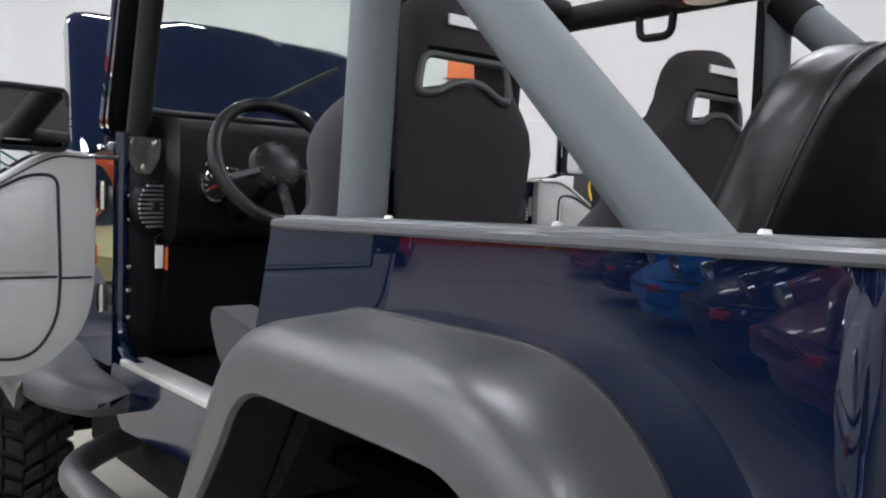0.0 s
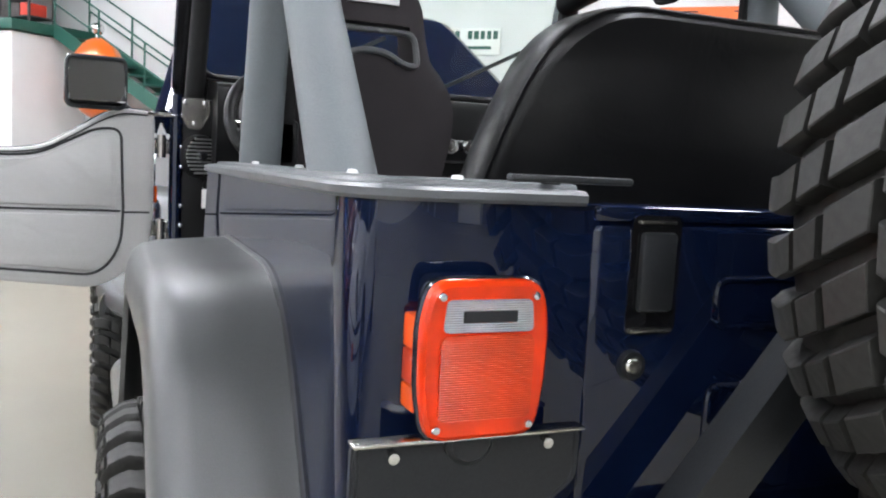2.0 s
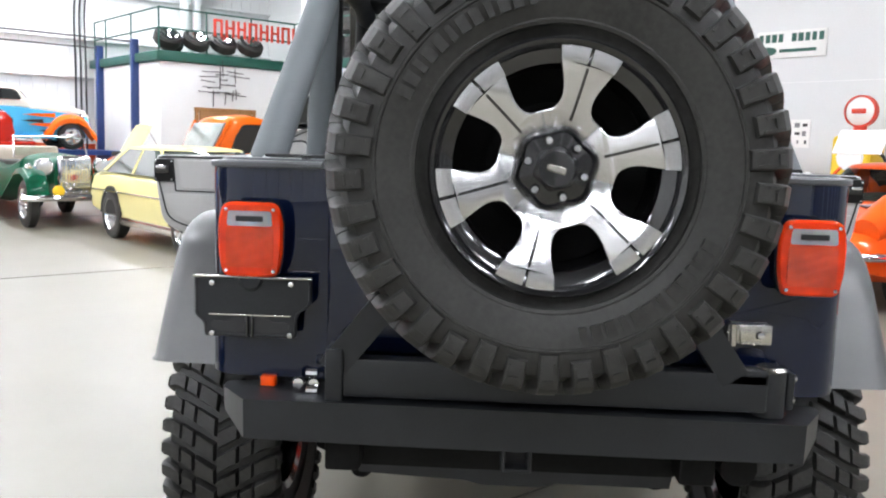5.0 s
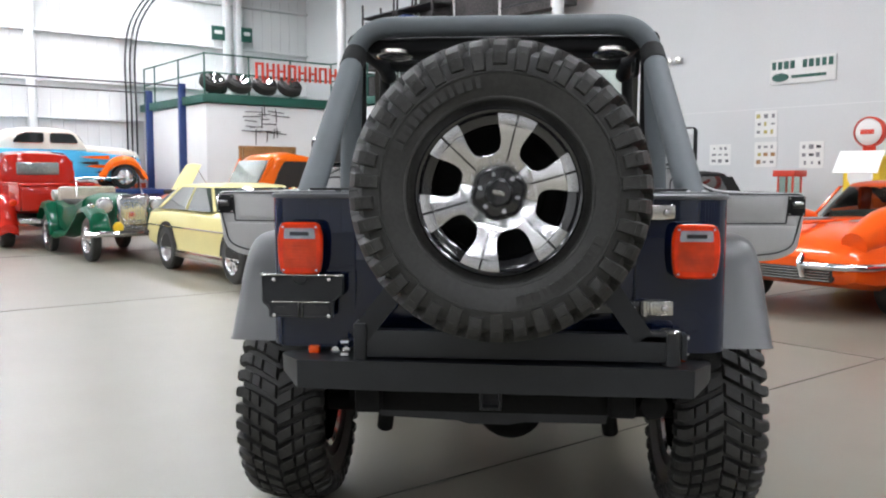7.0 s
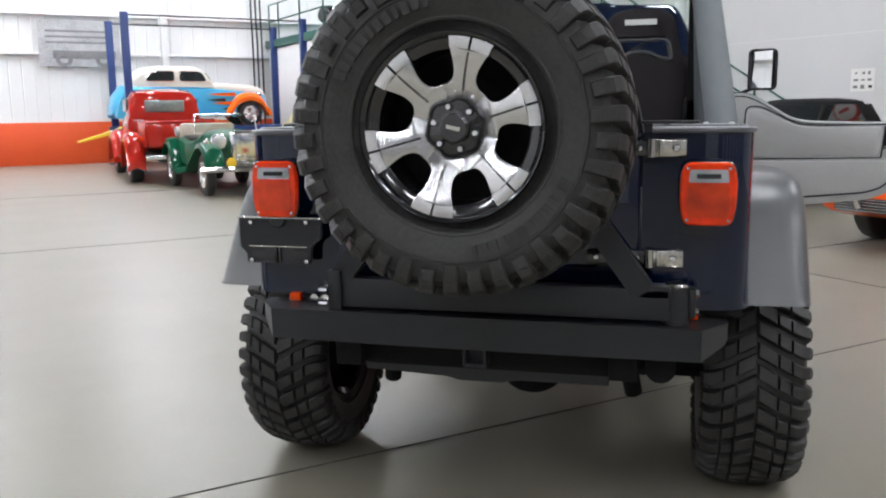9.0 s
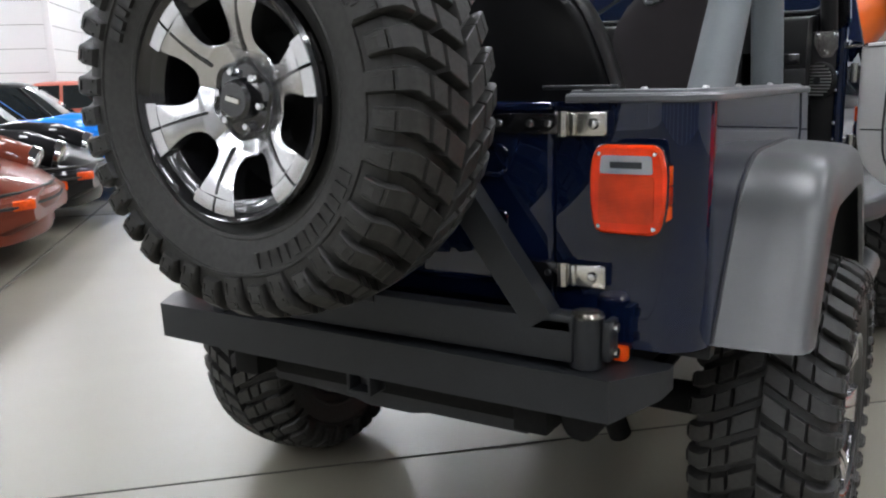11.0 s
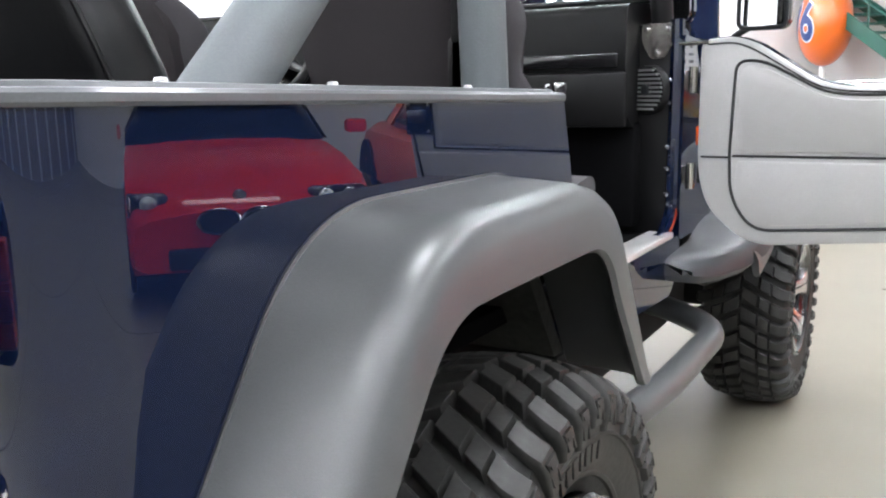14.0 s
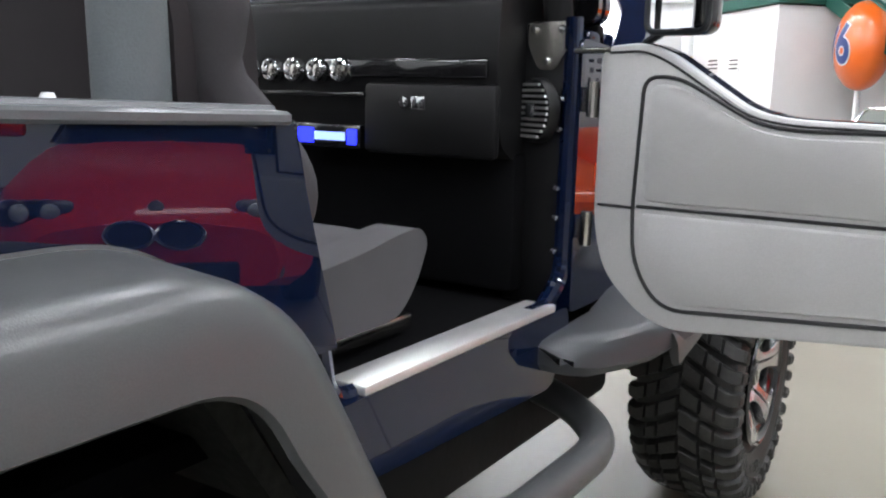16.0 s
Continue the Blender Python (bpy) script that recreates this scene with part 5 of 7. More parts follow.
part("front_axle", rod(bmesh.new(), (-0.7, FRONT_AXLE, 0.39), (0.7, FRONT_AXLE, 0.39), 0.045, 14), DARK, car)
part("fuel_tank", box((0.0, 0.27, 0.64), (0.78, 0.5, 0.24), 0.03), DARK, car)
part("silencer", tube(bmesh.new(), [(0.45, 0.12, 0.56), (0.45, 0.5, 0.58), (0.45, 0.95, 0.6)], 0.05, 14), DARK, car)
part("tail_pipe", tube(bmesh.new(), [(0.5, -0.02, 0.575), (0.5, 0.1, 0.575), (0.47, 0.3, 0.57)], 0.042, 14), DARK, car, "sooty tail pipe")
# tray, guard and shaft added low down to block light under the car
part("underbody_light_block", box((0, 1.75, 0.53), (1.24, 1.5, 0.16), 0.03), DARK, car)
part("case_guard_light_block", box((0.0, 1.55, 0.44), (0.5, 0.6, 0.06), 0.02), DARK, car)
part("propeller_shaft", rod(bmesh.new(), (0.05, 0.8, 0.42), (0.02, 1.3, 0.46), 0.03, 12), DARK, car)
part("engine_block", box((0, 2.9, 0.75), (0.7, 1.0, 0.5), 0.05), DARK, car)


# roll bar ------------------------------------------------------------------------
HOOP_Y, HOOP_TOP = 0.95, 1.915
hoop = part("roll_bar", tube(bmesh.new(), rounded([(-0.648, HOOP_Y, 1.2), (-0.62, HOOP_Y, 1.915), (0.62, HOOP_Y, 1.915), (0.648, HOOP_Y, 1.2)], [0, 0.17, 0.17, 0], 10), 0.042, 18), PADDING, car, "roll bar in grey padded sleeves")
for s in (-1, 1):
    part("rear_stay", rod(bmesh.new(), (s * 0.6665, 0.194, 1.137), (s * 0.615, 0.88, 1.76), 0.047, 20), PADDING, hoop, "grey padded diagonal stay")
    part("sleeve_joint", tube(bmesh.new(), [(s * 0.617, 0.855, 1.738), (s * 0.6115, 0.925, 1.80)], 0.05, 16), PADBLACK, hoop)
    part("side_bar", tube(bmesh.new(), rounded([(s * 0.61, HOOP_Y, 1.85), (s * 0.61, 1.7, 1.85), (s * 0.62, 1.93, 1.82)], [0, 0.1, 0], 5), 0.04, 14), PADBLACK, hoop)
    part("front_leg", rod(bmesh.new(), (s * 0.64, 1.93, 1.84), (s * 0.66, 1.99, 1.38), 0.03, 12), PADBLACK, hoop)
    part("belt", box((s * 0.6, 0.965, 1.5), (0.05, 0.02, 0.6), 0.003), PADBLACK, hoop)
    part("belt_reel", box((s * 0.60, 0.985, 1.27), (0.07, 0.06, 0.1), 0.01), DASH, hoop)
bar = part("sound_bar", box((0, 1.1, 1.845), (1.16, 0.24, 0.07), 0.025, 3), PADBLACK, hoop, "black overhead speaker bar")
for s in (-1, 1):
    part("overhead_speaker", lathe(bmesh.new(), [(0, 0.0), (0.055, 0.003), (0.07, 0.008), (0.077, 0.005), (0.077, -0.01)], 28, pose(s * 0.46, 1.03, 1.808, 172, 0, 0)), STEEL, bar, "oval speaker with bright ring")
part("grab_handle", tube(bmesh.new(), rounded([(0.6, 1.25, 1.82), (0.6, 1.255, 1.75), (0.6, 1.365, 1.75), (0.6, 1.37, 1.82)], [0, 0.03, 0.03, 0], 5), 0.012, 10), PADBLACK, hoop)
part("front_cross_bar", box((0, 1.78, 1.875), (1.2, 0.3, 0.06), 0.02), PADBLACK, hoop)


# front seats ----------------------------------------------------------------------
def seat(cx):
    # stations of the shell: height, half width, y of the rear face, thickness, wing depth
    st = [(0.9, 0.2, 1.075, 0.15, 0.04), (1.0, 0.215, 1.065, 0.15, 0.05), (1.12, 0.208, 1.05, 0.14, 0.06), (1.22, 0.214, 1.035, 0.13, 0.05), (1.3, 0.226, 1.022, 0.12, 0.055), (1.36, 0.224, 1.012, 0.11, 0.065), (1.4, 0.21, 1.005, 0.105, 0.05), (1.43, 0.188, 1.0, 0.1, 0.03), (1.452, 0.168, 0.997, 0.1, 0.02),
          (1.47, 0.152, 0.995, 0.095, 0.015), (1.515, 0.139, 0.993, 0.09, 0.01), (1.535, 0.135, 0.993, 0.09, 0.01), (1.58, 0.127, 0.994, 0.08, 0.01), (1.608, 0.115, 0.997, 0.07, 0.005), (1.625, 0.094, 1.002, 0.06, 0.0), (1.634, 0.062, 1.01, 0.04, 0.0)]
    cols = 13
    bm = bmesh.new()
    back, front = [], []
    for z, w, y, t, bol in st:
        back.append([bm.verts.new((cx + w * (-1 + k / 6), y + 0.04 * abs(-1 + k / 6) ** 3, z)) for k in range(cols)])
        front.append([bm.verts.new((cx + 0.98 * w * (-1 + k / 6), y + t + bol * abs(-1 + k / 6) ** 3, z)) for k in range(cols)])
    hole = lambda i, k: i in (8, 9, 10) and 2 <= k <= 9 and not (i == 8 and 4 <= k <= 7)
    for i in range(len(st) - 1):
        for k in range(cols - 1):
            if hole(i, k):
                for (di, dk, p, q) in ((-1, 0, (i, k), (i, k + 1)), (1, 0, (i + 1, k), (i + 1, k + 1)), (0, -1, (i, k), (i + 1, k)), (0, 1, (i, k + 1), (i + 1, k + 1))):
                    if not hole(i + di, k + dk):
                        bm.faces.new((back[p[0]][p[1]], back[q[0]][q[1]], front[q[0]][q[1]], front[p[0]][p[1]]))
                continue
            bm.faces.new((back[i][k], back[i][k + 1], back[i + 1][k + 1], back[i + 1][k]))
            bm.faces.new((front[i][k], front[i][k + 1], front[i + 1][k + 1], front[i + 1][k]))
        for k in (0, cols - 1):
            bm.faces.new((back[i][k], back[i + 1][k], front[i + 1][k], front[i][k]))
    for row in (0, len(st) - 1):
        for k in range(cols - 1):
            bm.faces.new((back[row][k], back[row][k + 1], front[row][k + 1], front[row][k]))
    es = [e for e in bm.edges if len(e.link_faces) == 2 and e.calc_face_angle(0) > radians(50)]
    bmesh.ops.bevel(bm, geom=es, offset=0.012, segments=2, profile=0.5, affect="EDGES", clamp_overlap=True)
    s = part("front_seat", bm, FABRIC2, car, "dark grey cloth bucket seat with side bolsters", 60)
    for q in (-1, 1):
        part("back_bolster", tube(bmesh.new(), spline([(cx + q * 0.185, 1.18, 0.96), (cx + q * 0.195, 1.235, 1.06), (cx + q * 0.195, 1.228, 1.12), (cx + q * 0.188, 1.15, 1.23), (cx + q * 0.185, 1.135, 1.3), (cx + q * 0.178, 1.13, 1.36), (cx + q * 0.145, 1.08, 1.43)], 5), [0.05 + 0.022 * math.sin(math.pi * min(k / 15, 1.0)) + 0.016 * math.sin(math.pi * max(0.0, k - 17) / 13) for k in range(31)], 14), FABRIC3, s, "grey cloth bolster")
        side = round2([(1.1, 0.85), (1.1, 0.955), (1.28, 0.962), (1.42, 0.978), (1.53, 1.0), (1.588, 1.004), (1.612, 0.975), (1.575, 0.9), (1.52, 0.852)], [0.02, 0.03, 0.08, 0.08, 0.05, 0.03, 0.04, 0.06, 0.03], 5)
        x0, x1 = sorted((cx + q * 0.138, cx + q * 0.222))
        part("cushion_bolster", bevel_all(prism(bmesh.new(), side, x0, x1, lambda a, b, h: Vector((h, a, b))), 0.03, 4, 40), FABRIC, s, "grey cloth thigh bolster", 60)
    # grey surround of the see-through harness slot
    rim = lambda dx, z: Vector((cx + dx, 0.994 + 0.04 * (abs(dx) / (0.168 if z < 1.46 else 0.145)) ** 3, z))
    sl = rounded([rim(-0.112, 1.452), rim(-0.078, 1.452), rim(-0.03, 1.478), rim(0.03, 1.478), rim(0.078, 1.452), rim(0.112, 1.452), rim(0.1, 1.522), rim(-0.1, 1.522)], [0.015, 0.03, 0.025, 0.025, 0.03, 0.015, 0.025, 0.025], 5, True)
    part("slot_rim", tube(bmesh.new(), sl, 0.0075, 8, closed=True), FLARE, s, "grey plastic slot surround")
    part("brand_bar", box((cx, 0.991, 1.585), (0.115, 0.006, 0.02), 0.001, 1), PAPER, s)
    # two-lobed cushion
    bm = bmesh.new()
    rings = []
    for y, w, z0, z1 in ((1.12, 0.146, 0.86, 0.95), (1.3, 0.148, 0.856, 0.955), (1.42, 0.148, 0.854, 0.965), (1.5, 0.148, 0.854, 0.985), (1.56, 0.146, 0.856, 0.992), (1.6, 0.14, 0.88, 0.982), (1.618, 0.13, 0.91, 0.955)):
        rings.append([Vector((cx + a * w, y, z0 + (z1 - z0) * b)) for a, b in ((-0.97, 0), (-1.0, 0.3), (-1.0, 0.75), (-0.95, 0.93), (-0.8, 0.98), (-0.5, 1.0), (0, 1.0), (0.5, 1.0), (0.8, 0.98), (0.95, 0.93), (1, 0.75), (1.0, 0.3), (0.97, 0))])
    loft(bm, rings)
    part("seat_cushion", bm, FABRIC, s, "grey cloth seat cushion", 50)
    part("seat_base", box((cx, 1.33, 0.835), (0.36, 0.46, 0.05), 0.01), DARK, s)
    for q in (-1, 1):
        part("seat_rail", box((cx + q * 0.17, 1.36, 0.825), (0.03, 0.52, 0.03), 0.004), STEEL, s)
    return s


seat(-0.42).location = (0, -0.048, 0)
seat(0.405).location = (0, -0.04, 0.012)

# rear bench with a tall rounded back
bm = bmesh.new()
rings = []
o = round2([(-0.455, 0.9), (0.455, 0.9), (0.44, 1.25), (0.345, 1.505), (-0.345, 1.505), (-0.44, 1.25)], [0.03, 0.03, 0.2, 0.18, 0.18, 0.2], 8)
for g, y in ((0.92, 0.335), (0.975, 0.325), (1.0, 0.3), (1.0, 0.25), (0.985, 0.225), (0.94, 0.21)):
    rings.append([Vector((a * g, y - 0.26 * (b - 1.2), 1.2 + (b - 1.2) * g)) for a, b in o])
loft(bm, rings)
bench = part("rear_bench", bm, VINYL, car, "black vinyl rear bench with rounded back", 45)
part("welt", tube(bmesh.new(), [Vector((a * 0.985, 0.235 - 0.26 * (b - 1.2) - 0.012, 1.2 + (b - 1.2) * 0.985)) for a, b in o], 0.004, 6, closed=True), VINYL, bench)
part("bench_cushion", box((0, 0.6, 0.95), (0.9, 0.45, 0.16), 0.05, 3), VINYL, bench)
part("bench_bracket", box((-0.505, -0.165, 1.25), (0.15, 0.016, 0.008), 0.003), SATIN, bench)
part("bench_bracket", box((0.505, -0.165, 1.25), (0.15, 0.016, 0.008), 0.003), SATIN, bench)
bench.location = (0, 0.125, 0.0)

# dash, steering --------------------------------------------------------------------
bm = bmesh.new()
prism(bm, round2([(1.835, 1.44), (2.06, 1.455), (2.06, 1.1), (1.93, 1.1), (1.85, 1.14), (1.825, 1.3)], 0.025, 4), -0.61, 0.61, lambda a, b, h: Vector((h, a, b)))
dash = part("dashboard", bevel_all(bm, 0.01, 2, 60), DASH, car, "black plastic dashboard")
part("dash_ledge", box((0.38, 1.826, 1.295), (0.42, 0.012, 0.04), 0.006), GLOSSBLACK, dash)
part("glove_box", box((0.45, 1.83, 1.19), (0.33, 0.024, 0.15), 0.012), DASH, dash)
part("glove_latch", box((0.43, 1.822, 1.224), (0.036, 0.016, 0.03), 0.004), CHROME, dash)
part("glove_lock", lathe(bmesh.new(), [(0, 0.02), (0.012, 0.018), (0.014, 0.0)], 14, pose(0.395, 1.83, 1.224, 90, 0, 0)), CHROME, dash)
for x in (-0.056, 0.015, 0.084, 0.152, 0.221):
    v = part("round_vent", lathe(bmesh.new(), [(0.012, 0.004), (0.02, 0.018), (0.025, 0.016), (0.029, 0.0)], 22, pose(x, 1.828, 1.29, 90, 0, 0)), CHROME, dash, "round chrome dash dial")
    part("vent_core", lathe(bmesh.new(), [(0, 0.012), (0.012, 0.01), (0.015, 0.0)], 16, pose(x, 1.828, 1.29, 90, 0, 0)), STEEL, v)
part("panel_lip", box((0.08, 1.822, 1.238), (0.42, 0.02, 0.012), 0.004), GLOSSBLACK, dash)
radio = part("radio", box((0.185, 1.83, 1.146), (0.19, 0.03, 0.055), 0.006), GLOSSBLACK, dash, "car radio with lit blue display")
GLOWBLUE = glowing("blue_display", (0.02, 0.03, 0.9), 2.2)
GLOWPALE = glowing("pale_display", (0.3, 0.45, 1.0), 1.3)
part("display", box((0.195, 1.813, 1.146), (0.085, 0.004, 0.018)), GLOWPALE, radio)
part("display", box((0.125, 1.813, 1.146), (0.045, 0.004, 0.034), 0.001, 1), GLOWBLUE, radio)
part("display", box((0.258, 1.813, 1.146), (0.026, 0.004, 0.034), 0.001, 1), GLOWBLUE, radio)
part("under_dash", box((0, 2.0, 0.98), (1.24, 0.2, 0.3), 0.02), CARPET, car)
part("firewall", box((0, 2.12, 1.05), (1.4, 0.04, 0.7), 0.01), DARK, car)
ga = part("gauge", lathe(bmesh.new(), [(0, 0.02), (0.034, 0.021), (0.037, 0.03), (0.043, 0.028), (0.044, 0.0), (0.03, -0.05), (0, -0.05)], 28, pose(-0.53, 1.83, 1.275, 90, 0, 14)), CHROME, dash, "chrome-ringed round gauge")
part("gauge_face", lathe(bmesh.new(), [(0, 0.023), (0.034, 0.0225)], 28, pose(-0.53, 1.83, 1.275, 90, 0, 14)), INK, ga)
part("gauge_needle", box((0, 0, 0.025), (0.028, 0.005, 0.002), 0, 1, pose(-0.53, 1.83, 1.275, 90, 0, 14) @ pose(-0.008, -0.006, 0, 0, 0, 20)), REDPAINT, ga)
for k in range(9):
    part("gauge_tick", box((0.028, 0, 0.0245), (0.008, 0.0025, 0.002), 0, 1, pose(-0.53, 1.83, 1.275, 90, 0, 14) @ pose(0, 0, 0, 0, 0, 30 * k - 30)), PAPER, ga)
WM = pose(-0.44, 1.63, 1.335, 62, 0, 0)
sw = part("steering_wheel", tube(bmesh.new(), [WM @ Vector((0.165 * math.cos(k / 48 * 2 * math.pi), 0.165 * math.sin(k / 48 * 2 * math.pi), 0)) for k in range(48)], 0.0165, 12, closed=True), VINYL, car, "black three-spoke steering wheel")
for a in (200, 340, 270):
    part("wheel_spoke", rod(bmesh.new(), WM @ Vector((0, 0, -0.02)), WM @ Vector((0.16 * math.cos(radians(a)), 0.16 * math.sin(radians(a)), 0)), 0.013, 8), SATIN, sw)
part("horn_pad", lathe(bmesh.new(), [(0, 0.01), (0.04, 0.008), (0.062, -0.004), (0.066, -0.03), (0, -0.03)], 28, WM), VINYL, sw)
for k in range(9):
    part("hub_bolt", lathe(bmesh.new(), [(0, 0.006), (0.005, 0.004), (0.006, 0)], 8, WM @ pose(0.053 * math.cos(k * 0.698), 0.053 * math.sin(k * 0.698), 0.0)), SATIN, sw)
part("steering_column", rod(bmesh.new(), WM @ Vector((0, 0, -0.03)), WM @ Vector((0, 0, -0.34)), 0.038, 16), DASH, car)
part("stalk", rod(bmesh.new(), WM @ Vector((-0.03, 0, -0.07)), WM @ Vector((-0.16, 0.02, -0.06)), 0.006, 8), STEEL, sw)
# hanging key with tags
key = part("hanging_keys", tube(bmesh.new(), [(-0.62 + 0.016 * math.cos(k * 0.4488), 1.93 - 0.004, 1.125 + 0.016 * math.sin(k * 0.4488)) for k in range(14)], 0.002, 6, closed=True), CHROME, car, "keys with tags hanging from the dash")
part("key", box((-0.628, 1.922, 1.085), (0.014, 0.003, 0.06), 0.001, 1, None), STEEL, key)
part("key_tag", box((-0.603, 1.905, 1.08), (0.024, 0.004, 0.06), 0.001, 1), ORANGEPAINT, key, "orange key tag")
part("key_tag", box((-0.63, 1.904, 1.085), (0.02, 0.004, 0.06), 0.001, 1), PAPER, key)
part("gear_lever", tube(bmesh.new(), spline([(0.0, 1.55, 0.83), (0.0, 1.5, 1.0), (-0.02, 1.47, 1.12)], 6), 0.012, 8), SATIN, car)
part("console", box((0, 1.3, 0.88), (0.24, 0.7, 0.14), 0.03), DASH, car)

# windscreen --------------------------------------------------------------------------
WS = [(-0.715, 1.395), (0.715, 1.395), (0.70, 2.02), (-0.70, 2.02)]
WSG = [(-0.635, 1.47), (0.635, 1.47), (0.63, 1.955), (-0.63, 1.955)]
lean = lambda z: 2.075 - (z - 1.4) * 0.22


def ring_frame(outer, inner, y0, y1, ro, ri):
    bm = bmesh.new()
    o, i = round2(outer, ro, 6), round2(inner, ri, 6)
    vo = [[bm.verts.new((a, lean(b) + y, b)) for a, b in o] for y in (y0, y1)]
    vi = [[bm.verts.new((a, lean(b) + y, b)) for a, b in i] for y in (y0, y1)]
    n = len(o)
    for k in range(n):
        j = (k + 1) % n
        bm.faces.new((vo[0][k], vo[0][j], vi[0][j], vi[0][k]))
        bm.faces.new((vo[1][k], vi[1][k], vi[1][j], vo[1][j]))
        bm.faces.new((vo[0][k], vo[1][k], vo[1][j], vo[0][j]))
        bm.faces.new((vi[0][k], vi[0][j], vi[1][j], vi[1][k]))
    return bm


wsf = part("windscreen_frame", ring_frame(WS, WSG, -0.004, 0.022, 0.05, 0.06), GLOSSBLACK, car, "black inner face of the windscreen frame")
part("frame_outer", ring_frame([(a * 1.006, b) for a, b in WS], WSG, 0.024, 0.05, 0.05, 0.06), BLUE, wsf, "navy outer windscreen frame")
bm = bmesh.new()
vs = [bm.verts.new((a * 0.99, lean(b) + 0.012, b)) for a, b in round2([(-0.645, 1.462), (0.645, 1.462), (0.64, 1.963), (-0.64, 1.963)], 0.06, 6)]
bm.faces.new(vs)
gl = part("windscreen", bm, SCREEN, wsf, "green-tinted windscreen glass")
gl.visible_shadow = False
part("rubber_seal", tube(bmesh.new(), [Vector((a, lean(b) - 0.006, b)) for a, b in round2(WSG, 0.06, 6)], 0.008, 8, closed=True), PIPING, wsf)
for x0, x1 in ((0.16, 0.47), (-0.36, -0.06)):
    w = part("wiper", rod(bmesh.new(), (x0, lean(1.47) + 0.03, 1.47), (x1, lean(1.63) + 0.03, 1.63), 0.006, 8), STEEL, wsf)
    part("wiper_blade", strut((x0 + 0.06, lean(1.5) + 0.024, 1.5), (x1 + 0.04, lean(1.65) + 0.024, 1.65), 0.014, 0.012), INK, w)
part("rear_view_mirror", box((0.02, 1.92, 1.9), (0.22, 0.03, 0.06), 0.015), DASH, car)

# raised bonnet ---------------------------------------------------------------------------
hinge, tip = Vector((0, 2.17, 1.36)), Vector((0, 2.95, 1.9))
along = (tip - hinge).normalized()
upn = Vector((0, -along.z, along.y))
bm = bmesh.new()
rings = []
L = (tip - hinge).length
for k in range(13):
    t = k / 12
    w = 0.765 - 0.2 * t
    drop = 0.1
    e = 0.0 if t < 0.93 else (t - 0.93) * 0.35
    ring = [(-w, -drop), (-w, -0.03), (-w + 0.02, -0.008), (-w + 0.06, 0.0), (-w * 0.45, 0.006), (-0.2, 0.012), (-0.17, 0.022), (0, 0.026), (0.17, 0.022), (0.2, 0.012), (w * 0.45, 0.006), (w - 0.06, 0.0), (w - 0.02, -0.008), (w, -0.03), (w, -drop),
            (w - 0.015, -drop), (w - 0.03, -0.03), (0, 0.004), (-w + 0.03, -0.03), (-w + 0.015, -drop)]
    c = hinge + along * L * t
    rings.append([c + Vector((a, 0, 0)) + upn * (b - e) for a, b in ring])
loft(bm, rings)
part("bonnet", bm, BLUE, car, "raised navy bonnet", 40)
part("cowl", box((0, 2.13, 1.36), (1.4, 0.14, 0.05), 0.01), BLUE, car)
part("grille", box((0, 3.42, 0.98), (1.15, 0.06, 0.5), 0.03), BLUE, car)
part("front_bumper", box((0, 3.6, 0.66), (1.45, 0.1, 0.13), 0.01), SATIN, car)


# doors ------------------------------------------------------------------------------------
DOOR_LONG = 0.893


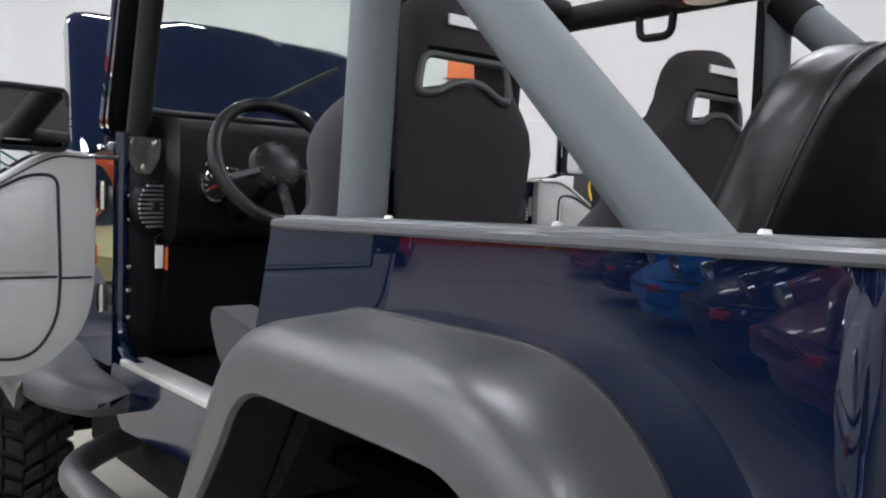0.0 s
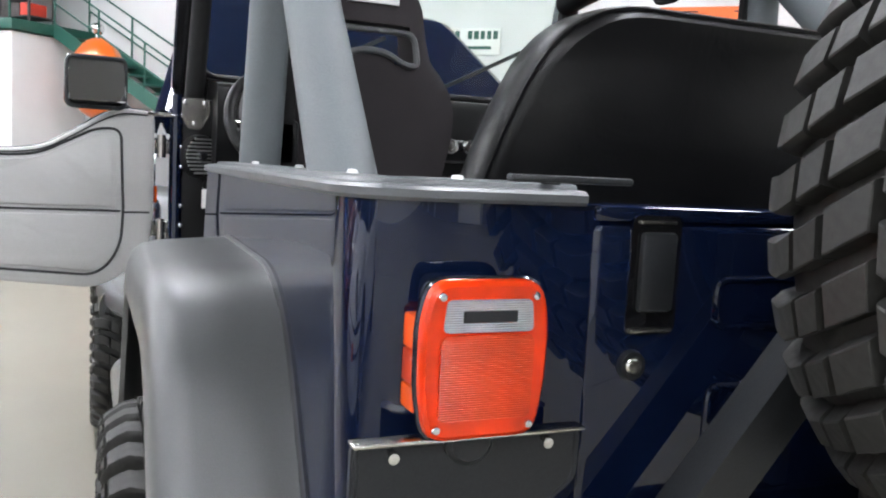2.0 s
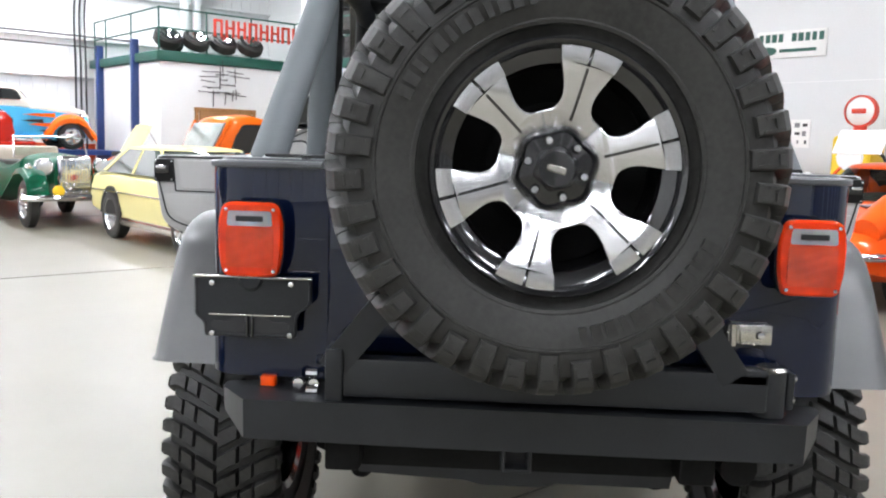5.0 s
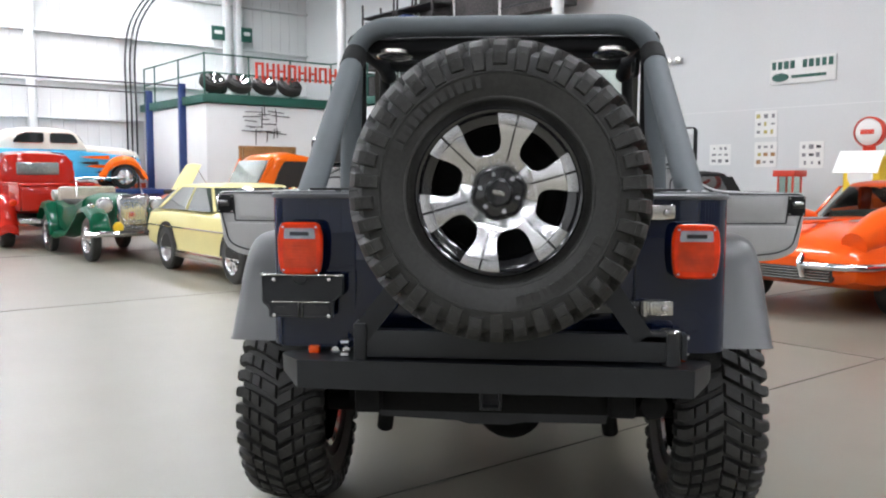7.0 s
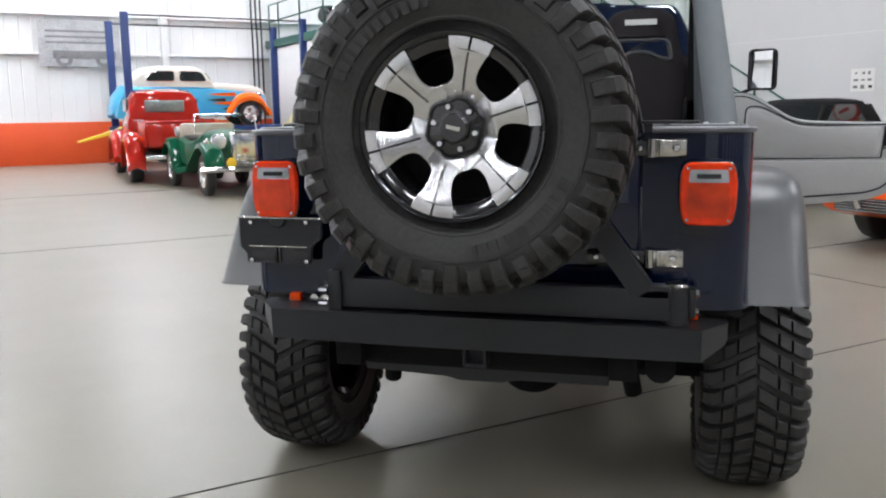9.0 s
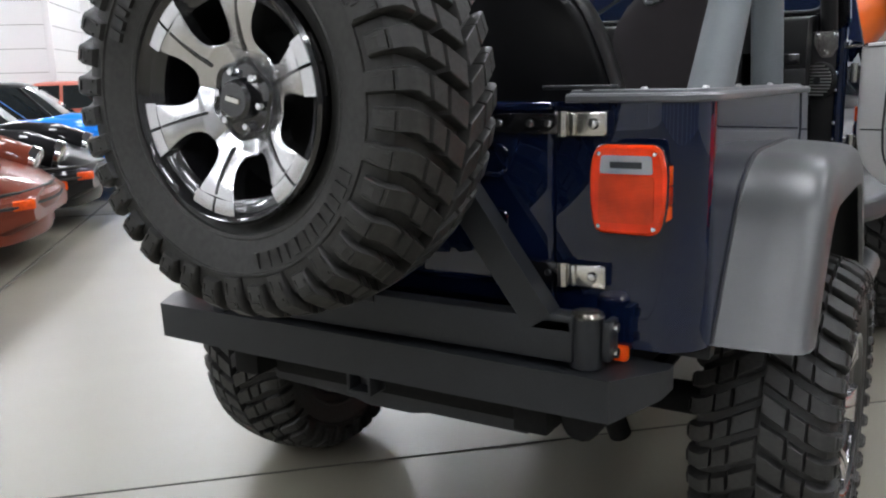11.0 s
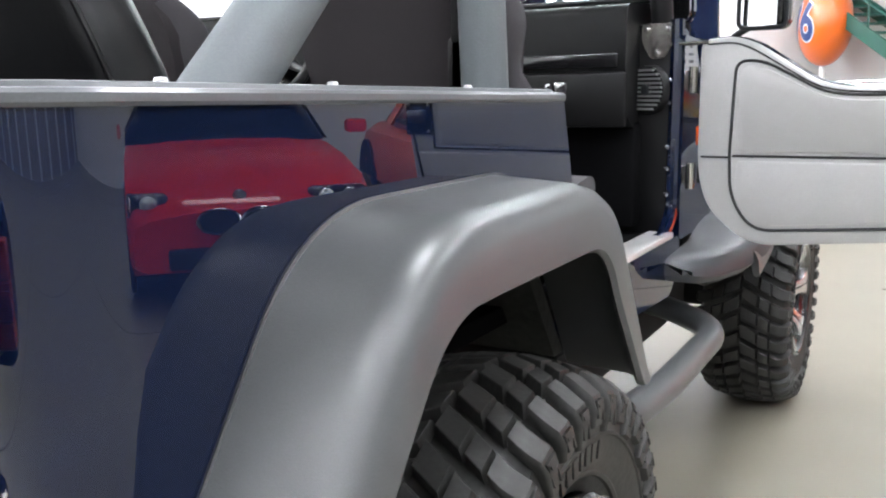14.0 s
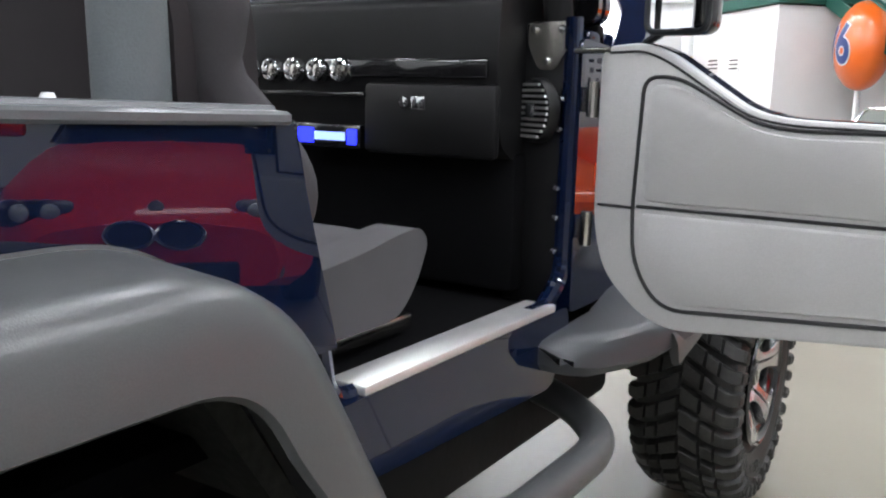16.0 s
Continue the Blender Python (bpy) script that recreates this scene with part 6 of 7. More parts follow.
def door(s, yaw):
    """Half door swung open. Local x: away from the hinge, y: towards the inner face, z: up."""
    m = Matrix.Translation((s * 0.776, 1.95, 0)) @ pose(0, 0, 0, 0, 0, yaw)
    out = [(0.0, 1.345), (0.1, 1.352), (0.16, 1.335), (0.34, 1.232), (0.42, 1.218), (0.862, 1.208), (0.868, 1.1), (0.835, 0.905), (0.735, 0.86), (0.16, 0.8), (0.03, 0.9), (0.0, 1.0)]
    rad = [0.03, 0.05, 0.05, 0.07, 0.05, 0.02, 0.04, 0.12, 0.1, 0.12, 0.12, 0.06]
    o = round2(out, rad, 6)
    q = -s      # inner face looks back along the car
    f = lambda a, b, h: Vector((a * s * DOOR_LONG, h, b))
    bm = bmesh.new()
    prism(bm, o, 0.012, 0.05, f)
    d = part("door", bevel_all(bm, 0.006, 2, 50), BLUE, car, "open navy half door with light grey inner trim")
    d.matrix_local = m
    # padded inner face, pulled in at its seams
    bm = bmesh.new()
    rings = []
    for g, y in ((0.985, 0.014), (0.992, -0.004), (0.982, -0.014), (0.95, -0.018)):
        cx, cz = 0.45, 1.0
        rings.append([f(cx + (a - cx) * g, cz + (b - cz) * g, y) for a, b in o])
    loft(bm, rings)
    part("door_trim", bm, PANELGREY, d, "light grey vinyl door trim")

    def bead(pts, r=0.0055, rad=0.03):
        part("piping", tube(bmesh.new(), rounded([f(a, b, -0.019) for a, b in pts], rad, 6), r, 6), PIPING, d)

    bead([(0.765, 1.05), (0.115, 1.04)], 0.0035)
    bead([(0.83, 1.2), (0.44, 1.196), (0.36, 1.205), (0.19, 1.285), (0.115, 1.285), (0.105, 1.04), (0.112, 0.93), (0.18, 0.845), (0.715, 0.893), (0.805, 0.93), (0.847, 1.1)], 0.004, [0, 0.04, 0.05, 0.05, 0.03, 0.02, 0.05, 0.08, 0.06, 0.1, 0])
    bead([(0.02, 1.036), (0.11, 1.036)], 0.003)
    bead([(0.03, 1.33), (0.11, 1.333), (0.165, 1.313), (0.34, 1.218), (0.42, 1.205), (0.845, 1.196)], 0.0025, 0.04)
    bead([(0.765, 1.05), (0.778, 1.19)], 0.004)
    # padded raised field between the seams
    bm = bmesh.new()
    fld = round2([(0.125, 1.05), (0.752, 1.06), (0.767, 1.188), (0.44, 1.185), (0.355, 1.195), (0.19, 1.272), (0.125, 1.272)], [0.02, 0.02, 0.02, 0.04, 0.04, 0.05, 0.03], 5)
    rings = []
    for g, y in ((1.0, -0.014), (0.99, -0.02), (0.95, -0.024)):
        rings.append([f(0.45 + (a - 0.45) * g, 1.13 + (b - 1.13) * g, y) for a, b in fld])
    loft(bm, rings)
    part("padded_field", bm, PANELGREY, d)
    bm = bmesh.new()
    fld = round2([(0.125, 1.028), (0.752, 1.038), (0.832, 1.038), (0.795, 0.945), (0.71, 0.905), (0.185, 0.857), (0.12, 0.935)], [0.01, 0.01, 0.02, 0.08, 0.06, 0.08, 0.05], 5)
    rings = []
    for g, y in ((1.0, -0.014), (0.99, -0.02), (0.95, -0.023)):
        rings.append([f(0.48 + (a - 0.48) * g, 0.94 + (b - 0.94) * g, y) for a, b in fld])
    loft(bm, rings)
    part("padded_field", bm, PANELGREY, d)
    # latch plate and handle
    part("latch_plate", box((s * 0.731, -0.024, 1.14), (0.085, 0.012, 0.1), 0.004), DASH, d, "dark plastic latch plate")
    part("inner_handle", box((s * 0.735, -0.034, 1.145), (0.06, 0.016, 0.04), 0.006), GLOSSBLACK, d)
    part("handle_lever", box((s * 0.74, -0.046, 1.155), (0.045, 0.012, 0.016), 0.004), CHROME, d)
    for dx, dz in ((0.698, 1.1), (0.765, 1.1), (0.698, 1.18), (0.765, 1.18)):
        part("screw", lathe(bmesh.new(), [(0, 0.005), (0.004, 0.004), (0.006, 0)], 10, pose(s * dx, -0.03, dz, 90, 0, 0)), CHROME, d)
    # hinges
    for z in (1.24, 0.98):
        h = part("door_hinge", rod(bmesh.new(), (-s * 0.02, 0.005, z - 0.035), (-s * 0.02, 0.005, z + 0.035), 0.013, 12), STEEL, d, "bright steel door hinge")
        part("hinge_leaf", box((-s * 0.045, 0.018, z), (0.06, 0.01, 0.05), 0.003), STEEL, h)
        part("hinge_leaf", box((s * 0.03, 0.055, z), (0.1, 0.008, 0.05), 0.003), STEEL, h)
    part("edge_reflector", box((-s * 0.006, 0.02, 1.09), (0.008, 0.02, 0.05), 0.002), AMBER, d)
    # mirror on the door's front corner
    mx, my, mz, mw, mh = (-0.178, -0.03, 1.414, 0.166, 0.15) if s < 0 else (0.168, -0.01, 1.452, 0.125, 0.185)
    mm = part("door_mirror", box((mx, my + 0.008, mz), (mw, 0.06, mh), 0.024, 4), GLOSSBLACK, d, "black door mirror with bright rim")
    part("mirror_glass", box((mx, my - (0.042 if s < 0 else 0.032), mz), (mw - 0.012, 0.004, mh - 0.014), 0.0018, 1, pose(mx, my, mz, -16 if s < 0 else -1, 0, 0 if s < 0 else -20) @ pose(-mx, -my, -mz)), MIRROR, mm)
    part("mirror_rim", tube(bmesh.new(), [Vector((mx + a, my - 0.03, mz + b)) for a, b in round2([(-mw / 2 + 0.004, -mh / 2 + 0.004), (mw / 2 - 0.004, -mh / 2 + 0.004), (mw / 2 - 0.004, mh / 2 - 0.004), (-mw / 2 + 0.004, mh / 2 - 0.004)], 0.022, 5)], 0.006, 8, closed=True), SATIN, mm)
    part("mirror_arm", tube(bmesh.new(), spline([(s * 0.07, 0.03, 1.335), (s * 0.085, my * 0.6 + 0.02, 1.35), (mx - s * 0.02, my, mz - mh * 0.4)], 5), 0.009, 8), SATIN, mm)
    return d


door(-1, 7.0)
door(1, -7.0)


# ---------------------------------------------------------------- the other cars in the hall
def paint(name, c, coat=0.45):
    return surface(name, c, 0.3, 0, 0.04, 3, 200, coat=coat, rough_vary=0.03, spec=0.05)


P_RED = paint("red_car_paint", (0.42, 0.016, 0.008), 0.9)
P_GREEN = paint("green_car_paint", (0.002, 0.075, 0.036))
P_CREAM = paint("pale_yellow_paint", (0.74, 0.66, 0.3))
P_ORANGE = paint("orange_car_paint", (0.75, 0.13, 0.01))
P_WHITE = paint("ivory_car_paint", (0.72, 0.68, 0.6))
P_SKY = paint("sky_blue_paint", (0.08, 0.42, 0.68))
P_VETTE = paint("bright_orange_paint", (0.78, 0.1, 0.012))
P_BMW = paint("signal_red_paint", (0.72, 0.026, 0.015))
P_BLACK = paint("black_car_paint", (0.008, 0.008, 0.009))
P_MAROON = paint("maroon_paint", (0.16, 0.035, 0.02))
P_AZURE = paint("azure_blue_paint", (0.02, 0.22, 0.75))
P_SILVER = paint("pale_red_paint", (0.42, 0.12, 0.09))
P_PALE = paint("white_car_paint", (0.7, 0.7, 0.7))
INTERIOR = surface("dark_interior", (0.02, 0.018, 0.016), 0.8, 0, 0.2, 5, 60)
PALEGLASS = surface("pale_green_window", (0.2, 0.24, 0.22), 0.08, 0, 0.3, 2, 40, coat=1.0)
DIMGLASS = surface("dim_green_window", (0.06, 0.075, 0.065), 0.08, 0, 0.5, 2, 6, coat=1.0)
HEADGLASS = surface("headlamp_glass", (0.6, 0.62, 0.63), 0.12, 0.6, 0.1, 30, 90, coat=1.0)


def hull(stations, crown=0.03, n=7):
    """Body skin lofted through (x, half width, low z, top z, shoulder share)."""
    rings = []
    for x, w, zl, zt, sh in stations:
        pts = [(-w * 0.86, zl), (-w * 0.97, zl + (zt - zl) * 0.12), (-w, zl + (zt - zl) * 0.4), (-w * (1 - 0.02), zl + (zt - zl) * sh), (-w * 0.93, zl + (zt - zl) * (sh + (1 - sh) * 0.6)), (-w * 0.8, zt - 0.012), (-w * 0.45, zt + crown * 0.7), (0, zt + crown)]
        pts += [(-a, b) for a, b in pts[-2::-1]]
        rings.append([Vector((x, a, b)) for a, b in pts])
    return loft(bmesh.new(), rings)


def road_wheel(parent, x, y, r, w, rim_mat, spoke=0, white=False):
    s = 1 if y > 0 else -1
    m = pose(x, y, r, 90, 0, 0 if s < 0 else 180)
    k = r / 0.32
    bm = bmesh.new()
    lathe(bm, [(0.19 * k, -w / 2), (0.26 * k, -w / 2), (0.3 * k, -w * 0.46), (0.32 * k, -w * 0.34), (0.32 * k, w * 0.34), (0.3 * k, w * 0.46), (0.26 * k, w / 2), (0.2 * k, w / 2), (0.19 * k, w * 0.4)], 32, m)
    ob = part("wheel", bm, RUBBER, parent)
    bm = bmesh.new()
    lathe(bm, [(0.2 * k, w * 0.5), (0.19 * k, w * 0.46), (0.17 * k, w * 0.3), (0.13 * k, w * 0.24), (0.08 * k, w * 0.34), (0.05 * k, w * 0.4), (0.0, w * 0.42)], 32, m)
    part("rim", bm, rim_mat, ob)
    if spoke:
        for q in range(spoke):
            a = 2 * math.pi * q / spoke
            part("rim_spoke", box((0.115 * k, 0, w * 0.4), (0.14 * k, 0.035 * k, 0.02), 0.004, 1, m @ pose(0, 0, 0, 0, 0, math.degrees(a))), CHROME, ob)
    return ob


def arch(parent, x, y, r):
    s = 1 if y > 0 else -1
    o = [((r + 0.045) * math.cos(a), (r + 0.045) * math.sin(a)) for a in [math.pi * k / 18 for k in range(19)]]
    part("wheel_arch", prism(bmesh.new(), o, -0.03, 0.006, lambda a, b, h: Vector((x + a, y + s * h, r + b))), INTERIOR, parent)


def glasshouse(parent, mat, base, roof, belt, top, wb, wr, glass_mat=DARKGLASS, pillars=()):
    """Cabin: base and roof are (rear x, front x); belt and top are heights; wb, wr half widths."""
    def ring(z, t):
        x0, x1 = base[0] + (roof[0] - base[0]) * t, base[1] + (roof[1] - base[1]) * t
        w = wb + (wr - wb) * t
        c = [(x0, -w * 0.82), (x0 + 0.1, -w), (x1 - 0.22, -w), (x1, -w * 0.7), (x1 + 0.02, 0), (x1, w * 0.7), (x1 - 0.22, w), (x0 + 0.1, w), (x0, w * 0.82), (x0 - 0.02, 0)]
        return [Vector((a, b, z)) for a, b in c]
    h = top - belt
    part("window_band", loft(bmesh.new(), [ring(belt - 0.02, -0.02), ring(belt + h * 0.45, 0.42), ring(belt + h * 0.86, 0.84)]), glass_mat, parent, "dark glass band")
    bm = bmesh.new()
    rr = [ring(belt + h * 0.84, 0.82), ring(belt + h * 0.93, 0.93), [Vector((p.x * 0.96 + 0.04 * (roof[0] + roof[1]) / 2, p.y * 0.9, top - 0.01)) for p in ring(top, 1.0)], [Vector(((p.x - (roof[0] + roof[1]) / 2) * 0.6 + (roof[0] + roof[1]) / 2, p.y * 0.55, top + 0.012)) for p in ring(top, 1.0)]]
    part("roof", loft(bm, rr), mat, parent)
    for q in (-1, 1):
        for xb, xt, wd in pillars:
            bm = bmesh.new()
            rows = []
            for t in (-0.02, 0.4, 0.86):
                w = (wb + (wr - wb) * t) * q * 1.006
                xc = xb + (xt - xb) * t
                z = belt + h * t
                rows.append([Vector((xc - wd / 2, w - 0.02 * q, z)), Vector((xc + wd / 2, w - 0.02 * q, z)), Vector((xc + wd / 2, w + 0.006 * q, z)), Vector((xc - wd / 2, w + 0.006 * q, z))])
            part("pillar", loft(bm, rows), mat, parent)


def round_lamp(parent, x, y, z, r, mat=HEADGLASS, ring=CHROME, facing=0, tilt=0):
    m = pose(x, y, z, 0, 90 - tilt, facing)
    o = part("headlamp", lathe(bmesh.new(), [(0, 0.03), (r * 0.6, 0.025), (r * 0.9, 0.012), (r * 0.95, 0.0)], 22, m), mat, parent)
    part("lamp_rim", lathe(bmesh.new(), [(r * 0.92, 0.004), (r * 1.0, 0.014), (r * 1.1, 0.004), (r * 1.1, -0.06)], 22, m), ring, o)
    return o


def pose_hall(u, v, yaw, z=0.0):
    return HALL @ pose(u, v, z, 0, 0, yaw)


def rear_engine_coupe(u, v, mat, label, yaw=0):
    t = thing("sports_coupe", label, "car", pose_hall(u, v, yaw), "row of sports coupes")
    part("body", hull([(-2.1, 0.5, 0.42, 0.66, 0.6), (-2.02, 0.68, 0.3, 0.78, 0.6), (-1.6, 0.8, 0.22, 0.95, 0.6), (-1.0, 0.82, 0.2, 0.93, 0.62), (0.0, 0.8, 0.2, 0.88, 0.64), (0.9, 0.8, 0.2, 0.84, 0.62), (1.5, 0.78, 0.22, 0.76, 0.6), (1.9, 0.7, 0.26, 0.62, 0.6), (2.08, 0.52, 0.34, 0.52, 0.6)]), mat, t)
    glasshouse(t, mat, (-1.5, 0.75), (-0.55, 0.2), 0.86, 1.29, 0.7, 0.5, pillars=((-1.0, -0.5, 0.09), (-0.1, -0.1, 0.05), (0.66, 0.2, 0.05)))
    for s in (-1, 1):
        bm = bmesh.new()
        tube(bm, [(0.75, s * 0.56, 0.74), (1.2, s * 0.6, 0.77), (1.6, s * 0.6, 0.74), (1.82, s * 0.6, 0.66)], [0.1, 0.15, 0.15, 0.13], 14)
        part("front_wing", bm, mat, t)
        round_lamp(t, 1.86, s * 0.6, 0.66, 0.11, tilt=-25)
        part("indicator", box((2.0, s * 0.54, 0.47), (0.1, 0.18, 0.07), 0.01, 2, pose(2.0, s * 0.54, 0, 0, 0, s * 42) @ pose(-2.0, -s * 0.54, 0)), AMBER, t)
        for x in (-1.15, 1.12):
            arch(t, x, s * 0.8, 0.31)
            road_wheel(t, x, s * 0.72, 0.31, 0.2, ALLOY, 5)
    sweep = spline([(1.5, -0.8), (1.8, -0.76), (2.0, -0.55), (2.1, 0.0), (2.0, 0.55), (1.8, 0.76), (1.5, 0.8)], 5)
    for name, grow, z0, z1, m in (("front_bumper", 0.02, 0.4, 0.53, mat), ("bumper_seam", -0.015, 0.535, 0.56, INTERIOR), ("valance", -0.05, 0.2, 0.37, mat), ("rubbing_strip", 0.032, 0.445, 0.475, INTERIOR)):
        rings = []
        for p in sweep:
            out = Vector((p[0] - 0.9, p[1], 0)).normalized()
            e = Vector((p[0], p[1], 0)) + out * grow
            i = e - out * 0.12
            rings.append([Vector((i.x, i.y, z0)), Vector((e.x - out.x * 0.02, e.y - out.y * 0.02, z0)), Vector((e.x, e.y, z0 * 0.7 + z1 * 0.3)), Vector((e.x, e.y, z0 * 0.25 + z1 * 0.75)), Vector((e.x - out.x * 0.025, e.y - out.y * 0.025, z1)), Vector((i.x, i.y, z1))])
        part(name, loft(bmesh.new(), rings), m, t)
    return t


# row of coupes along the left side of the aisle
for u, v, mat, lab in [(-3.76, 5.3, P_MAROON, "maroon sports coupe parked in a row"), (-3.7, 7.1, P_BLACK, "black sports coupe parked between maroon and blue coupes"), (-3.55, 8.95, P_AZURE, "bright blue sports coupe parked in a row"), (-3.45, 11.2, P_BLACK, "black sports coupe parked beside a blue coupe"), (-3.35, 15.0, P_SILVER, "faded red sports coupe parked in a row"), (-3.4, 17.4, P_RED, "red sports coupe parked at the row's end"), (-3.86, 3.35, P_PALE, "white sports coupe parked in a row")]:
    rear_engine_coupe(u, v, mat, lab)


def red_roadster(u, v, yaw):
    t = thing("roadster", "signal red roadster with twin kidney grille facing the off-roader", "car", pose_hall(u, v, yaw))
    part("body", hull([(-2.0, 0.6, 0.4, 0.8, 0.6), (-1.9, 0.78, 0.28, 0.9, 0.62), (-1.2, 0.86, 0.2, 0.95, 0.64), (0, 0.85, 0.18, 0.9, 0.64), (0.8, 0.86, 0.18, 0.88, 0.66), (1.5, 0.85, 0.2, 0.78, 0.66), (1.85, 0.76, 0.22, 0.68, 0.64), (2.02, 0.6, 0.26, 0.56, 0.6)]), P_BMW, t)
    glasshouse(t, P_BLACK, (-1.1, 0.7), (-0.6, 0.15), 0.9, 1.28, 0.7, 0.52, pillars=((-0.8, -0.5, 0.2), (0.6, 0.14, 0.06)))
    for s in (-1, 1):
        k = part("kidney_grille", lathe(bmesh.new(), [(0, 0.012), (0.08, 0.012), (0.085, 0.0)], 24, pose(2.035, s * 0.12, 0.53, 0, 80, 0) @ Matrix.Diagonal((0.75, 1.25, 1, 1))), INTERIOR, t)
        part("kidney_rim", lathe(bmesh.new(), [(0.082, 0.004), (0.09, 0.02), (0.1, 0.012), (0.1, -0.02)], 24, pose(2.035, s * 0.12, 0.53, 0, 80, 0) @ Matrix.Diagonal((0.75, 1.25, 1, 1))), CHROME, k)
        h = part("headlamp", box((1.855, s * 0.56, 0.62), (0.15, 0.36, 0.13), 0.04, 3, None), DARKGLASS, t)
        for dy in (-0.07, 0.07):
            round_lamp(h, 1.925, s * 0.56 + dy, 0.63, 0.05)
        part("fog_lamp", lathe(bmesh.new(), [(0, 0.01), (0.045, 0.006), (0.05, 0)], 16, pose(1.99, s * 0.58, 0.33, 0, 90, 0)), HEADGLASS, t)
        for x in (-1.2, 1.25):
            arch(t, x, s * 0.855, 0.32)
            road_wheel(t, x, s * 0.76, 0.32, 0.22, ALLOY, 5)
        part("door_mirror", box((0.5, s * 0.95, 0.97), (0.1, 0.16, 0.1), 0.03), P_BMW, t)
    part("lower_intake", box((2.03, 0, 0.33), (0.03, 0.8, 0.12), 0.03), INTERIOR, t)
    part("roundel", lathe(bmesh.new(), [(0, 0.01), (0.035, 0.008), (0.04, 0)], 16, pose(1.93, 0, 0.655, 0, 60, 0)), STEEL, t)


red_roadster(6.78, 0.3, 180)


def orange_sports(u, v, yaw):
    t = thing("sports_car", "orange classic sports car with chrome quarter bumpers", "car", pose_hall(u, v, yaw))
    part("body", hull([(-2.1, 0.5, 0.4, 0.72, 0.6), (-1.9, 0.75, 0.3, 0.84, 0.6), (-1.2, 0.86, 0.22, 0.9, 0.62), (-0.2, 0.8, 0.2, 0.84, 0.66), (0.6, 0.82, 0.2, 0.84, 0.66), (1.3, 0.87, 0.22, 0.82, 0.62), (1.9, 0.84, 0.28, 0.72, 0.62), (2.15, 0.78, 0.34, 0.62, 0.62), (2.22, 0.7, 0.42, 0.55, 0.6)], 0.02), P_VETTE, t)
    glasshouse(t, P_VETTE, (-1.3, 0.35), (-0.7, -0.1), 0.86, 1.24, 0.66, 0.5, SCREEN, pillars=((-0.9, -0.6, 0.25), (0.25, -0.1, 0.05)))
    part("cabin_inside", box((-0.5, 0, 0.86), (1.3, 1.1, 0.1), 0.03), INTERIOR, t)
    for s in (-1, 1):
        tube_pts = [(0.4, s * 0.64, 0.8), (1.0, s * 0.68, 0.84), (1.5, s * 0.68, 0.82), (2.0, s * 0.66, 0.68)]
        part("front_wing", tube(bmesh.new(), spline(tube_pts, 5), [0.12 + 0.07 * math.sin(math.pi * k / 15) for k in range(16)], 14), P_VETTE, t)
        part("bonnet_vent", box((0.95, s * 0.3, 0.858), (0.45, 0.2, 0.012), 0.004), surface("vent_grey", (0.25, 0.25, 0.26), 0.4, 0.4), t)
        b = part("quarter_bumper", tube(bmesh.new(), spline([(1.75, s * 0.87, 0.5), (2.05, s * 0.84, 0.5), (2.24, s * 0.66, 0.5), (2.28, s * 0.32, 0.5)], 6), 0.035, 12), CHROME, t)
        part("over_rider", tube(bmesh.new(), [(2.27, s * 0.34, 0.6), (2.31, s * 0.33, 0.52), (2.25, s * 0.33, 0.4)], 0.03, 10), CHROME, b)
        for x in (-1.2, 1.3):
            arch(t, x, s * 0.85, 0.33)
            road_wheel(t, x, s * 0.75, 0.33, 0.19, CHROME)
    g = part("grille_mouth", box((2.2, 0, 0.42), (0.06, 1.2, 0.14), 0.03), INTERIOR, t)
    for k in range(5):
        part("grille_bar", box((2.235, 0, 0.37 + 0.025 * k), (0.012, 1.14, 0.008), 0.002, 1), CHROME, g)
    part("screen_card", box((0.3, -0.3, 0.98), (0.01, 0.5, 0.3), 0, 1, pose(0, 0, 0, 0, -35, 0) @ pose(0.55, 0, 0.2)), PAPER, t)
    part("centre_ridge", box((1.2, 0, 0.85), (1.6, 0.06, 0.03), 0.012), P_VETTE, t)


orange_sports(7.9, 2.75, 180)


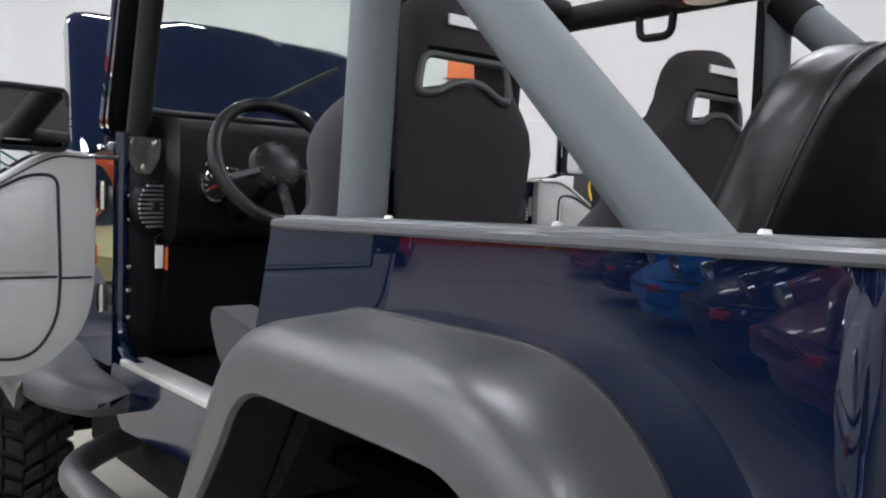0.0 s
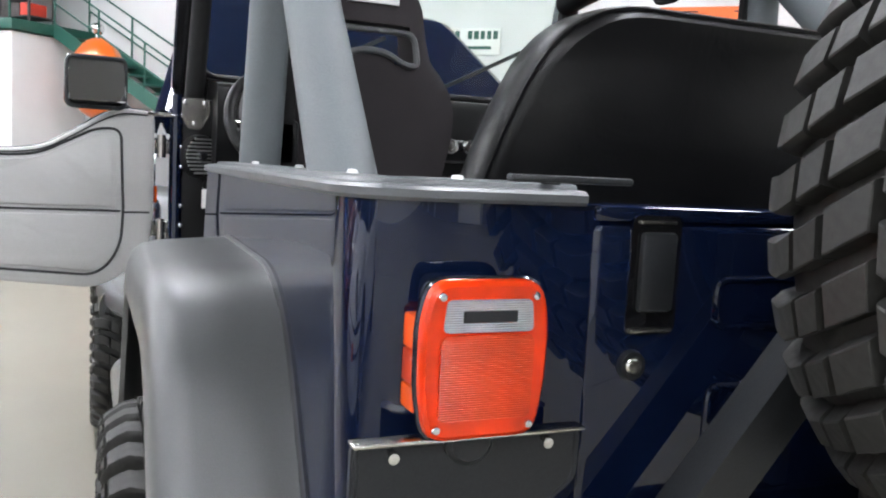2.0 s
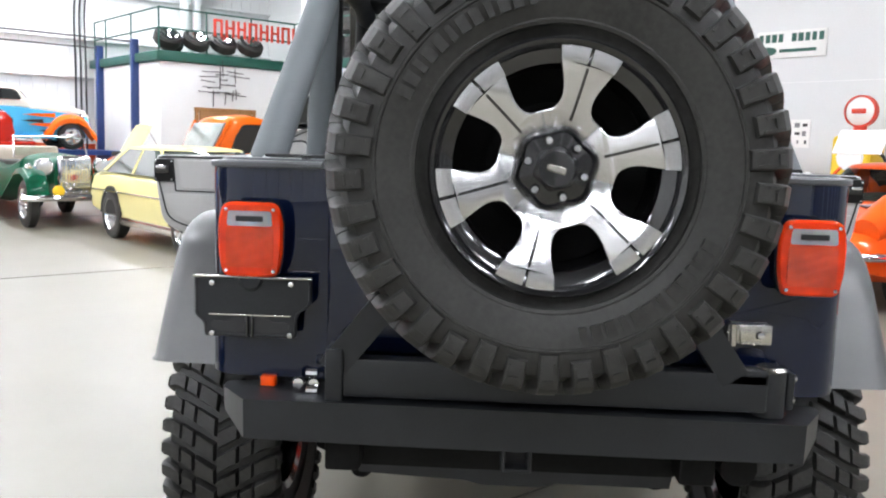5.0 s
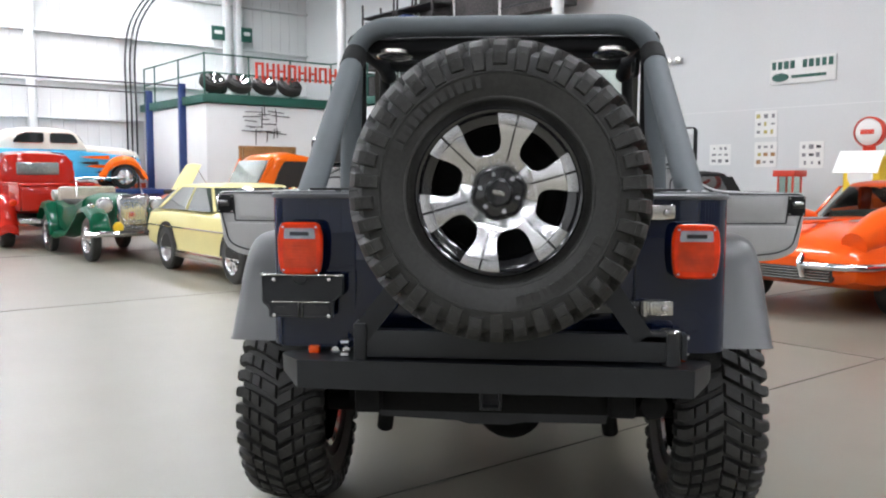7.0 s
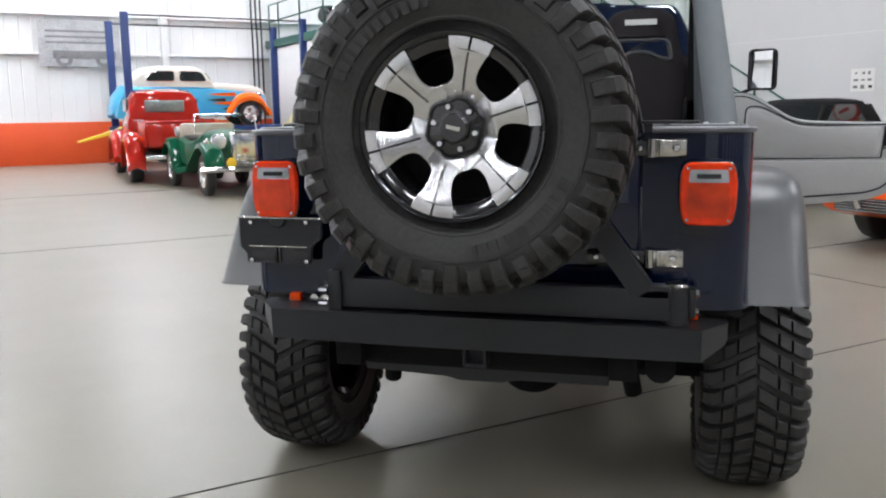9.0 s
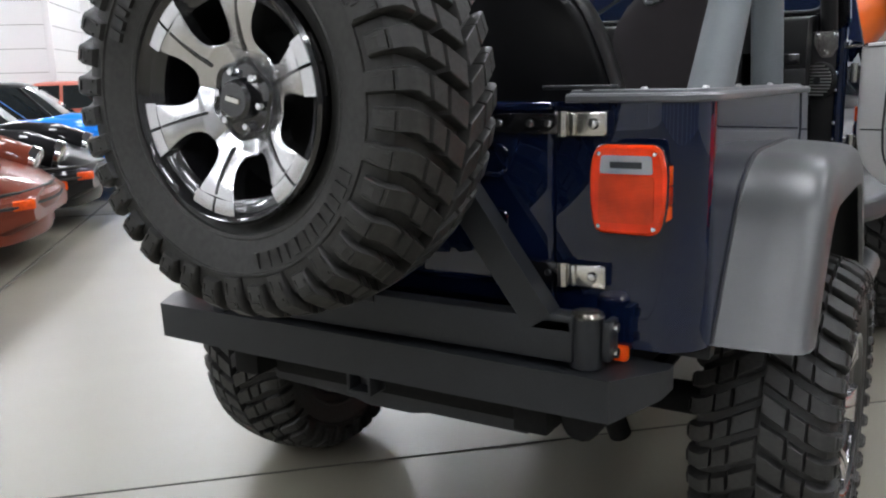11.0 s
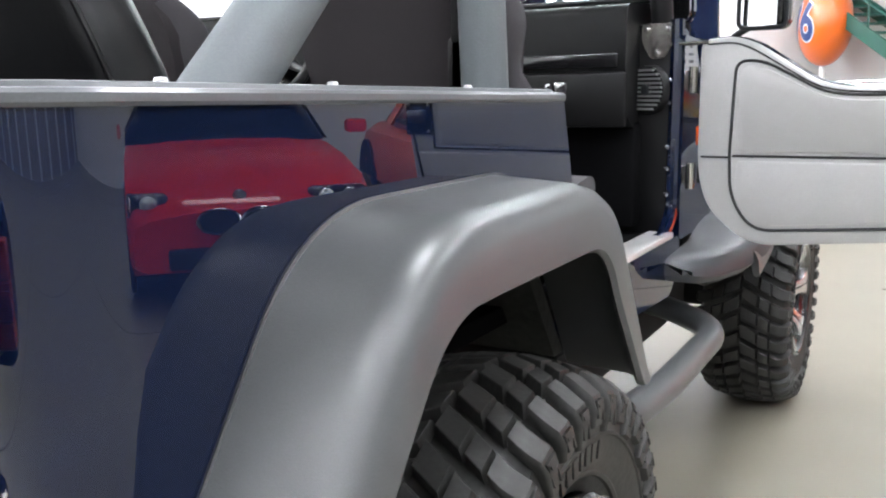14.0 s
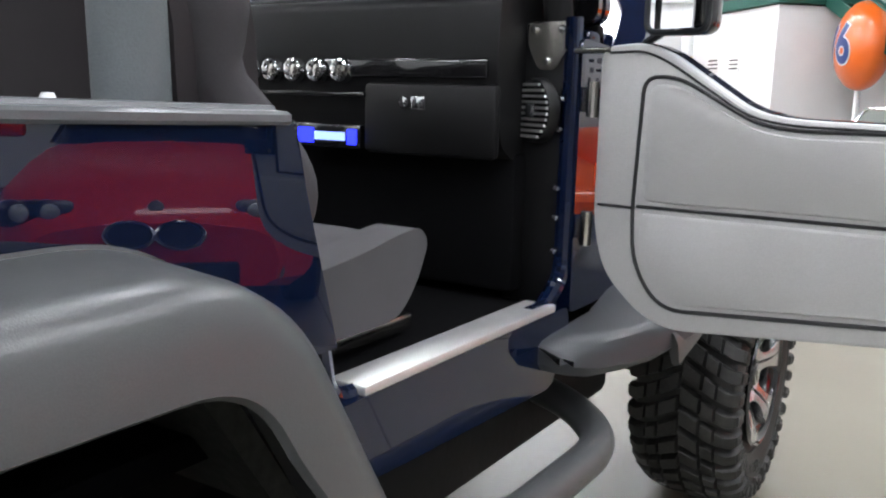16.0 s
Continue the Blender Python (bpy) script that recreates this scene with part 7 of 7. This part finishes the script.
def green_roadster(u, v, yaw):
    t = thing("vintage_roadster", "green vintage open roadster with swept wings and chrome grille", "car", pose_hall(u, v, yaw))
    part("bonnet", hull([(0.2, 0.42, 0.42, 0.98, 0.75), (0.7, 0.34, 0.42, 0.97, 0.75), (1.2, 0.26, 0.42, 0.96, 0.75)], 0.04), P_GREEN, t)
    part("tub", hull([(-1.55, 0.45, 0.5, 0.82, 0.7), (-1.2, 0.56, 0.4, 0.9, 0.7), (-0.5, 0.58, 0.36, 0.82, 0.7), (-0.1, 0.56, 0.36, 0.84, 0.7), (0.2, 0.46, 0.36, 0.97, 0.7)], 0.0), P_GREEN, t)
    part("cockpit", box((-0.5, 0, 0.84), (1.1, 0.9, 0.1), 0.04), INTERIOR, t)
    g = part("radiator_shell", box((1.23, 0, 0.72), (0.1, 0.46, 0.56), 0.05, 3), CHROME, t)
    for k in range(11):
        part("grille_slat", box((1.285, -0.18 + 0.036 * k, 0.7), (0.02, 0.014, 0.46), 0.004, 1), CHROME, g)
    part("front_bumper", tube(bmesh.new(), spline([(1.42, -0.75, 0.42), (1.55, -0.4, 0.43), (1.58, 0, 0.43), (1.55, 0.4, 0.43), (1.42, 0.75, 0.42)], 5), 0.045, 10), CHROME, t)
    part("screen_frame", tube(bmesh.new(), [(0.18, -0.52, 0.95), (0.1, -0.5, 1.25), (0.1, 0.5, 1.25), (0.18, 0.52, 0.95)], 0.014, 8), CHROME, t)
    sc = bmesh.new()
    sc.faces.new([sc.verts.new(p) for p in ((0.18, -0.5, 0.97), (0.1, -0.49, 1.24), (0.1, 0.49, 1.24), (0.18, 0.5, 0.97))])
    part("screen", sc, SCREEN, t)
    for s in (-1, 1):
        part("front_wing", loft(bmesh.new(), [[Vector((x, s * (0.55 + a * 0.15), z + b * 0.07)) for a, b in ((-1, -0.6), (-0.8, 0.5), (0, 1), (0.8, 0.5), (1, -0.6), (0, -0.2))] for x, z in ((1.5, 0.5), (1.42, 0.68), (1.15, 0.79), (0.85, 0.76), (0.5, 0.58), (0.1, 0.38), (-0.5, 0.3), (-0.75, 0.32))]), P_GREEN, t)
        part("rear_wing", loft(bmesh.new(), [[Vector((x, s * (0.58 + a * 0.15), z + b * 0.07)) for a, b in ((-1, -0.6), (-0.8, 0.5), (0, 1), (0.8, 0.5), (1, -0.6), (0, -0.2))] for x, z in ((-0.72, 0.34), (-0.85, 0.6), (-1.05, 0.78), (-1.3, 0.8), (-1.52, 0.66), (-1.62, 0.48))]), P_GREEN, t)
        round_lamp(t, 1.22, s * 0.4, 0.84, 0.11)
        part("lamp_shell", lathe(bmesh.new(), [(0.11, 0), (0.09, -0.1), (0.03, -0.2), (0, -0.21)], 20, pose(1.21, s * 0.4, 0.84, 0, 90, 0)), CHROME, t)
        road_wheel(t, 1.1, s * 0.58, 0.33, 0.14, CHROME, 8)
        road_wheel(t, -1.15, s * 0.6, 0.33, 0.14, CHROME, 8)
        part("side_lamp", lathe(bmesh.new(), [(0, 0.04), (0.04, 0.03), (0.05, 0)], 14, pose(1.2, s * 0.6, 0.84, 0, 90, 0)), CHROME, t)
    part("fog_lamp", lathe(bmesh.new(), [(0, 0.03), (0.07, 0.02), (0.08, 0), (0.04, -0.08)], 18, pose(1.5, -0.3, 0.52, 0, 90, 0)), YELLOWPAINT, t)
    part("seat_back", box((-1.1, 0, 0.95), (0.14, 0.95, 0.3), 0.05), surface("tan_leather", (0.5, 0.42, 0.34), 0.5), t)
    part("hood_bag", tube(bmesh.new(), [(-1.35, -0.5, 0.95), (-1.38, 0, 0.98), (-1.35, 0.5, 0.95)], 0.09, 10), surface("canvas", (0.5, 0.48, 0.44), 0.8), t)


green_roadster(2.72, 12.85, -90)


def cream_coupe(u, v, yaw):
    t = thing("coupe", "pale yellow classic coupe with chrome trim", "car", pose_hall(u, v, yaw))
    part("body", hull([(-2.0, 0.6, 0.4, 0.76, 0.6), (-1.9, 0.74, 0.3, 0.84, 0.62), (-1.2, 0.78, 0.22, 0.88, 0.66), (0, 0.78, 0.2, 0.86, 0.66), (1.0, 0.78, 0.2, 0.84, 0.66), (1.7, 0.74, 0.26, 0.76, 0.62), (1.95, 0.62, 0.34, 0.66, 0.6)]), P_CREAM, t)
    glasshouse(t, P_CREAM, (-1.85, 0.5), (-1.0, 0.02), 0.85, 1.18, 0.7, 0.56, DIMGLASS, pillars=((-1.45, -0.9, 0.1), (-0.5, -0.45, 0.04), (0.41, 0.02, 0.04)))
    for s in (-1, 1):
        part("chrome_strip", box((0, s * 0.785, 0.6), (3.5, 0.012, 0.02), 0.003), CHROME, t)
        part("sill", box((0, s * 0.76, 0.25), (2.0, 0.03, 0.1), 0.01), STEEL, t)
        round_lamp(t, 1.86, s * 0.55, 0.62, 0.09)
        for x in (-1.07, 1.07):
            arch(t, x, s * 0.775, 0.31)
            road_wheel(t, x, s * 0.7, 0.31, 0.17, CHROME, 8)
        part("tail_lamp", box((-2.0, s * 0.55, 0.66), (0.04, 0.16, 0.12), 0.015), REDLENS, t)
    part("rear_bumper", tube(bmesh.new(), spline([(-1.85, -0.78, 0.48), (-2.05, -0.6, 0.48), (-2.1, 0, 0.48), (-2.05, 0.6, 0.48), (-1.85, 0.78, 0.48)], 5), 0.045, 10), CHROME, t)
    part("front_bumper", tube(bmesh.new(), spline([(1.8, -0.78, 0.45), (2.0, -0.6, 0.45), (2.06, 0, 0.45), (2.0, 0.6, 0.45), (1.8, 0.78, 0.45)], 5), 0.045, 10), CHROME, t)


cream_coupe(3.42, 8.95, -90)


def fender(parent, x, y, r, mat, w=0.16, back=0.55, front=0.5):
    rows = []
    for k in range(11):
        a = radians(184 - 186 * k / 10)
        rr = r + 0.1 + (0.1 if k in (0, 10) else 0)
        cx, cz = x + rr * math.cos(a) * (back if math.cos(a) < 0 else front) / 0.5, r + rr * math.sin(a)
        rows.append([Vector((cx, y + p * w, cz + q * 0.12)) for p, q in ((-1, -0.8), (-1, 0.1), (-0.6, 0.8), (0, 1.0), (0.6, 0.8), (1, 0.1), (1, -0.8), (0, -0.2))])
    part("fender", loft(bmesh.new(), rows), mat, parent)


def pickup(u, v, yaw, mat, label):
    t = thing("pickup_truck", label, "truck", pose_hall(u, v, yaw))
    part("cab", hull([(-0.35, 0.62, 0.55, 1.2, 0.8), (-0.3, 0.72, 0.5, 1.3, 0.8), (0.3, 0.76, 0.45, 1.3, 0.8), (1.0, 0.7, 0.45, 1.2, 0.8)], 0.0), mat, t)
    part("cab_top", hull([(-0.36, 0.58, 1.1, 1.52, 0.5), (-0.3, 0.68, 1.1, 1.68, 0.45), (0.1, 0.7, 1.1, 1.74, 0.45), (0.5, 0.66, 1.1, 1.69, 0.45), (0.85, 0.58, 1.1, 1.35, 0.5), (0.98, 0.56, 1.1, 1.2, 0.5)], 0.03), mat, t)
    part("rear_window", box((-0.36, 0, 1.42), (0.06, 0.76, 0.24), 0.04, 3), PALEGLASS, t)
    part("windscreen", box((0.72, 0, 1.46), (0.05, 1.0, 0.3), 0.03, 2, pose(0.72, 0, 1.46, 0, -38, 0) @ pose(-0.72, 0, -1.46)), DARKGLASS, t)
    for s in (-1, 1):
        part("side_window", box((0.22, s * 0.685, 1.45), (0.6, 0.03, 0.25), 0.05, 3), DARKGLASS, t)
        fender(t, -1.35, s * 0.78, 0.37, mat)
        fender(t, 1.55, s * 0.74, 0.37, mat, 0.17, 0.62, 0.5)
        road_wheel(t, -1.35, s * 0.74, 0.37, 0.24, CHROME)
        road_wheel(t, 1.55, s * 0.72, 0.37, 0.2, CHROME)
        part("running_board", box((0.1, s * 0.76, 0.42), (1.9, 0.22, 0.05), 0.02), mat, t)
        part("bed_side", box((-1.25, s * 0.6, 0.9), (1.7, 0.06, 0.46), 0.02), mat, t)
        part("bed_rail", rod(bmesh.new(), (-2.1, s * 0.6, 1.14), (-0.42, s * 0.6, 1.14), 0.035, 10), mat, t)
        part("tail_lamp", lathe(bmesh.new(), [(0, 0.03), (0.05, 0.02), (0.06, 0)], 14, pose(-2.13, s * 0.72, 0.82, 0, -90, 0)), REDLENS, t)
        round_lamp(t, 1.95, s * 0.6, 0.85, 0.1)
    part("tailgate", box((-2.1, 0, 0.9), (0.05, 1.16, 0.46), 0.02), mat, t)
    part("tailgate_rail", rod(bmesh.new(), (-2.12, -0.6, 1.12), (-2.12, 0.6, 1.12), 0.03, 10), mat, t)
    part("bed_floor", box((-1.25, 0, 0.7), (1.7, 1.2, 0.06)), INTERIOR, t)
    part("rear_bumper", box((-2.2, 0, 0.5), (0.06, 1.3, 0.1), 0.02), CHROME, t)
    part("chassis", box((-0.2, 0, 0.48), (4.0, 0.8, 0.16), 0.02), INTERIOR, t)
    part("bonnet", hull([(0.9, 0.5, 0.6, 1.2, 0.7), (1.5, 0.42, 0.6, 1.14, 0.7), (2.0, 0.26, 0.55, 1.02, 0.7)], 0.03), mat, t)
    part("grille", box((2.02, 0, 0.8), (0.06, 0.5, 0.44), 0.04), CHROME, t)
    return t


pickup(2.48, 16.6, 87, P_RED, "glossy red vintage pickup truck seen from its tailgate")


def orange_coupe(u, v, yaw):
    """Rounded old coupe, its bonnet standing up and its open cabin side shaded by a dark panel."""
    t = thing("vintage_coupe", "orange vintage coupe with a raised yellow-lined bonnet and open cabin", "car", pose_hall(u, v, yaw))
    part("body", hull([(-2.2, 0.5, 0.5, 0.8, 0.6), (-2.0, 0.7, 0.4, 0.98, 0.6), (-1.2, 0.8, 0.35, 1.08, 0.65), (0.2, 0.8, 0.35, 1.06, 0.7), (1.0, 0.74, 0.38, 1.02, 0.65), (1.6, 0.66, 0.42, 0.96, 0.6), (1.9, 0.52, 0.48, 0.84, 0.55), (1.98, 0.36, 0.54, 0.74, 0.5)], 0.03), P_ORANGE, t)
    part("cab_top", hull([(-1.75, 0.42, 0.98, 1.1, 0.5), (-1.4, 0.54, 0.98, 1.42, 0.55), (-1.0, 0.6, 0.98, 1.64, 0.6), (-0.5, 0.61, 0.98, 1.72, 0.62), (-0.1, 0.6, 0.98, 1.67, 0.62), (0.02, 0.58, 0.98, 1.58, 0.62), (0.3, 0.55, 0.98, 1.1, 0.6)], 0.03), P_ORANGE, t)
    part("windscreen", loft(bmesh.new(), [[Vector((x, y, z)) for y in (-w, -w * 0.5, 0, w * 0.5, w)] + [Vector((x - 0.03, w, z)), Vector((x - 0.03, -w, z))] for x, w, z in ((0.33, 0.5, 1.12), (0.2, 0.52, 1.35), (0.06, 0.5, 1.58))]), PALEGLASS, t, "pale green sloping windscreen")
    for s in (-1, 1):
        # dark panel on the closed cab side, coloured as the shade within
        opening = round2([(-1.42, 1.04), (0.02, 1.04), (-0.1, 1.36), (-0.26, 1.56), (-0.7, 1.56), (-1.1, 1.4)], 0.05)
        part("cabin_shade", prism(bmesh.new(), opening, 0.56, 0.624, lambda a, b, h: Vector((a, s * h, b))), INTERIOR, t, "dark panel standing for shade in the open cabin side")
        part("windscreen_post", rod(bmesh.new(), (0.3, s * 0.555, 1.06), (0.0, s * 0.57, 1.62), 0.028, 10), P_ORANGE, t)
        fender(t, 1.35, s * 0.72, 0.34, P_ORANGE, 0.17, 0.7, 0.5)
        fender(t, -1.4, s * 0.76, 0.34, P_ORANGE, 0.15, 0.6, 0.6)
        road_wheel(t, 1.35, s * 0.7, 0.34, 0.2, CHROME)
        road_wheel(t, -1.4, s * 0.7, 0.34, 0.22, CHROME)
        round_lamp(t, 1.88, s * 0.55, 0.8, 0.1)
        part("over_rider", tube(bmesh.new(), [(2.08, s * 0.35, 0.62), (2.12, s * 0.35, 0.5), (2.06, s * 0.35, 0.38)], 0.03, 10), CHROME, t)
    part("front_bumper", tube(bmesh.new(), spline([(1.9, -0.8, 0.5), (2.05, -0.5, 0.5), (2.1, 0, 0.5), (2.05, 0.5, 0.5), (1.9, 0.8, 0.5)], 5), 0.045, 10), CHROME, t)
    part("engine_bay", box((1.3, 0, 1.0), (0.8, 0.8, 0.08), 0.03), INTERIOR, t)
    lid = hull([(0.0, 0.3, -0.03, 0.0, 0.5), (0.3, 0.32, -0.03, 0.0, 0.5), (0.58, 0.28, -0.03, 0.0, 0.5)], 0.02)
    bmesh.ops.transform(lid, matrix=pose(1.62, 0, 1.0, 0, -58, 180), verts=lid.verts)
    part("raised_bonnet", lid, P_CREAM, t, "raised bonnet with a pale yellow face")
    part("bonnet_prop", rod(bmesh.new(), (1.1, 0.24, 1.02), (1.36, 0.24, 1.42), 0.008, 8), STEEL, t)


orange_coupe(5.7, 13.5, 186)


def hot_rod(u, v, yaw, z):
    t = thing("hot_rod", "white and sky blue flamed hot rod raised on a lift", "car", pose_hall(u, v, yaw, z))
    part("lower_body", hull([(-2.14, 0.4, 0.3, 0.5, 0.6), (-2.04, 0.58, 0.26, 0.76, 0.6), (-1.85, 0.66, 0.24, 0.98, 0.6), (-1.2, 0.7, 0.24, 1.0, 0.75), (-0.2, 0.7, 0.24, 0.98, 0.8), (0.5, 0.62, 0.25, 0.94, 0.8), (1.2, 0.4, 0.28, 0.88, 0.8), (1.66, 0.26, 0.3, 0.8, 0.7), (1.74, 0.16, 0.36, 0.7, 0.6)]), P_SKY, t, "sky blue lower body")
    part("cabin", hull([(-1.8, 0.4, 0.92, 1.0, 0.6), (-1.62, 0.54, 0.92, 1.2, 0.7), (-1.38, 0.6, 0.92, 1.39, 0.76), (-1.0, 0.635, 0.92, 1.45, 0.8), (-0.3, 0.635, 0.92, 1.455, 0.8), (-0.06, 0.62, 0.92, 1.42, 0.8), (0.08, 0.6, 0.92, 1.34, 0.8), (0.28, 0.57, 0.92, 1.07, 0.7)], 0.035), P_WHITE, t, "tall rounded ivory cabin")
    part("bonnet", hull([(0.28, 0.59, 0.86, 1.06, 0.4), (0.8, 0.48, 0.84, 1.03, 0.4), (1.35, 0.32, 0.8, 0.99, 0.4), (1.62, 0.24, 0.76, 0.92, 0.4), (1.72, 0.14, 0.72, 0.82, 0.4)], 0.03), P_WHITE, t, "ivory bonnet tapering to the nose")
    part("windscreen", box((0.24, 0, 1.22), (0.03, 0.9, 0.22), 0.03, 2, pose(0.182, 0, 1.22, 0, -36, 0) @ pose(-0.24, 0, -1.22)), DARKGLASS, t)
    for s in (-1, 1):
        for line in ([(-1.36, 1.1), (-0.68, 1.1), (-0.68, 1.335), (-1.1, 1.335), (-1.28, 1.25)], [(-0.55, 1.1), (0.1, 1.1), (-0.01, 1.3), (-0.12, 1.335), (-0.55, 1.335)]):
            w = part("side_window", prism(bmesh.new(), round2(line, 0.06), 0.6, 0.64, lambda a, b, h: Vector((a, s * h, b))), DARKGLASS, t, "rounded dark side window")
            part("window_trim", tube(bmesh.new(), [Vector((a, s * 0.638, b)) for a, b in round2(line, 0.06)], 0.009, 6, closed=True), CHROME, w)
        part("belt_line", box((-0.8, s * 0.702, 0.97), (2.1, 0.012, 0.025), 0.004), P_WHITE, t)
        part("door_gap", box((-0.6, s * 0.703, 0.65), (0.012, 0.006, 0.6)), INTERIOR, t)
        fender(t, 1.17, s * 0.6, 0.31, P_ORANGE, 0.17, 0.6, 0.52)
        skirt = round2([(-2.12, 0.2), (-0.75, 0.22), (-0.85, 0.55), (-1.15, 0.84), (-1.6, 0.92), (-1.98, 0.72)], 0.14)
        part("rear_fender", bevel_all(prism(bmesh.new(), skirt, 0.5, 0.8, lambda a, b, h: Vector((a, s * h, b))), 0.08, 4, 40), P_SKY, t, "sky blue skirted rear fender")
        part("running_board", box((-0.1, s * 0.7, 0.27), (1.7, 0.2, 0.06), 0.02), P_SKY, t)
        for x, z0, l, hh, mat in ((0.45, 0.78, 0.75, 0.1, P_ORANGE), (0.3, 0.64, 0.5, 0.09, INTERIOR), (0.5, 0.56, 0.6, 0.1, P_ORANGE), (0.62, 0.42, 0.36, 0.09, INTERIOR)):
            tongue = [(x - l / 2, z0), (x - l * 0.1, z0 + hh * 0.3), (x + l / 2, z0 + hh * 0.5), (x + l / 2, z0 - hh * 0.5), (x, z0 - hh * 0.35)]
            part("flame", prism(bmesh.new(), tongue, 0.0, 0.012, lambda a, b, h: Vector((a, s * (0.705 - 0.16 * max(0.0, a - 0.05) + h), b))), mat, t, "painted flame tongue")
        road_wheel(t, 1.17, s * 0.6, 0.31, 0.18, CHROME, 5)
        road_wheel(t, -1.45, s * 0.6, 0.31, 0.16, CHROME)
        round_lamp(t, 1.5, s * 0.42, 0.74, 0.09)
    part("grille", box((1.73, 0, 0.55), (0.06, 0.3, 0.46), 0.05), CHROME, t)


hot_rod(4.2, 20.8, 0, 0.95)


def dark_convertible(u, v, yaw, mat, roofed, label):
    t = thing("convertible", label, "car", pose_hall(u, v, yaw), "convertibles by the wall")
    part("body", hull([(-2.0, 0.6, 0.4, 0.76, 0.6), (-1.8, 0.76, 0.28, 0.86, 0.62), (-0.8, 0.8, 0.2, 0.88, 0.66), (0.4, 0.8, 0.2, 0.86, 0.66), (1.4, 0.78, 0.22, 0.8, 0.64), (1.9, 0.66, 0.32, 0.66, 0.6)]), mat, t)
    if roofed:
        glasshouse(t, PADBLACK, (-1.1, 0.6), (-0.7, 0.1), 0.86, 1.36, 0.7, 0.56, pillars=((-0.9, -0.6, 0.3), (0.5, 0.1, 0.06)))
    else:
        part("screen_frame", tube(bmesh.new(), rounded([(0.5, -0.66, 0.86), (0.22, -0.6, 1.22), (0.22, 0.6, 1.22), (0.5, 0.66, 0.86)], [0, 0.1, 0.1, 0], 5), 0.022, 10), CHROME, t)
        sc = bmesh.new()
        sc.faces.new([sc.verts.new(p) for p in ((0.49, -0.64, 0.88), (0.23, -0.58, 1.2), (0.23, 0.58, 1.2), (0.49, 0.64, 0.88))])
        part("screen", sc, SCREEN, t)
        part("cockpit", box((-0.35, 0, 0.87), (1.3, 1.1, 0.08), 0.03), INTERIOR, t)
        part("folded_hood", tube(bmesh.new(), [(-1.1, -0.6, 0.93), (-1.15, 0, 0.98), (-1.1, 0.6, 0.93)], 0.12, 12), PADBLACK, t)
        for s in (-1, 1):
            part("seat_back", box((-0.65, s * 0.32, 1.0), (0.14, 0.46, 0.36), 0.06, 3), VINYL, t)
    for s in (-1, 1):
        round_lamp(t, 1.8, s * 0.55, 0.66, 0.09)
        for x in (-1.15, 1.15):
            arch(t, x, s * 0.795, 0.31)
            road_wheel(t, x, s * 0.71, 0.31, 0.18, CHROME)
    part("front_bumper", tube(bmesh.new(), spline([(1.75, -0.78, 0.45), (1.95, -0.6, 0.45), (2.0, 0, 0.45), (1.95, 0.6, 0.45), (1.75, 0.78, 0.45)], 5), 0.045, 10), CHROME, t)


dark_convertible(8.7, 8.7, 180, P_BLACK, False, "black convertible with chrome screen frame and folded hood")
dark_convertible(8.9, 6.4, 180, P_BLACK, True, "black convertible with its soft top up")

# old petrol pump by the wall
pump = thing("petrol_pump", "old yellow petrol pump with a round globe", "petrol pump", HALL @ pose(11.2, 4.52, -0.0, 0, 0, 180))
part("body", box((0, 0, 0.85), (0.5, 0.55, 1.5), 0.06, 3), YELLOWPAINT, pump)
part("base", box((0, 0, 0.06), (0.6, 0.65, 0.12), 0.02), REDPAINT, pump)
part("dial", lathe(bmesh.new(), [(0, 0.02), (0.17, 0.02), (0.19, 0.0)], 28, pose(0.25, 0, 1.3, 0, 90, 0)), PAPER, pump)
part("red_panel", box((0.255, 0, 0.8), (0.02, 0.36, 0.4), 0.01), REDPAINT, pump)
part("neck", rod(bmesh.new(), (0, 0, 1.6), (0, 0, 1.75), 0.09, 16), REDPAINT, pump)
part("globe", lathe(bmesh.new(), [(0, 0.09), (0.14, 0.08), (0.2, 0.04), (0.21, 0.0), (0.2, -0.04), (0.14, -0.08), (0, -0.09)], 32, pose(0, 0, 1.95, 0, 90, 0)), PAPER, pump)
part("globe_ring", lathe(bmesh.new(), [(0.2, 0.06), (0.225, 0.05), (0.225, -0.05), (0.2, -0.06)], 32, pose(0, 0, 1.95, 0, 90, 0)), REDPAINT, pump)
part("globe_mark", box((0.088, 0, 1.95), (0.02, 0.2, 0.07), 0.01), REDPAINT, pump)
part("hose", tube(bmesh.new(), spline([(0.0, 0.28, 1.4), (0.05, 0.42, 1.2), (0.05, 0.4, 0.6), (0.02, 0.3, 0.9)], 6), 0.025, 8), SATIN, pump)
